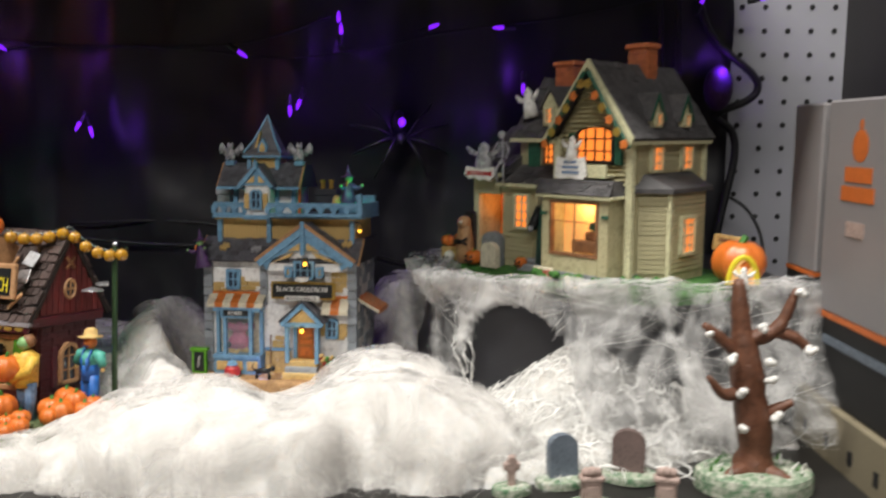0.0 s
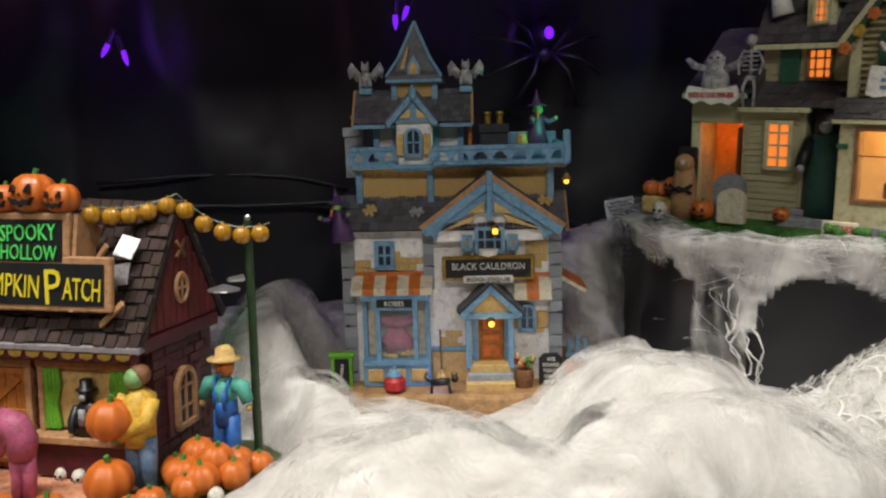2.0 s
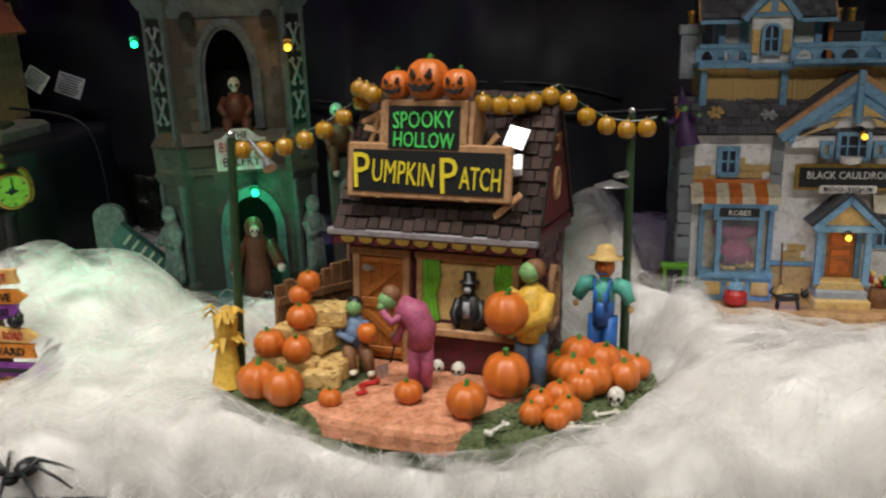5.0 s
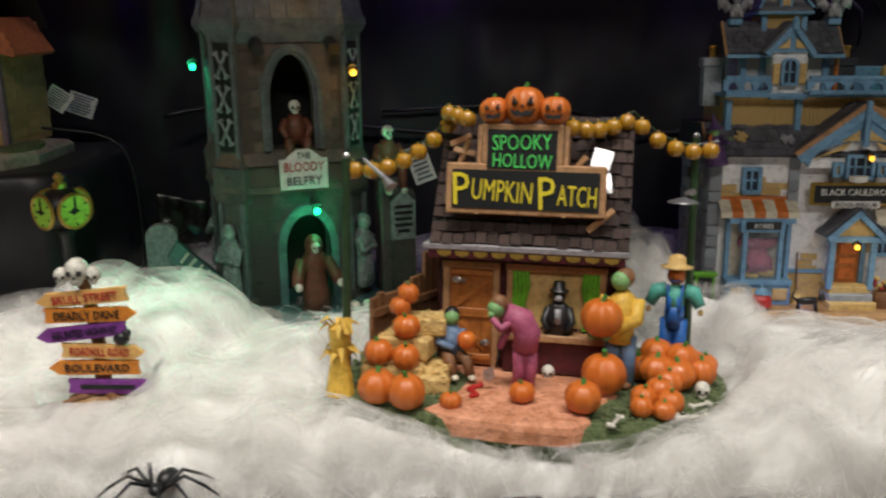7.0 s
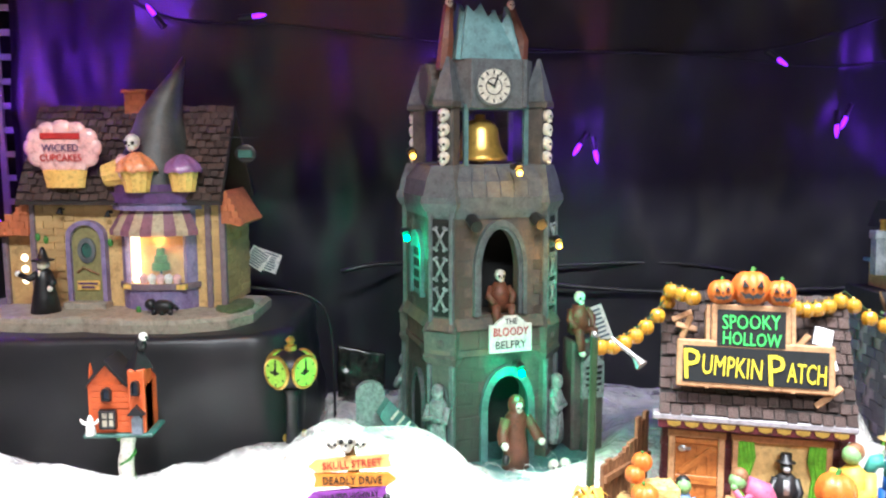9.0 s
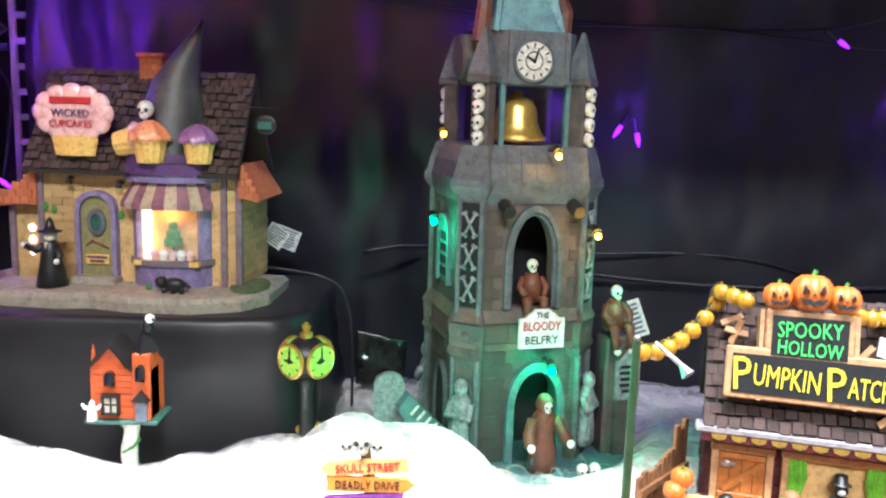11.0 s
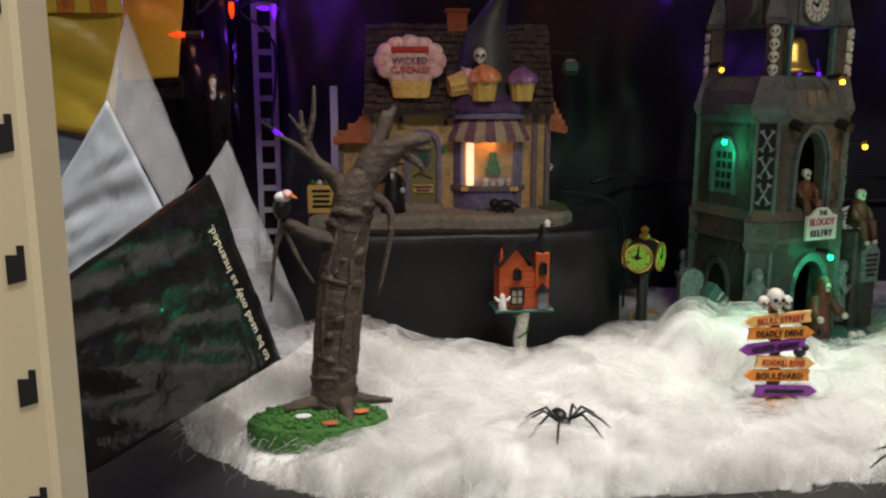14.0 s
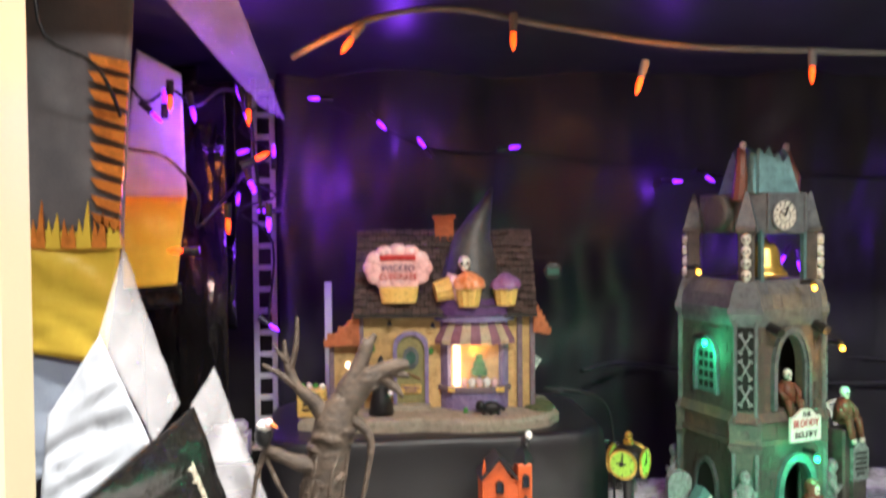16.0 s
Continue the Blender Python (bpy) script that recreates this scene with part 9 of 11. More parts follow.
def foot_height(x, y):
    f = float(np.interp(x, [0.0, 0.03, 0.08, 0.15, 0.21, 0.27, 0.29], [0.52, 0.515, 0.525, 0.552, 0.575, 0.59, 0.62]))
    e = min((y - f - 0.008 * fbm(30 * x, 30 * y, 6)) / 0.025, (x - 0.0) / 0.03, (0.262 - x) / 0.03)
    if e <= 0:
        return -0.004
    e = min(1, e)
    rise = min(1.0, max(0.0, (x - 0.022) / 0.085)) * min(1.0, max(0.3, (0.25 - x) / 0.07))
    back = min(1.0, max(0.0, (y - f - 0.022) / 0.060))
    return (0.014 + 0.056 * rise * back ** 1.2 + 0.010 * fbm(26 * x, 26 * y, 1.5, 2)) * math.sqrt(e * (2 - e))


for lift, mt in ((0.0, "cotton"), (0.004, "cotton_fluff"), (0.008, "cotton_fluff")):
    bm = B()
    nx, ny = 110, 50
    g = [[bm.verts.new((x, y - 0.4 * lift, foot_height(x, y) + lift * (0.7 + 0.8 * fbm(30 * x, 30 * y, 60 + 99 * lift, 2)) * min(1.0, max(0.0, foot_height(x, y) / 0.012)))) for y in (0.50 + 0.135 * j / ny for j in range(ny + 1))] for x in (-0.01 + 0.30 * i / nx for i in range(nx + 1))]
    for i in range(nx):
        for j in range(ny):
            q = (g[i][j], g[i + 1][j], g[i + 1][j + 1], g[i][j + 1])
            if any(v.co.z > -0.0035 for v in q):
                bm.faces.new(q)
    bmesh.ops.delete(bm, geom=[v for v in bm.verts if not v.link_faces], context="VERTS")
    part("web_foot", bm, mt, web, smooth=True)


def curls(bm, n, x0, x1, y0, y1, reach, radius):
    """Crinkled tufts of fibre pulled out of the cotton and lying on it."""
    for _ in range(n):
        x, y = random.uniform(x0, x1), random.uniform(y0, y1)
        h = foot_height(x, y)
        if h < 0.003:
            continue
        a, pts = random.uniform(-0.5, 0.9), []
        steps = random.randint(7, 13)
        for k in range(steps):
            pts.append((x, y - 0.002, max(0.001, foot_height(x, y)) + 0.0035 + 0.004 * math.sin(math.pi * k / (steps - 1)) + random.uniform(-0.0009, 0.0009)))
            x, y = x + reach * math.cos(a), y + reach * math.sin(a)
            a += random.uniform(-0.9, 0.9)
        r = radius * random.uniform(0.4, 1.3)
        tube(bm, pts, [r * (0.3 + 0.9 * math.sin(math.pi * (k + 0.4) / steps)) for k in range(steps)], 3)


bm = B()
curls(bm, 1100, 0.025, 0.215, 0.515, 0.628, 0.0038, 0.00024)
part("web_strands", bm, "fibre", web, smooth=True)
bm = B()
curls(bm, 130, 0.03, 0.17, 0.53, 0.62, 0.0045, 0.00075)
part("web_strands", bm, "fibre", web, smooth=True)

# ---------------------------------------------------------------- small models on the shelf
paint("grave_grey", (0.15, 0.18, 0.22), rough=0.7, second=(0.07, 0.085, 0.11), scale=150, bump=0.6)
paint("grave_pink", (0.44, 0.33, 0.29), rough=0.7, second=(0.28, 0.20, 0.17), scale=150, bump=0.6)
paint("grave_brown", (0.16, 0.11, 0.10), rough=0.7, second=(0.08, 0.06, 0.055), scale=150, bump=0.6)
paint("snowy_green", (0.50, 0.50, 0.42), rough=0.8, second=(0.06, 0.16, 0.07), scale=220, amount=1.0, bump=0.6)
paint("bark", (0.16, 0.065, 0.035), rough=0.5, second=(0.08, 0.03, 0.015), scale=120, fine=700, amount=0.8, bump=0.9, depth=0.0012)
paint("black_bark", (0.030, 0.020, 0.014), rough=0.62, second=(0.115, 0.078, 0.052), scale=90, fine=600, amount=0.8, bump=1.0, depth=0.002, stretch=(1, 1, 2.5))


def gravestone(x, y, turn, mat, w, h, shape, label):
    w, h = 0.80 * w, 0.80 * h
    gs = thing("gravestone", label, "gravestone", pose(x, y, 0.0, 0, 0, turn), "gravestones on the shelf")
    bm = B()
    slab(bm, oval(0, 0, w * 1.9, w * 1.25, 18), 0.0, 0.0055)
    part("base", bm, "snowy_green", gs)
    if shape == "round":
        headstone(gs, 0, 0, 0.005, w, h, w * 0.32, mat, name="stone", lean=-4)
    elif shape == "cross":
        part("stone", box(box(B(), -w * 0.35, w * 0.35, -w * 0.3, w * 0.3, 0.004, h, 0.0008), -w * 0.8, w * 0.8, -w * 0.25, w * 0.25, h * 0.62, h * 0.82, 0.0008), mat, gs)
        part("stone_ring", tube(B(), [(w * 0.62 * math.cos(t), 0, h * 0.72 + w * 0.62 * math.sin(t)) for t in (6.283 * k / 12 for k in range(13))], w * 0.16, 6), mat, gs)
    else:
        part("stone", box(box(B(), -w * 0.8, w * 0.8, -w * 0.45, w * 0.45, 0.004, h * 0.8, 0.001), -w, w, -w * 0.55, w * 0.55, h * 0.72, h * 0.86, 0.001), mat, gs)
        bm = B()
        ball(bm, (-w * 0.45, 0, h * 0.94), w * 0.4), ball(bm, (w * 0.45, 0, h * 0.94), w * 0.4), ball(bm, (0, -w * 0.2, h * 0.98), w * 0.42)
        part("carving", bm, mat, gs, smooth=True)
        part("panel", box(B(), -w * 0.5, w * 0.5, -w * 0.52, -w * 0.44, h * 0.2, h * 0.62), mat, gs)
    return gs


gravestone(0.044, 0.507, 10, "grave_pink", 0.0085, 0.032, "cross", "small pinkish stone cross on a snowy green base")
gravestone(0.079, 0.522, 18, "grave_grey", 0.0125, 0.036, "round", "blue-grey rounded gravestone on a snowy base")
gravestone(0.091, 0.484, 5, "grave_pink", 0.0095, 0.032, "carved", "pinkish carved gravestone on a snowy green base")
gravestone(0.124, 0.530, -15, "grave_brown", 0.0135, 0.036, "round", "brown rounded gravestone on a snowy base")
gravestone(0.136, 0.480, -12, "grave_pink", 0.0095, 0.034, "carved", "pinkish gravestone with carved top on green base")


tr = thing("bare_tree", "bare brown resin tree with snow tufts on a mossy base", "model tree", pose(0.203, 0.520, 0.0))
bm = B()
slab(bm, oval(0, -0.004, 0.038, 0.026, 24, 0.1), 0.0, 0.013)
part("base", bm, ["snowy_green"], tr)
bm = B()
limb(bm, [(0, 0, 0.008), (0.001, 0, 0.03), (-0.003, 0, 0.055), (-0.008, 0, 0.085), (-0.012, 0.001, 0.112), (-0.014, 0.002, 0.137)], [0.013, 0.0105, 0.0115, 0.0095, 0.0062, 0.0032], 12)
part("trunk", bm, "bark", tr, smooth=True)
for pts, rad in (([(-0.010, 0, 0.098), (0.004, -0.002, 0.102), (0.013, -0.003, 0.110), (0.021, -0.004, 0.132)], [0.006, 0.0052, 0.0045, 0.002]), ([(0.010, -0.002, 0.104), (0.022, -0.004, 0.100), (0.031, -0.006, 0.092)], [0.0045, 0.0042, 0.0022]),
                 ([(-0.010, 0, 0.085), (-0.026, -0.003, 0.100), (-0.037, -0.004, 0.109)], [0.005, 0.0042, 0.002]), ([(-0.006, 0, 0.066), (-0.022, -0.005, 0.063), (-0.034, -0.008, 0.076)], [0.0046, 0.004, 0.0018]), ([(0.002, 0, 0.045), (0.012, -0.006, 0.054), (0.020, -0.010, 0.060)], [0.005, 0.004, 0.002]),
                 ([(0.0, 0, 0.012), (-0.014, -0.010, 0.012), (-0.024, -0.014, 0.010)], [0.007, 0.005, 0.002]), ([(0.0, 0, 0.012), (0.012, -0.014, 0.012), (0.018, -0.022, 0.009)], [0.007, 0.005, 0.002])):
    bm = B()
    limb(bm, pts, rad, 8)
    part("branch", bm, "bark", tr, smooth=True)
for x, z in ((-0.002, 0.108), (-0.020, 0.088), (-0.012, 0.066), (0.004, 0.085), (-0.010, 0.042), (0.010, 0.050), (0.005, 0.074), (0.021, 0.130), (0.030, 0.094), (-0.034, 0.104)):
    bm = B()
    for k in range(5):
        ball(bm, (x + rnd(-0.002, 0.002), -0.010 + rnd(-0.001, 0.001), z + rnd(-0.0016, 0.0016)), rnd(0.0016, 0.003), u=7, v=5)
    part("snow_tuft", bm, "white_paint", tr, smooth=True)
for k in range(26):
    a = rnd(0, 6.28)
    p = Vector((0.030 * math.cos(a) * rnd(0.7, 1.1), -0.004 + 0.021 * math.sin(a) * rnd(0.7, 1.1), 0.012))
    bm = B()
    tube(bm, [p, p + Vector((rnd(-0.004, 0.004), rnd(-0.003, 0.001), rnd(0.003, 0.007)))], [0.0014, 0.0004], 5)
    part("snowy_blade", bm, "white_paint" if k % 3 else "bright_moss", tr)

# black tree with a vulture
bt = thing("black_tree", "twisted black tree with paper-wrapped bark on green moss", "model tree", pose(-0.846, 0.610, 0.018))
bm = B()
slab(bm, oval(-0.012, -0.016, 0.042, 0.024, 26, 0.2, 2.0), -0.006, 0.008)
part("base", bm, "bright_moss", bt)
bm = B()
for k in range(240):
    a, r = rnd(0, 6.28), math.sqrt(rnd(0, 1))
    ball(bm, (-0.012 + 0.038 * r * math.cos(a), -0.016 + 0.021 * r * math.sin(a), 0.009), rnd(0.001, 0.0022), (1, 1, 0.7), 5, 3)
part("moss_fringe", bm, "bright_moss", bt, kind="stuff")
bm = B()
limb(bm, [(-0.003, 0, 0.006), (-0.001, 0, 0.035), (0.002, 0, 0.065), (0.005, 0, 0.095), (0.009, 0, 0.120), (0.014, 0, 0.140), (0.020, 0, 0.152)], [0.0150, 0.0136, 0.0128, 0.0126, 0.0128, 0.0118, 0.0080], 18, rough=0.05)
part("trunk", bm, "black_bark", bt, smooth=True)
for k in range(17):
    z = 0.010 + 0.0078 * k
    xx = float(np.interp(z, [0.006, 0.035, 0.065, 0.095, 0.120, 0.140], [-0.003, -0.001, 0.002, 0.005, 0.009, 0.014]))
    r = 0.0118 - 0.00006 * k
    t0, span = rnd(0, 6.28), rnd(2.6, 5.2)
    bm = B()
    tube(bm, [(xx + r * math.cos(t), r * math.sin(t), z + 0.003 * math.sin(1.3 * t + k) + rnd(-0.001, 0.001)) for t in (t0 + span * j / 12 for j in range(13))], [rnd(0.0008, 0.0040) for j in range(13)], 6)
    part("bark_wrap", bm, "black_bark", bt, smooth=True)
for k in range(9):
    t, z = 6.2832 * k / 9 + rnd(-0.2, 0.2), rnd(0.008, 0.05)
    bm = B()
    pts = []
    for j in range(9):
        zz = z + 0.0105 * j
        xx = float(np.interp(zz, [0.006, 0.035, 0.065, 0.095, 0.120, 0.140, 0.152], [-0.003, -0.001, 0.002, 0.005, 0.009, 0.014, 0.02]))
        pts.append((xx + 0.0126 * math.cos(t), 0.0126 * math.sin(t), zz))
        t += rnd(-0.12, 0.22)
    tube(bm, pts, [0.0006, 0.0016, 0.0022, 0.0015, 0.0021, 0.0016, 0.0020, 0.0012, 0.0005], 6)
    part("bark_ridge", bm, "black_bark", bt, smooth=True)
for pts, rad in (([(0.014, 0, 0.138), (0.021, 0.000, 0.156), (0.028, 0.001, 0.170), (0.034, 0.002, 0.187)], [0.0095, 0.0075, 0.0052, 0.0036]), ([(0.034, 0.002, 0.184), (0.038, 0.002, 0.190)], [0.0030, 0.0016]), ([(0.016, 0, 0.143), (0.031, -0.002, 0.161), (0.046, -0.004, 0.170), (0.058, -0.004, 0.172)], [0.0095, 0.0080, 0.0052, 0.0026]),
                 ([(0.046, -0.003, 0.168), (0.058, -0.006, 0.165)], [0.0042, 0.0014]), ([(0.040, -0.003, 0.165), (0.050, -0.005, 0.158), (0.054, -0.006, 0.152)], [0.0045, 0.0026, 0.001]),
                 ([(0.010, 0, 0.136), (0.000, -0.001, 0.150), (-0.010, -0.002, 0.160), (-0.016, -0.002, 0.176), (-0.017, -0.002, 0.188)], [0.0062, 0.0046, 0.0036, 0.0024, 0.0010]), ([(-0.008, -0.002, 0.158), (-0.020, -0.004, 0.168), (-0.030, -0.004, 0.174)], [0.0028, 0.0018, 0.0008]),
                 ([(-0.014, -0.002, 0.170), (-0.010, -0.003, 0.184), (-0.009, -0.003, 0.202)], [0.0024, 0.0018, 0.0008]), ([(-0.015, -0.003, 0.174), (-0.024, -0.004, 0.186)], [0.0016, 0.0006]),
                 ([(0.004, -0.004, 0.110), (-0.012, -0.008, 0.116), (-0.028, -0.010, 0.124)], [0.0058, 0.0046, 0.0036]), ([(-0.028, -0.010, 0.124), (-0.034, -0.011, 0.106), (-0.037, -0.012, 0.078)], [0.0024, 0.0014, 0.0008]), ([(-0.028, -0.010, 0.120), (-0.020, -0.012, 0.102), (-0.012, -0.012, 0.088)], [0.0020, 0.0014, 0.0010]),
                 ([(0.022, -0.002, 0.140), (0.034, -0.004, 0.128), (0.032, -0.005, 0.105), (0.026, -0.005, 0.078)], [0.0040, 0.0026, 0.0016, 0.0006]),
                 ([(-0.006, -0.004, 0.012), (-0.022, -0.008, 0.011), (-0.032, -0.010, 0.009)], [0.006, 0.0042, 0.0034]), ([(0.004, -0.008, 0.012), (0.006, -0.020, 0.010), (0.007, -0.028, 0.006)], [0.006, 0.0048, 0.003]), ([(0.008, 0, 0.012), (0.020, -0.002, 0.011), (0.034, -0.003, 0.010)], [0.0055, 0.003, 0.0014])):
    bm = B()
    limb(bm, pts, rad, 9)
    part("branch", bm, "black_bark", bt, smooth=True)
for x, y, mt in ((-0.020, -0.022, "white_paint"), (0.014, -0.018, "roof_orange"), (-0.004, -0.034, "roof_orange")):
    part("fallen_leaf", ball(B(), (x, y, 0.010), 0.0045, (1.2, 0.8, 0.18), 8, 5), mt, bt)


def vulture(bm):
    """Black body 0, white ruff 1, pink head 2, orange beak 3."""
    ball(bm, (0, 0, 0), 0.0062, (0.9, 1.0, 1.2))
    tube(bm, [(0, 0.003, -0.003), (0.001, 0.006, -0.010)], [0.004, 0.0015], 7)
    ball(bm, (0.001, -0.003, 0.0065), 0.0046, (1.1, 1, 0.7), mi=1)
    ball(bm, (0.0035, -0.005, 0.0080), 0.0032, mi=2)
    tube(bm, [(0.0055, -0.007, 0.0078), (0.0095, -0.009, 0.0062)], [0.0016, 0.0004], 6, 3)


figure("vulture_figure", bt, ["black_paint", "white_paint", "icing_pink", "orange"], vulture, pose(-0.029, -0.011, 0.133))

# haunted letter box on a twisted post
mb = thing("letter_box", "orange haunted house letter box on a twisted white post", "letter box", pose(-0.716, 0.676, 0.014))
bm = B()
limb(bm, [(-0.002, 0, 0), (0.0, 0, 0.014), (-0.001, 0, 0.030), (0.001, 0, 0.046), (0, 0, 0.054)], [0.0052, 0.0044, 0.0046, 0.0044, 0.0048], 10, rough=0.06)
post = part("post", bm, "bone", mb, smooth=True)
part("vine", tube(B(), [(0.0050 * math.cos(1.05 * k), 0.0050 * math.sin(1.05 * k), 0.003 + 0.0029 * k) for k in range(18)], 0.0010, 5), "stem_green", post)
part("floor_plate", box(B(), -0.0215, 0.0205, -0.013, 0.014, 0.052, 0.0545, 0.0008), "dark_teal", mb)
paint("letterbox_orange", (0.52, 0.09, 0.015), rough=0.5, second=(0.32, 0.05, 0.01), scale=150, bump=0.4)
hb = part("house_body", prism(B(), [(-0.018, 0.0545), (0.0165, 0.0545), (0.0165, 0.084), (0.011, 0.090), (0.004, 0.082), (-0.0065, 0.0975), (-0.018, 0.086)], -0.010, 0.012), "letterbox_orange", mb, "orange boarded haunted house front")
courses("board", hb, "letterbox_orange", (-0.018, -0.010, 0.055), (0.0345, 0, 0), (0, 0, 0.030), 1, 8, 0.0007, bond=0, gap=0.12)
part("turret", box(B(), 0.0065, 0.0165, -0.012, 0.004, 0.0545, 0.094, 0.0006), "letterbox_orange", mb)
part("turret_roof", lathe(B(), [(0.0085, 0), (0.006, 0.005), (0.0008, 0.013)], 4, (0.0115, -0.004, 0.0935)), "black_paint", mb)
for s in (-1, 1):
    part("roof_slope", prism(B(), [(-0.0065, 0.1005), (-0.0065 + s * 0.0135, 0.0850), (-0.0065 + s * 0.0125, 0.0835), (-0.0065, 0.0975)], -0.0125, 0.013), "black_paint", mb)
part("gable_spike", lathe(B(), [(0.002, 0), (0.0012, 0.008), (0.0003, 0.013)], 6, (-0.0165, -0.008, 0.085)), "letterbox_orange", mb)
window(mb, -0.011, -0.001, 0.058, 0.0695, -0.0112, frame="black_paint", pane="cream", nx=2, nz=2, w=0.0012)
window(mb, -0.009, -0.0035, 0.0755, 0.0835, -0.0112, frame="black_paint", pane="glass_dark", nx=1, nz=1, w=0.001, arch=0.0028)
window(mb, 0.0092, 0.0140, 0.0790, 0.0880, -0.0126, frame="black_paint", pane="glass_dark", nx=1, nz=1, w=0.001, arch=0.0024)
part("door", prism(B(), [(0.0085, 0.0545), (0.0148, 0.0545), (0.0148, 0.064), (0.0117, 0.0690), (0.0085, 0.064)], -0.0140, -0.0118), "grave_grey", mb)
part("door_hood", prism(B(), [(0.0065, 0.0670), (0.0168, 0.0670), (0.0117, 0.0730)], -0.0165, -0.0118), "black_paint", mb)
figure("ghost_figure", mb, ["white_paint", "black_paint"], ghost, pose(-0.0165, -0.013, 0.0545) @ Matrix.Scale(0.62, 4))
figure("crow_figure", mb, ["black_paint", "white_paint"], lambda bm: (ball(bm, (0, 0, 0.004), 0.004, (0.8, 0.9, 1.2)), ball(bm, (0.002, -0.002, 0.009), 0.0028, mi=1), tube(bm, [(0.003, -0.003, 0.009), (0.007, -0.005, 0.0085)], [0.0011, 0.0003], 5)), pose(0.0135, -0.004, 0.1045))

# four-faced street clock
lc = thing("street_clock", "black and gilt street clock with green eye dials", "model clock", pose(-0.617, 0.705, 0.012))
part("post", lathe(B(), [(0.0110, 0), (0.0100, 0.006), (0.0062, 0.012), (0.0075, 0.018), (0.0048, 0.026), (0.0040, 0.046), (0.0042, 0.066), (0.0060, 0.070), (0.0035, 0.073)], 12, (0, 0, 0)), "black_paint", lc, smooth=True)
for k in range(9):
    a = rnd(0, 6.28)
    part("gilt_leaf", ball(B(), (0.0075 * math.cos(a), 0.0075 * math.sin(a), 0.004 + 0.0045 * k), 0.0022, (1, 1, 1.3), 6, 4), "gold", lc)
part("clock_head", ball(B(), (0, 0, 0.0845), 0.0140, (1.0, 1.0, 0.95), 16, 10), "black_paint", lc, smooth=True)
part("finial", lathe(B(), [(0.004, 0), (0.0042, 0.003), (0.002, 0.004), (0.0034, 0.007), (0.0012, 0.0095)], 10, (0, 0, 0.0970)), "gold", lc)
paint("dial_green", (0.30, 0.52, 0.05), rough=0.35, second=(0.10, 0.28, 0.02), scale=220, emit=0.12, emit_colour=(0.5, 0.9, 0.1))
for a in (-38, 52, 142, 232):
    mm = pose(0, 0, 0.0845, 0, 0, a)
    bm = B()
    prism(bm, [(0.0098 * math.cos(6.2832 * k / 22), 0.0098 * math.sin(6.2832 * k / 22)) for k in range(22)], -0.0135, -0.0115)
    bmesh.ops.transform(bm, matrix=mm, verts=bm.verts[:])
    dl = part("dial", bm, "dial_green", lc)
    bm = B()
    tube(bm, [(0.0102 * math.cos(6.2832 * k / 22), -0.0128, 0.0102 * math.sin(6.2832 * k / 22)) for k in range(23)], 0.0012, 6)
    bmesh.ops.transform(bm, matrix=mm, verts=bm.verts[:])
    part("dial_rim", bm, "gold", dl)
    bm = B()
    box(bm, -0.0006, 0.0006, -0.0142, -0.0136, -0.001, 0.0068), box(bm, -0.0045, 0.0006, -0.0142, -0.0136, -0.0006, 0.0006)
    for k in range(6):
        box(bm, -0.0004, 0.0004, -0.0140, -0.0135, 0.0070, 0.0088, m=pose(0, 0, 0, 0, 60 * k, 0))
    bmesh.ops.transform(bm, matrix=mm, verts=bm.verts[:])
    part("clock_pointer", bm, "black_paint", dl)

# signpost of six painted boards
sp = thing("signpost", "crooked signpost with orange and purple boards and skulls", "signpost", pose(-0.568, 0.598, 0.019))
bm = B()
limb(bm, [(0, 0, 0), (0.001, 0, 0.025), (-0.001, 0, 0.05), (-0.004, 0, 0.068)], [0.0052, 0.0034, 0.0032, 0.003], 9)
part("post", bm, "brown_wood", sp, smooth=True)
bm = B()
slab(bm, oval(0, -0.002, 0.017, 0.011, 16, 0.1), -0.004, 0.004)
part("base", bm, "base_earth", sp)
paint("board_orange", (0.74, 0.26, 0.03), rough=0.55, second=(0.55, 0.16, 0.01), scale=150, amount=0.5, bump=0.4)
paint("board_peach", (0.80, 0.48, 0.16), rough=0.55, second=(0.62, 0.30, 0.07), scale=150, amount=0.5, bump=0.4)
paint("board_purple", (0.24, 0.05, 0.32), rough=0.55, second=(0.14, 0.02, 0.20), scale=150, amount=0.5, bump=0.4)
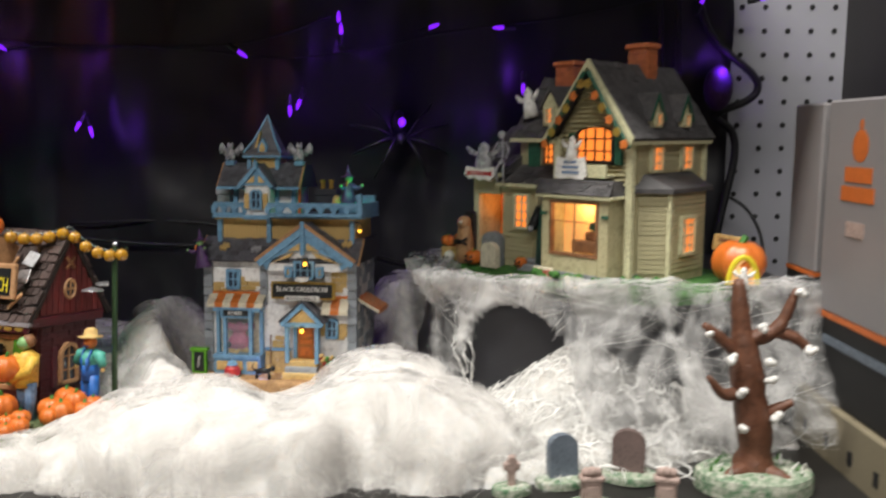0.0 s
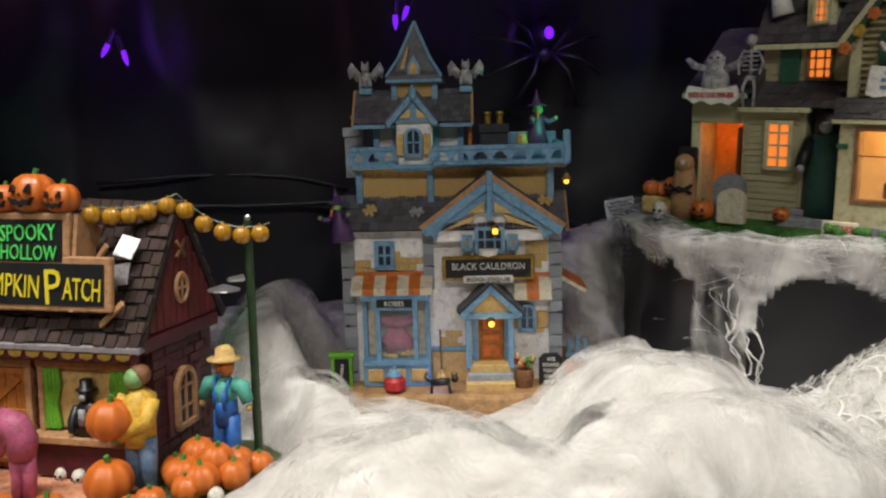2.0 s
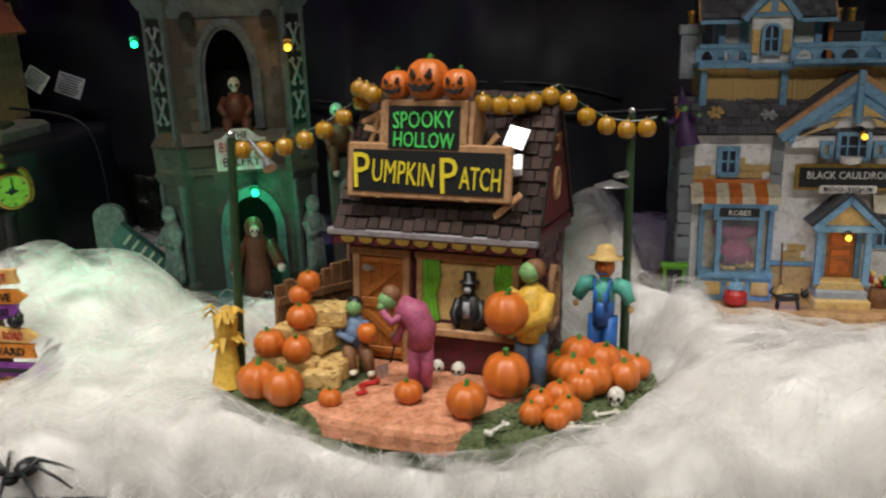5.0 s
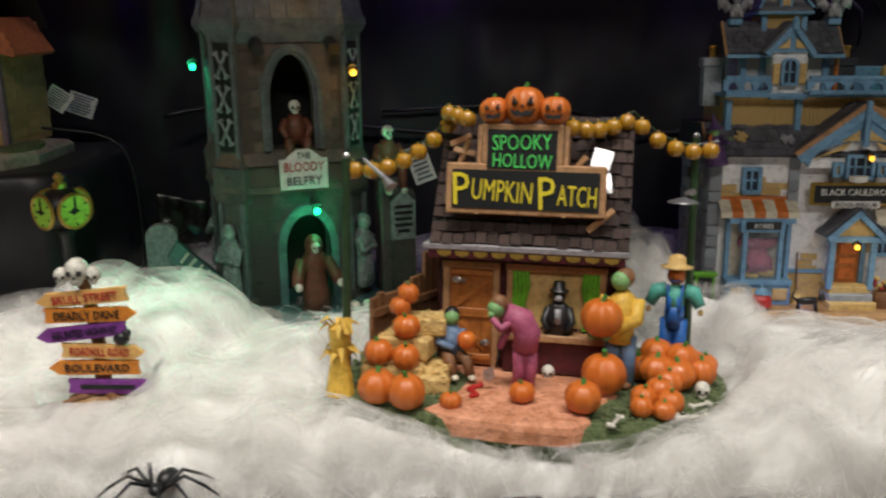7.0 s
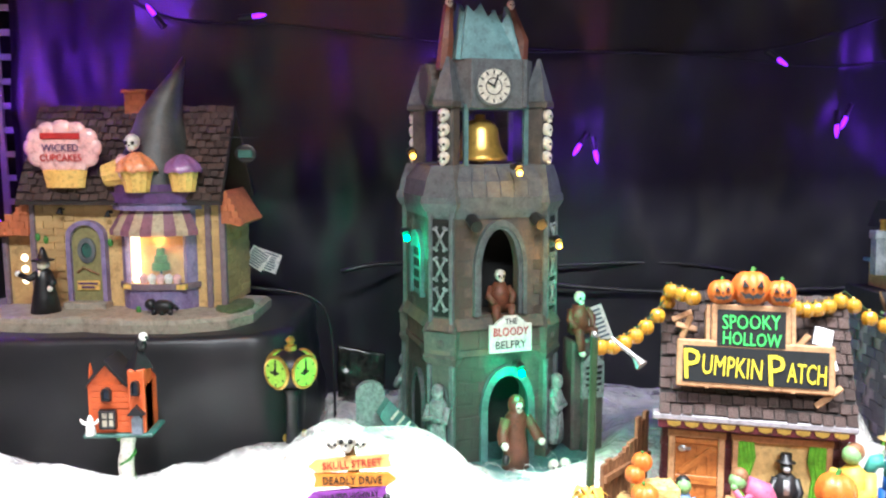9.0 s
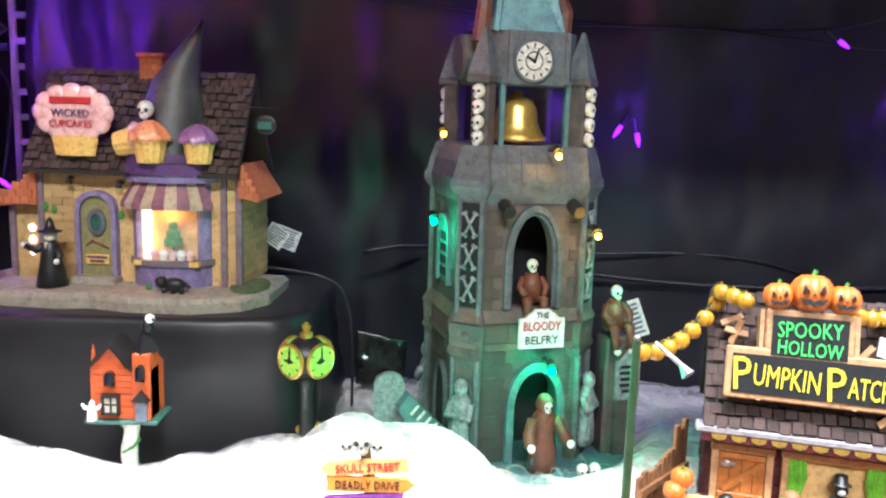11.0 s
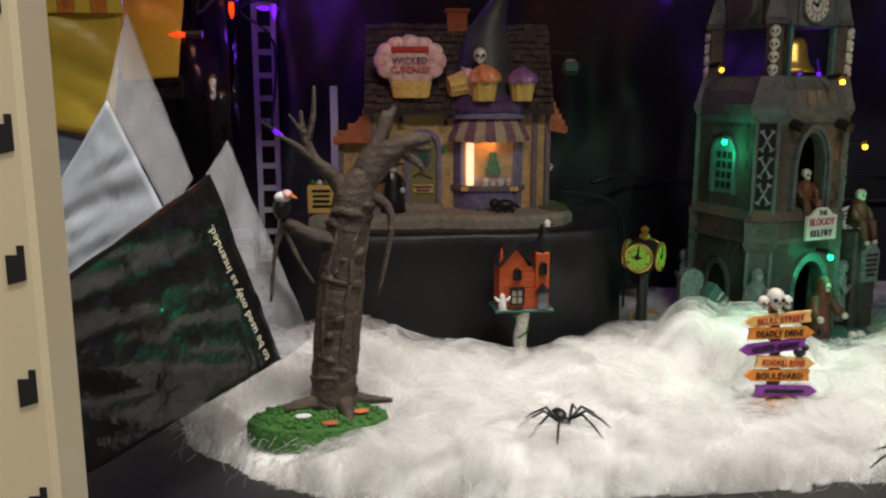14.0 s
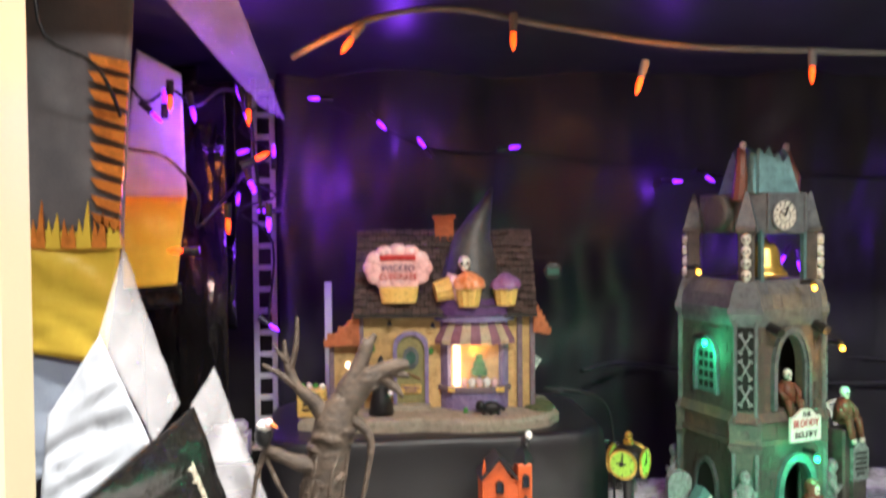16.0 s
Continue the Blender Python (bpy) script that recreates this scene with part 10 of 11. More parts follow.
for z, x, w, d, mt, text, tone, tilt in ((0.0575, -0.002, 0.0215, -1, "board_peach", "SKULL STREET", "red_paint", 4), (0.0485, 0.0, 0.0215, 1, "board_orange", "DEADLY DRIVE", "sign_black", 0), (0.0395, -0.004, 0.0215, -1, "board_purple", "HAUNTED HIGHWAY", "sign_black", 5),
                                         (0.0290, 0.004, 0.0195, 1, "board_peach", "ROADKILL ROAD", "red_paint", -4), (0.0205, 0.0, 0.0215, -1, "board_orange", "BOULEVARD", "sign_black", -2), (0.0100, 0.006, 0.0205, 1, "board_purple", "", "sign_black", -3)):
    mm = pose(x, -0.006, z, 0, -tilt, 0)
    h = 0.0036
    pts = [(-w, -h), (w, -h), (w, h), (-w, h)]
    pts = [(-w, -h), (w - 0.004, -h), (w + 0.001, 0), (w - 0.004, h), (-w, h), (-w + 0.001, 0.001)] if d > 0 else [(-w + 0.004, -h), (w, -h), (w - 0.001, 0.001), (w, h), (-w + 0.004, h), (-w - 0.001, 0)]
    bm = B()
    prism(bm, pts, -0.0012, 0.0012)
    bmesh.ops.transform(bm, matrix=mm, verts=bm.verts[:])
    bd = part("direction_board", bm, mt, sp)
    if text:
        words("lettering", text, w * 1.45, mm @ upright(-0.001 * d, -0.0013, 0), tone, bd, height=0.0042)
    else:
        bm = B()
        box(bm, -w * 0.7, w * 0.6, -0.0017, -0.0012, -0.0012, 0.0012)
        bmesh.ops.transform(bm, matrix=mm, verts=bm.verts[:])
        part("lettering", bm, tone, bd)
for dx, dz, r in ((-0.004, 0.071, 0.0062), (-0.0115, 0.0685, 0.004), (0.0035, 0.0685, 0.004)):
    bm = B()
    skull(bm, (dx, -0.004, dz), r)
    part("skull", bm, ["bone", "black_paint"], sp, smooth=True)
figure("crow_figure", sp, ["black_paint"], lambda bm: (ball(bm, (0, 0, 0.003), 0.0035, (1.2, 0.9, 1)), ball(bm, (0.003, -0.001, 0.006), 0.0022)), pose(0.014, -0.006, 0.0325))
for a in (30, -35, 200):
    part("root", tube(B(), [(0, 0, 0.005), (0.010 * math.cos(radians(a)), -0.006 + 0.006 * math.sin(radians(a)), 0.005), (0.018 * math.cos(radians(a)), -0.008 + 0.006 * math.sin(radians(a)), 0.0035)], [0.003, 0.0018, 0.0008], 6), "brown_wood", sp)


def spider(x, y, z, turn, k, label, mat="black_paint"):
    sd = thing("spider", label, "toy spider", pose(x, y, z, 0, 0, turn) @ Matrix.Scale(k, 4), "toy spiders")
    part("body", ball(ball(B(), (0, 0.008, 0.006), 0.007, (0.9, 1.25, 0.8)), (0, -0.004, 0.005), 0.0048, (1, 1.1, 0.8)), mat, sd, smooth=True)
    for s in (-1, 1):
        for i, a in enumerate((62, 22, -18, -52)):
            c, q = math.cos(radians(a)), math.sin(radians(a))
            part("leg", tube(B(), [(s * 0.003, -0.003 + 0.002 * q, 0.005), (s * (0.003 + 0.014 * c), -0.003 - 0.013 * q, 0.014), (s * (0.003 + 0.026 * c), -0.003 - 0.024 * q, 0.007), (s * (0.003 + 0.034 * c), -0.003 - 0.032 * q, 0.0)], [0.0014, 0.0012, 0.001, 0.0005], 6), mat, sd, smooth=True)
    return sd


spider(-0.718, 0.553, 0.029, 10, 0.72, "small black plastic spider lying on the cotton")
spider(-0.522, 0.522, 0.0090, -20, 0.72, "small black plastic spider half sunk in cotton")
# ---------------------------------------------------------------- strings of lights
paint("cord", (0.012, 0.012, 0.014), rough=0.45, bump=0.2)
paint("cord_grey", (0.10, 0.095, 0.09), rough=0.6, second=(0.05, 0.05, 0.05), scale=200)


def light_string(label, pts, bulbs, bulb, cord, category="string lights", r=0.0013):
    """A cord through points, with a socket and a pointed bulb at each of the places given."""
    ls = thing("string_lights", label, category, Matrix(), "strings of lights")
    bm = B()
    limb(bm, pts, [r] * len(pts), 6, rough=0.0)
    part("cord", bm, cord, ls, smooth=True)
    for p, d in bulbs:
        p, d = Vector(p), Vector(d).normalized()
        sk = part("socket", tube(B(), [p - d * 0.016, p - d * 0.004], [0.0030, 0.0026], 8), cord, ls)
        part("bulb", tube(B(), [p - d * 0.004, p + d * 0.001, p + d * 0.0045, p + d * 0.0078], [0.0018, 0.0022, 0.0017, 0.0005], 8), bulb, sk, smooth=True)
    return ls


PURPLE = [((-0.376, 0.895, 0.232), (0.2, 0, -1)), ((-0.107, 0.895, 0.336), (0, 0, 1)), ((-0.011, 0.895, 0.340), (1, 0, 0.4)), ((0.060, 0.895, 0.339), (-1, 0, 0)), ((0.085, 0.895, 0.277), (0, 0, -1)),
          ((-0.163, 0.895, 0.254), (0, 0, -1)), ((-0.469, 0.9, 0.320), (1, 0, -0.6)), ((0.270, 0.89, 0.366), (0.4, 0, 1)), ((0.333, 0.89, 0.368), (1, 0, 0.2))]
light_string("purple string lights on black cord along the cloth", [(-0.50, 0.92, 0.318), (-0.43, 0.915, 0.322), (-0.33, 0.915, 0.322), (-0.25, 0.91, 0.316), (-0.17, 0.905, 0.309), (-0.08, 0.905, 0.318), (0.0, 0.905, 0.335), (0.07, 0.90, 0.343), (0.14, 0.895, 0.352), (0.22, 0.89, 0.368)], PURPLE, "bulb_purple", "cord")
light_string("purple string lights hanging beside the bell tower", [(-0.86, 0.93, 0.400), (-0.80, 0.925, 0.376), (-0.74, 0.92, 0.350), (-0.65, 0.92, 0.346), (-0.55, 0.92, 0.335), (-0.40, 0.92, 0.324), (-0.28, 0.92, 0.322), (-0.20, 0.915, 0.328), (-0.12, 0.91, 0.352)],
             [((-0.856, 0.90, 0.396), (-1, 0, 0)), ((-0.795, 0.90, 0.372), (0.5, 0, -0.5)), ((-0.755, 0.90, 0.353), (-0.6, 0, 0.8)), ((-0.667, 0.90, 0.350), (0.8, 0, 0.1)), ((-0.501, 0.905, 0.317), (1, 0, 0)), ((-0.214, 0.90, 0.313), (0.6, 0, -0.4)),
              ((-0.154, 0.90, 0.261), (-0.4, 0, -1)), ((-0.391, 0.90, 0.238), (-0.5, 0, -0.8)), ((-0.110, 0.90, 0.349), (0, 0, 1))], "bulb_purple", "cord")
light_string("orange string lights on grey cord under the shelf above", [(-0.86, 0.655, 0.385), (-0.807, 0.65, 0.410), (-0.755, 0.65, 0.4175), (-0.70, 0.65, 0.409), (-0.60, 0.65, 0.396), (-0.50, 0.65, 0.393), (-0.40, 0.65, 0.392)],
             [((-0.823, 0.648, 0.393), (-0.6, 0, -0.8)), ((-0.714, 0.648, 0.398), (0, 0, -1)), ((-0.628, 0.648, 0.369), (-0.3, 0, -1)), ((-0.505, 0.648, 0.378), (0, 0, -1))], "bulb_orange", "cord_grey", r=0.0022)
light_string("orange and purple lights hung over the packages", [(-1.00, 0.60, 0.42), (-0.995, 0.60, 0.385), (-0.97, 0.61, 0.37), (-0.965, 0.64, 0.345), (-0.975, 0.68, 0.330), (-0.955, 0.72, 0.325), (-0.94, 0.76, 0.30), (-0.945, 0.78, 0.275), (-0.925, 0.80, 0.30), (-0.91, 0.84, 0.33)],
             [((-0.999, 0.745, 0.315), (0, 0, -1)), ((-0.891, 0.745, 0.328), (0.8, 0, 0.4)), ((-0.900, 0.75, 0.360), (0, 0, -1)), ((-0.958, 0.75, 0.370), (0, 0, -1)), ((-0.918, 0.76, 0.277), (0, 0, -1)), ((-0.954, 0.75, 0.257), (-1, 0, 0))], "bulb_orange", "cord")
light_string("purple lights wound round the slotted rail", [(-0.905, 0.93, 0.40), (-0.93, 0.92, 0.37), (-0.90, 0.915, 0.345), (-0.93, 0.91, 0.325), (-0.895, 0.91, 0.305), (-0.93, 0.91, 0.29), (-0.90, 0.92, 0.26), (-0.905, 0.91, 0.18)],
             [((-0.917, 0.90, 0.314), (0.6, 0, -0.6)), ((-0.899, 0.90, 0.180), (0.7, 0, -0.5)), ((-0.921, 0.90, 0.380), (-0.3, 0, 1)), ((-0.905, 0.90, 0.290), (-1, 0, 0)), ((-0.930, 0.90, 0.300), (0.2, 0, 1)), ((-0.925, 0.895, 0.345), (1, 0, 0.3)), ((-0.896, 0.90, 0.345), (0, 0, 1))], "bulb_purple", "cord")
light_string("purple lights hung over the packages", [(-1.005, 0.79, 0.40), (-0.985, 0.785, 0.375), (-0.965, 0.785, 0.385), (-0.945, 0.785, 0.372), (-0.925, 0.785, 0.385), (-0.905, 0.785, 0.375), (-0.90, 0.785, 0.33), (-0.895, 0.785, 0.285)],
             [((-0.947, 0.78, 0.366), (0.2, 0, -1)), ((-0.976, 0.78, 0.363), (0.6, 0, -0.6)), ((-0.969, 0.78, 0.377), (0, 0, 1)), ((-0.906, 0.78, 0.371), (0.3, 0, -1)), ((-0.910, 0.78, 0.380), (-0.4, 0, 1)), ((-0.902, 0.78, 0.308), (0.3, 0, -1)), ((-0.889, 0.78, 0.278), (0, 0, -1))], "bulb_purple", "cord")
sd = spider(-0.046, 0.885, 0.224, 0, 1.0, "large dark spider ornament lit purple on the cloth", "cord")
sd.matrix_basis = pose(-0.046, 0.893, 0.228, 80, 0, 10) @ Matrix.Scale(1.5, 4)
part("bulb", ball(B(), (0, 0.006, 0.014), 0.0026, (1, 1.3, 1), 10, 7), "bulb_purple", sd)
# glow of the coloured bulbs
for p, e in (((-0.107, 0.875, 0.330), 0.05), ((0.075, 0.870, 0.300), 0.06), ((-0.376, 0.875, 0.230), 0.04), ((-0.046, 0.850, 0.240), 0.06), ((-0.15, 0.870, 0.265), 0.05), ((-0.391, 0.870, 0.245), 0.05), ((-0.78, 0.87, 0.37), 0.14), ((-0.51, 0.875, 0.32), 0.09), ((-0.90, 0.86, 0.31), 0.20), ((0.285, 0.855, 0.295), 0.10), ((-0.905, 0.86, 0.19), 0.03), ((-0.945, 0.78, 0.36), 0.16), ((-0.93, 0.83, 0.26), 0.10)):
    lamp("purple_bulb_light", "POINT", Matrix.Translation(p), 0.6 * e, (0.26, 0.04, 1.0), 0.006)
m = bf.matrix_basis
# third and last lamps have no bulb: added green glow, third for the cotton
for p, e, c in (((CX - H - 0.014, CY - 0.014, zt(0.172)), 0.018, (0.04, 1.0, 0.38)), ((0.010, -0.018, zt(0.086)), 0.024, (0.04, 1.0, 0.38)), ((-0.088, -0.052, zt(0.100)), 0.050, (0.04, 1.0, 0.42)), ((0.0075, -0.017, zt(0.223)), 0.008, (1.0, 0.5, 0.08)), ((0.0365, -0.017, zt(0.173)), 0.008, (1.0, 0.5, 0.08)), ((0.062, -0.012, zt(0.140)), 0.012, (0.04, 1.0, 0.38))):
    lamp("tower_glow_light", "POINT", m @ Matrix.Translation(p), 1.7 * e, c, 0.003)
for p, e in (((-0.84, 0.62, 0.385), 0.14), ((-0.62, 0.62, 0.360), 0.12), ((-0.94, 0.72, 0.31), 0.08)):
    lamp("orange_bulb_light", "POINT", Matrix.Translation(p), e, (1.0, 0.22, 0.03), 0.006)
lamp("house_bulb_light", "POINT", wh.matrix_basis @ Matrix.Translation((0.003, -0.006, zw(0.170))), 0.022, (1.0, 0.55, 0.2), 0.003)
lamp("house_bulb_light", "POINT", wh.matrix_basis @ Matrix.Translation((-0.112, 0.030, zw(0.165))), 0.010, (1.0, 0.35, 0.08), 0.003)
lamp("house_bulb_light", "POINT", cu.matrix_basis @ Matrix.Translation((0.0225, -0.009, zc(0.174))), 0.008, (1.0, 0.40, 0.13), 0.002)
lamp("shop_front_light", "POINT", bc.matrix_basis @ Matrix.Translation((-0.006, -0.024, 0.010)), 0.020, (0.25, 0.35, 1.0), 0.003)
lamp("shop_front_light", "POINT", bc.matrix_basis @ Matrix.Translation((0.0245, -0.019, zb(0.0625))), 0.004, (1.0, 0.5, 0.08), 0.002)
lamp("witch_bulb_light", "POINT", bc.matrix_basis @ Matrix.Translation((0.066, 0.006, zb(0.186))), 0.018, (0.04, 1.0, 0.38), 0.003)

# ---------------------------------------------------------------- right-hand end: pegboard, cables, cartons
def pegboard(label, p0, nx, nz, step, mat, holes_from=0):
    """A board with round sockets sunk into it."""
    pb = thing("pegboard", label, "pegboard", Matrix.Translation(p0), kind="structure")
    part("board", box(B(), -0.012, nx * step + 0.012, 0.0, 0.006, -0.012, nz * step + 0.012), mat, pb)
    bm = B()
    prism(bm, [(0.0031 * math.cos(6.2832 * k / 10), 0.0031 * math.sin(6.2832 * k / 10)) for k in range(10)], -0.0004, 0.0002)
    finish(bm)
    me = bpy.data.meshes.new("peg_hole")
    bm.to_mesh(me)
    bm.free()
    me.materials.append(M["hole_black"])
    for i in range(nx + 1):
        for j in range(nz + 1):
            h = new("peg_hole", me)
            h.parent = pb
            h.location = (i * step, 0, j * step)


pegboard("grey painted perforated pegboard at the shelf end", (0.300, 0.930, 0.06), 13, 15, 0.0254, "pegboard")
pegboard("tan perforated pegboard low behind the rail", (-1.000, 0.955, -0.055), 4, 3, 0.0254, "pegboard_tan")
for pts, r in (([(0.262, 0.90, 0.44), (0.270, 0.895, 0.36), (0.288, 0.89, 0.322), (0.322, 0.885, 0.292), (0.330, 0.885, 0.275), (0.318, 0.885, 0.262), (0.288, 0.89, 0.248), (0.306, 0.89, 0.232), (0.311, 0.89, 0.209), (0.306, 0.89, 0.175), (0.297, 0.89, 0.129), (0.293, 0.89, 0.09)], 0.0042),
               ([(0.300, 0.895, 0.165), (0.325, 0.89, 0.150), (0.338, 0.88, 0.125), (0.34, 0.87, 0.10)], 0.0018), ([(0.245, 0.905, 0.44), (0.250, 0.90, 0.30), (0.248, 0.90, 0.18), (0.25, 0.89, 0.09)], 0.0036), ([(0.225, 0.905, 0.44), (0.232, 0.90, 0.30), (0.236, 0.90, 0.12)], 0.0028),
               ([(-0.21, 0.93, 0.115), (-0.26, 0.925, 0.128), (-0.33, 0.925, 0.132), (-0.42, 0.93, 0.128)], 0.0016), ([(-0.60, 0.90, 0.13), (-0.55, 0.91, 0.135), (-0.45, 0.92, 0.118), (-0.30, 0.92, 0.105), (-0.10, 0.91, 0.11)], 0.0022), ([(-0.07, 0.86, 0.10), (-0.03, 0.87, 0.088), (0.02, 0.88, 0.072)], 0.003),
               ([(-0.66, 0.80, 0.134), (-0.615, 0.80, 0.126), (-0.60, 0.80, 0.10), (-0.598, 0.80, 0.03)], 0.0011)):
    bm = B()
    limb(bm, pts, [r] * len(pts), 8, rough=0.0)
    part("power_cable", bm, "cord", None, "black power cable hanging behind the models", smooth=True, category="cable", group="power cables")
part("blue_bulb_bag", ball(B(), (0.283, 0.868, 0.275), 0.020, (0.75, 0.6, 1.15), 14, 9), "purple", None, "purple plastic light cover hung on a cable", smooth=True, category="light cover")

paint("carton_white", (0.25, 0.235, 0.24), rough=0.45, second=(0.21, 0.20, 0.205), scale=20, fine=300, amount=0.5, bump=0.05)
paint("carton_black", (0.008, 0.008, 0.008), rough=0.6, bump=0.1)
paint("carton_orange", (0.60, 0.15, 0.03), rough=0.45, bump=0.05)
bx = thing("carton", "white and black shop carton with orange printing", "carton", pose(0.276, 0.20, 0.040))
part("upper_panel", box(B(), 0, 0.14, 0, 0.400, 0.062, 0.2125, 0.0015), "carton_white", bx)
part("lower_panel", box(B(), 0.0003, 0.1397, 0.0003, 0.3997, 0.0, 0.0585, 0.001), "carton_black", bx)
part("orange_stripe", box(B(), -0.0004, 0.1404, -0.0004, 0.4004, 0.0583, 0.0622), "carton_orange", bx)
fc = pose(-0.0002, 0.352, 0, 0, 0, -90)
bm = B()
ball(bm, (0, 0, 0.181), 0.011, (1, 0.03, 1.0), 16, 8), ball(bm, (0, 0, 0.195), 0.003, (1, 0.1, 1.3), 8, 5)
bmesh.ops.transform(bm, matrix=fc, verts=bm.verts[:])
part("printed_pumpkin", bm, "carton_orange", bx)
for z0, z1, w, mt in ((0.157, 0.167, 0.018, "carton_orange"), (0.144, 0.154, 0.022, "carton_orange"), (0.120, 0.130, 0.012, "grave_pink")):
    bm = B()
    box(bm, -w, w, -0.0006, 0.0, z0, z1)
    bmesh.ops.transform(bm, matrix=fc, verts=bm.verts[:])
    part("printed_bar", bm, mt, bx)
bm = B()
box(bm, -0.035, 0.14, -0.0008, 0.0, 0.040, 0.046)
bmesh.ops.transform(bm, matrix=fc, verts=bm.verts[:])
part("printed_bar", bm, "grave_grey", bx)
b2 = thing("carton", "slim pale carton standing behind the larger carton", "carton", pose(0.279, 0.615, 0.0))
part("panel", box(B(), 0, 0.10, 0, 0.05, 0.125, 0.2515, 0.0015), "carton_white", b2)
part("lower_panel", box(B(), 0.0003, 0.0997, 0.0003, 0.0497, 0.0, 0.1225), "carton_black", b2)
part("orange_stripe", box(B(), -0.0004, 0.1004, -0.0004, 0.0504, 0.1223, 0.1252), "carton_orange", b2)
paint("bracket_beige", (0.24, 0.205, 0.135), rough=0.55, second=(0.17, 0.145, 0.10), scale=12, fine=400, amount=0.6)
bmr = thing("shelf_bracket", "beige slotted steel shelf bracket", "shelf bracket", pose(0.2715, 0.20, -0.005))
part("web", box(B(), 0, 0.010, 0, 0.42, 0, 0.044, 0.001), "bracket_beige", bmr)
for k in range(12):
    part("slot", box(B(), -0.0004, 0.001, 0.02 + 0.034 * k, 0.026 + 0.034 * k, 0.014, 0.024), "hole_black", bmr)
part("side_panel", box(B(), 0.44, 0.46, 0.1, 1.0, -0.2, 0.6), "black_shelf", None, "dark end panel of the rack", kind="structure")

# ---------------------------------------------------------------- left-hand end: upright, rail, hung packages
up = thing("rack_upright", "beige steel rack upright with punched slots", "rack upright", pose(-0.985, 0.385, -0.3))
part("post", box(box(B(), 0.0, 0.050, 0.0, 0.030, 0.0, 1.2, 0.002), 0.014, 0.030, -0.003, 0.0, 0.0, 1.2, 0.001), "beige_metal", up)
for k in range(28):
    z = 0.0405 * k + 0.0115
    part("slot", prism(B(), [(0.0405, z), (0.0462, z + 0.0015), (0.0462, z + 0.0125), (0.0440, z + 0.0125), (0.0440, z + 0.0095), (0.0405, z + 0.0095)], -0.0004, 0.002), "hole_black", up)
rl = thing("slotted_rail", "pale steel slotted rail standing at the back corner", "slotted rail", pose(-0.926, 0.975, 0.05, 0, 0, 0))
for x in (0.0, 0.0185):
    part("rail_side", box(B(), x, x + 0.0055, 0, 0.004, 0.0, 0.40, 0.0004), "white_metal", rl)
for k in range(18):
    part("rung", box(B(), 0.0055, 0.0185, 0.0002, 0.0038, 0.0225 * k, 0.0225 * k + 0.0055), "white_metal", rl)
part("ledge", box(B(), -0.06, 0.04, -0.02, 0.0, -0.002, 0.002), "pegboard_tan", rl)
part("paper_card", box(box(B(), -0.965, -0.924, 0.90, 0.93, 0.052, 0.076, 0.001), -0.958, -0.926, 0.905, 0.925, 0.076, 0.088, 0.004), "white_paint", None, "folded white paper card behind the packages", category="paper card")
part("white_stake", box(B(), -0.850, -0.843, 0.893, 0.897, 0.10, 0.222, 0.0006), "white_metal", None, "thin pale stake beside the cupcake shop", category="stake")

paint("film_black", (0.008, 0.008, 0.008), rough=0.16, second=(0.014, 0.013, 0.012), scale=38, fine=160, bump=0.35, depth=0.004)
paint("film_yellow", (0.80, 0.58, 0.07), rough=0.3, second=(0.72, 0.46, 0.05), scale=30, fine=300, amount=0.6, bump=0.15)
paint("film_orange", (0.70, 0.24, 0.04), rough=0.3, second=(0.5, 0.12, 0.02), scale=60)
paint("film_dark", (0.16, 0.15, 0.16), rough=0.35, second=(0.09, 0.09, 0.10), scale=25, amount=0.8)
paint("film_blue", (0.30, 0.36, 0.46), rough=0.25, second=(0.42, 0.46, 0.54), scale=20, amount=0.7)
paint("film_pale", (0.62, 0.66, 0.73), rough=0.2, second=(0.55, 0.58, 0.65), scale=14, fine=200, amount=0.7, bump=0.1)
paint("film_clear", (0.80, 0.80, 0.84), rough=0.10, alpha=0.24, bump=0.3, scale=40, depth=0.003)


def patch(name, corners, mat, parent, wrinkle=0.004, n=22, label="", scale=26.0, seed=0.0, thick=0.0012):
    """A bag or film hung between four corners (lower left, lower right, upper right, upper left)."""
    a, b, c, d = [Vector(p) for p in corners]
    nn = (b - a).cross(d - a).normalized()
    bm = B()
    g = []
    for i in range(n + 1):
        row = []
        for j in range(n + 1):
            u, v = i / n, j / n
            p = a.lerp(b, u).lerp(d.lerp(c, u), v)
            edge = 0.35 + 0.65 * min(1, 6 * u, 6 * (1 - u), 6 * v, 6 * (1 - v))
            k = wrinkle * edge * (fbm(scale * p.x + 5 * v, scale * p.z + scale * 0.6 * p.y, seed) + 0.5 * abs(fbm(2.2 * scale * (p.x + p.z), scale * (p.y - p.z), seed + 4)))
            row.append(bm.verts.new(p + nn * k))
        g.append(row)
    for i in range(n):
        for j in range(n):
            bm.faces.new((g[i][j], g[i + 1][j], g[i + 1][j + 1], g[i][j + 1]))
    ob = part(name, bm, mat, parent, label, smooth=True)
    s = ob.modifiers.new("thickness", "SOLIDIFY")
    s.thickness = thick
    return ob


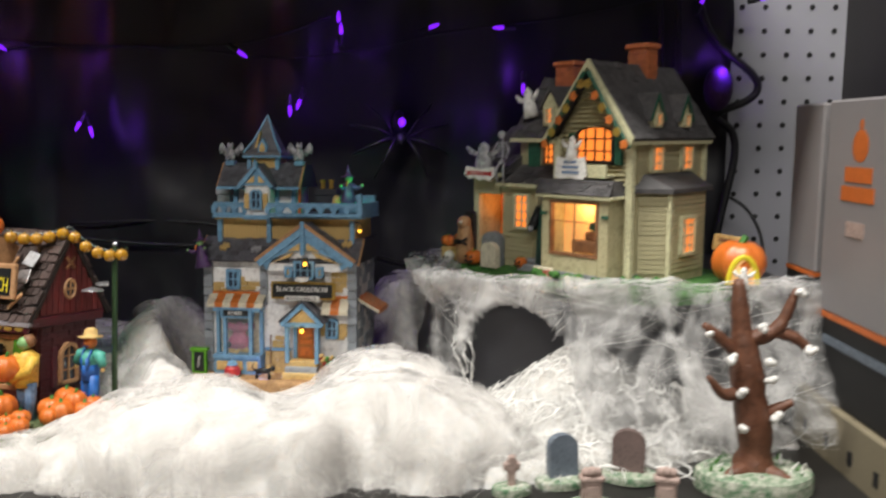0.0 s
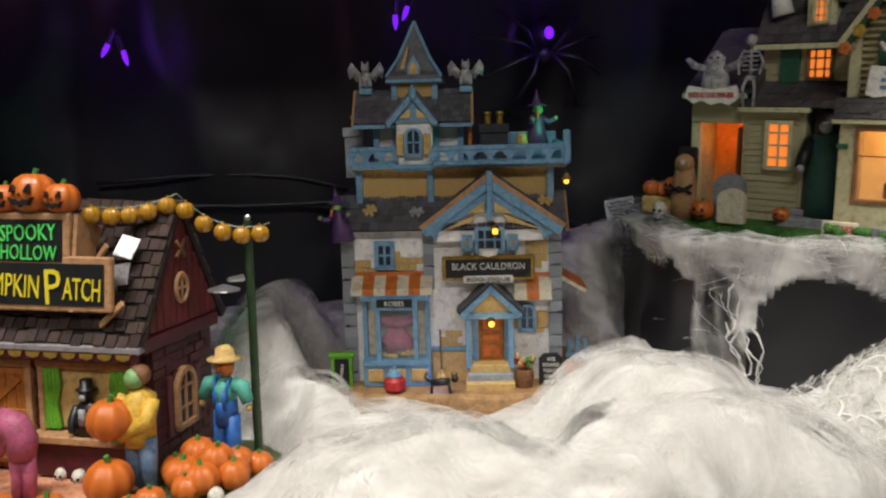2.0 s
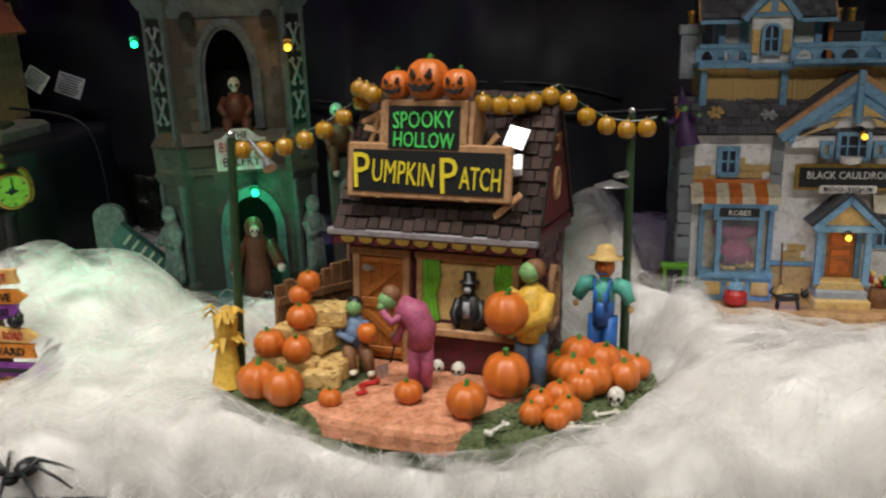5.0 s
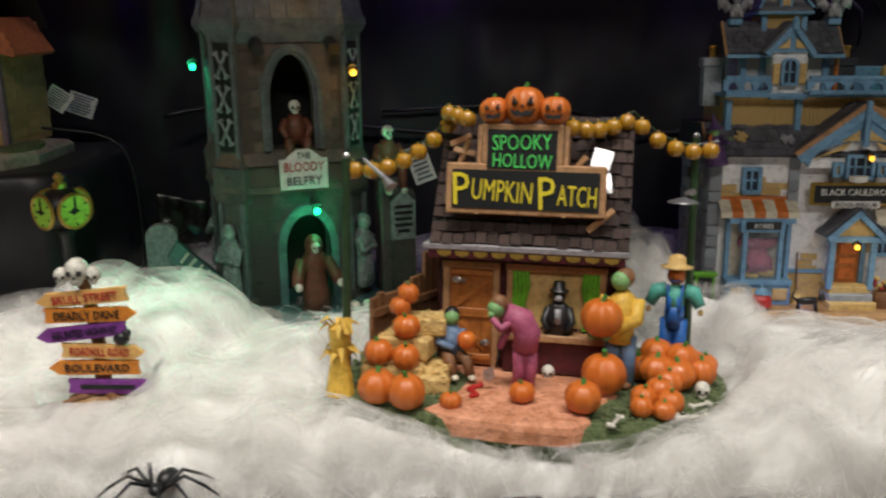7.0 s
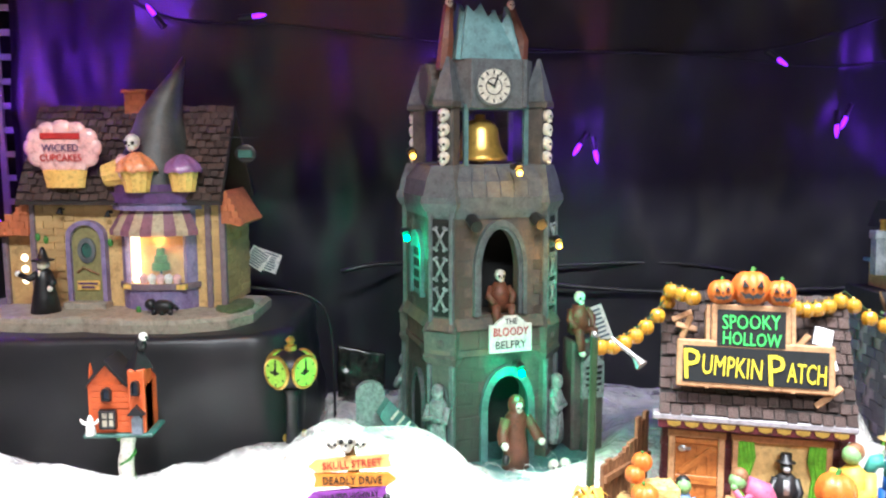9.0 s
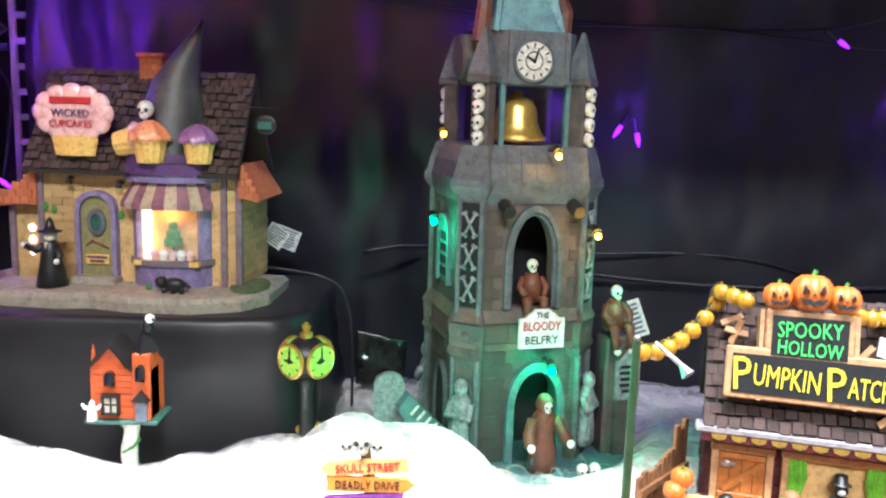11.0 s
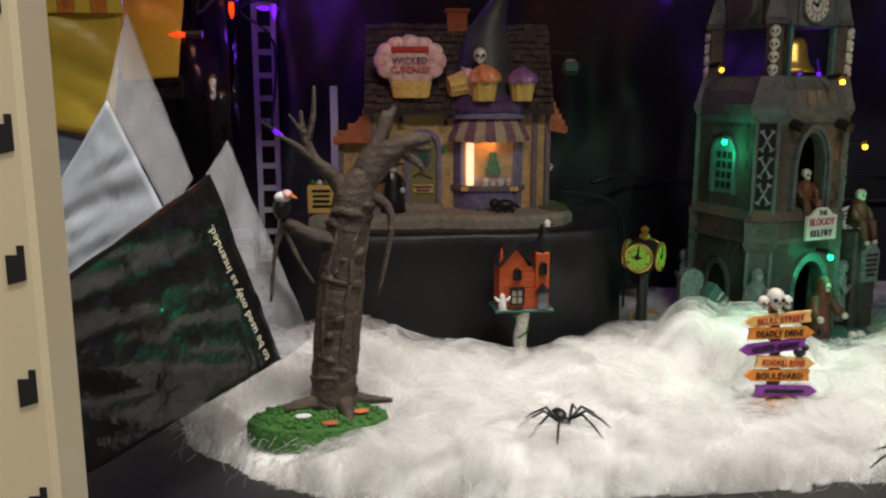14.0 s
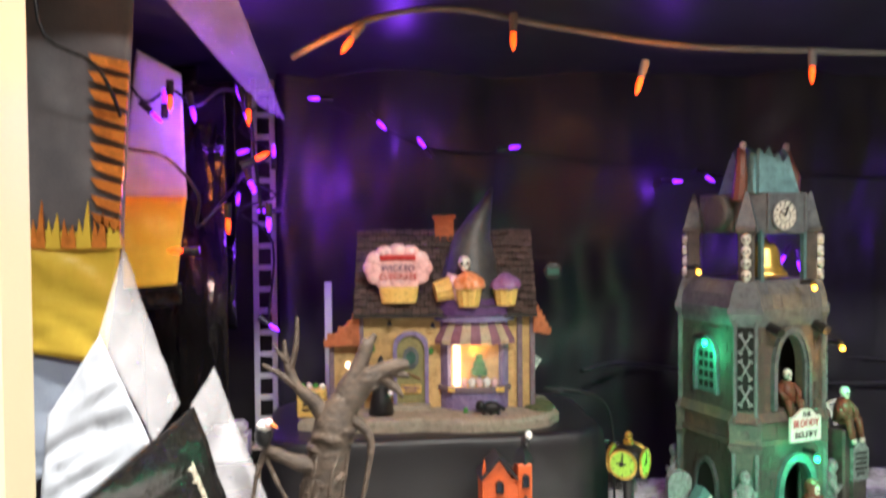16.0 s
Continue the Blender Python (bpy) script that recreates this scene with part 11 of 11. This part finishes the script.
pk = thing("black_package", "crumpled glossy black plastic package with clear film edge", "package")
patch("bag", [(-0.965, 0.475, 0.045), (-0.880, 0.600, 0.060), (-0.913, 0.585, 0.172), (-0.968, 0.470, 0.132)], "film_black", pk, 0.007, 30, seed=1.0)
patch("clear_edge", [(-0.880, 0.602, 0.058), (-0.862, 0.622, 0.066), (-0.908, 0.622, 0.188), (-0.914, 0.587, 0.172)], "film_clear", pk, 0.008, 18, seed=2.0).visible_shadow = False
xa = (Vector((-0.884, 0.590, 0.066)) - Vector((-0.910, 0.570, 0.150))).normalized()
ya = (Vector((-0.880, 0.600, 0.060)) - Vector((-0.965, 0.475, 0.045))).normalized()
za = xa.cross(ya).normalized()
ya = za.cross(xa)
wm = Matrix(((xa.x, ya.x, za.x, -0.901), (xa.y, ya.y, za.y, 0.566), (xa.z, ya.z, za.z, 0.108), (0, 0, 0, 1)))
if za.y > 0:
    wm = wm @ pose(0, 0, 0, 180, 0, 0)
words("lettering", "to be used only as intended.", 0.085, wm @ pose(0, 0, 0.006, 0, 0, 180), "cream", pk, height=0.0062)
pk = thing("clear_package", "pale translucent plastic package hung on the rack", "package")
patch("bag", [(-1.004, 0.60, 0.095), (-0.940, 0.60, 0.148), (-0.968, 0.602, 0.212), (-0.998, 0.602, 0.165)], "film_pale", pk, 0.006, 20, seed=3.0)
patch("clear_edge", [(-0.940, 0.605, 0.148), (-0.930, 0.63, 0.165), (-0.962, 0.63, 0.262), (-0.970, 0.605, 0.212)], "film_clear", pk, 0.004, 12, seed=3.5).visible_shadow = False
pk = thing("yellow_package", "yellow and grey costume package hung on the rack", "package")
patch("lower_panel", [(-1.030, 0.645, 0.198), (-0.978, 0.645, 0.188), (-0.966, 0.645, 0.270), (-1.030, 0.645, 0.275)], "film_yellow", pk, 0.006, 18, seed=4.0)
patch("upper_panel", [(-1.032, 0.648, 0.270), (-0.966, 0.648, 0.268), (-0.956, 0.648, 0.44), (-1.032, 0.648, 0.44)], "film_dark", pk, 0.006, 18, seed=5.0)
patch("foot_panel", [(-1.030, 0.650, 0.110), (-1.012, 0.650, 0.120), (-0.980, 0.650, 0.190), (-1.030, 0.650, 0.200)], "film_blue", pk, 0.005, 14, seed=6.0)
for k in range(7):
    x = -1.030 + 0.0092 * k
    part("flame_print", prism(B(), [(x, 0.262), (x + 0.0092, 0.262), (x + 0.0075, 0.276 + 0.008 * ((k * 5) % 3)), (x + 0.004, 0.270), (x + 0.002, 0.280)], 0.6405, 0.6425), "film_orange" if k % 2 else "film_yellow", pk)
for k in range(10):
    z = 0.272 + 0.011 * k
    bm = B()
    prism(bm, [(-0.9665 + 0.0008 * k, z), (-0.9665 + 0.0008 * k, z + 0.0075), (-0.984, z + 0.0125), (-0.980, z + 0.006)], 0.6405, 0.6430)
    part("flame_print", bm, "film_orange", pk)
pk = thing("yellow_package", "yellow costume bag with a black foot behind others", "package")
patch("panel", [(-1.008, 0.80, 0.225), (-0.966, 0.80, 0.228), (-0.957, 0.80, 0.300), (-1.010, 0.80, 0.300)], "film_yellow", pk, 0.005, 16, seed=7.0)
patch("upper_panel", [(-1.010, 0.802, 0.298), (-0.957, 0.802, 0.298), (-0.960, 0.802, 0.40), (-0.995, 0.802, 0.42)], "film_pale", pk, 0.006, 16, seed=8.0)
patch("foot_panel", [(-1.002, 0.801, 0.205), (-0.962, 0.801, 0.212), (-0.962, 0.801, 0.230), (-1.004, 0.801, 0.227)], "film_black", pk, 0.004, 12, seed=9.0)
for k, (x, y, w, h0, h1) in enumerate(((-0.955, 0.86, 0.045, 0.10, 0.40), (-0.985, 0.88, 0.05, 0.06, 0.42), (-0.945, 0.90, 0.03, 0.18, 0.41), (-0.995, 0.76, 0.03, 0.10, 0.21))):
    pk = thing("black_package", "dark glossy plastic package hanging in the corner", "package", group="hung black packages")
    patch("bag", [(x - w / 2, y, h0), (x + w / 2, y - 0.01, h0), (x + w / 2, y - 0.01, h1), (x - w / 2, y, h1)], "film_black", pk, 0.016, 24, seed=10.0 + k, scale=18)
part("side_cloth", box(B(), -1.060, -1.050, 0.42, 1.02, -0.1, 0.6), "black_cloth", None, "dark end panel behind the packages", kind="structure")
# canopy of pale film where the wall meets the shelf above
cp = thing("clear_sheet", "clear plastic sheet hung under the shelf above", "plastic sheet")
patch("film", [(-0.905, 0.86, 0.385), (-0.885, 0.90, 0.375), (-0.90, 0.66, 0.44), (-0.955, 0.64, 0.44)], "film_clear", cp, 0.004, 14, seed=20.0).visible_shadow = False

# paper tags and a dark film bag behind the models
for p, a, s, w, label in (((0.020, 0.880, 0.092), -8, 1.0, 0.0125, "white printed caution tag on a black cord"), ((-0.663, 0.845, 0.150), 35, 0.62, 0.0085, "small white printed tag by the riser"), ((-0.394, 0.795, 0.104), -20, 1.1, 0.0080, "folded white printed tag behind the stall"), ((-0.665, 0.90, 0.14), 20, 0.7, 0.011, "creased white tag on the cable")):
    tg = thing("paper_tag", label, "tag", pose(p[0], p[1], p[2], -8, a, 0), "paper tags")
    part("card", box(B(), -w, w, 0, 0.0006, -0.0125 * s, 0.0125 * s), "white_paint", tg)
    bars("print", tg, "grave_grey", -w * 0.85, w * 0.85, -0.011 * s, 0.011 * s, -0.0001, 7)
fb = thing("film_bag", "dark crumpled plastic bag behind the street clock", "plastic bag")
patch("bag", [(-0.600, 0.850, 0.012), (-0.562, 0.850, 0.010), (-0.560, 0.850, 0.068), (-0.600, 0.850, 0.076)], "film_black", fb, 0.012, 18, seed=30.0)
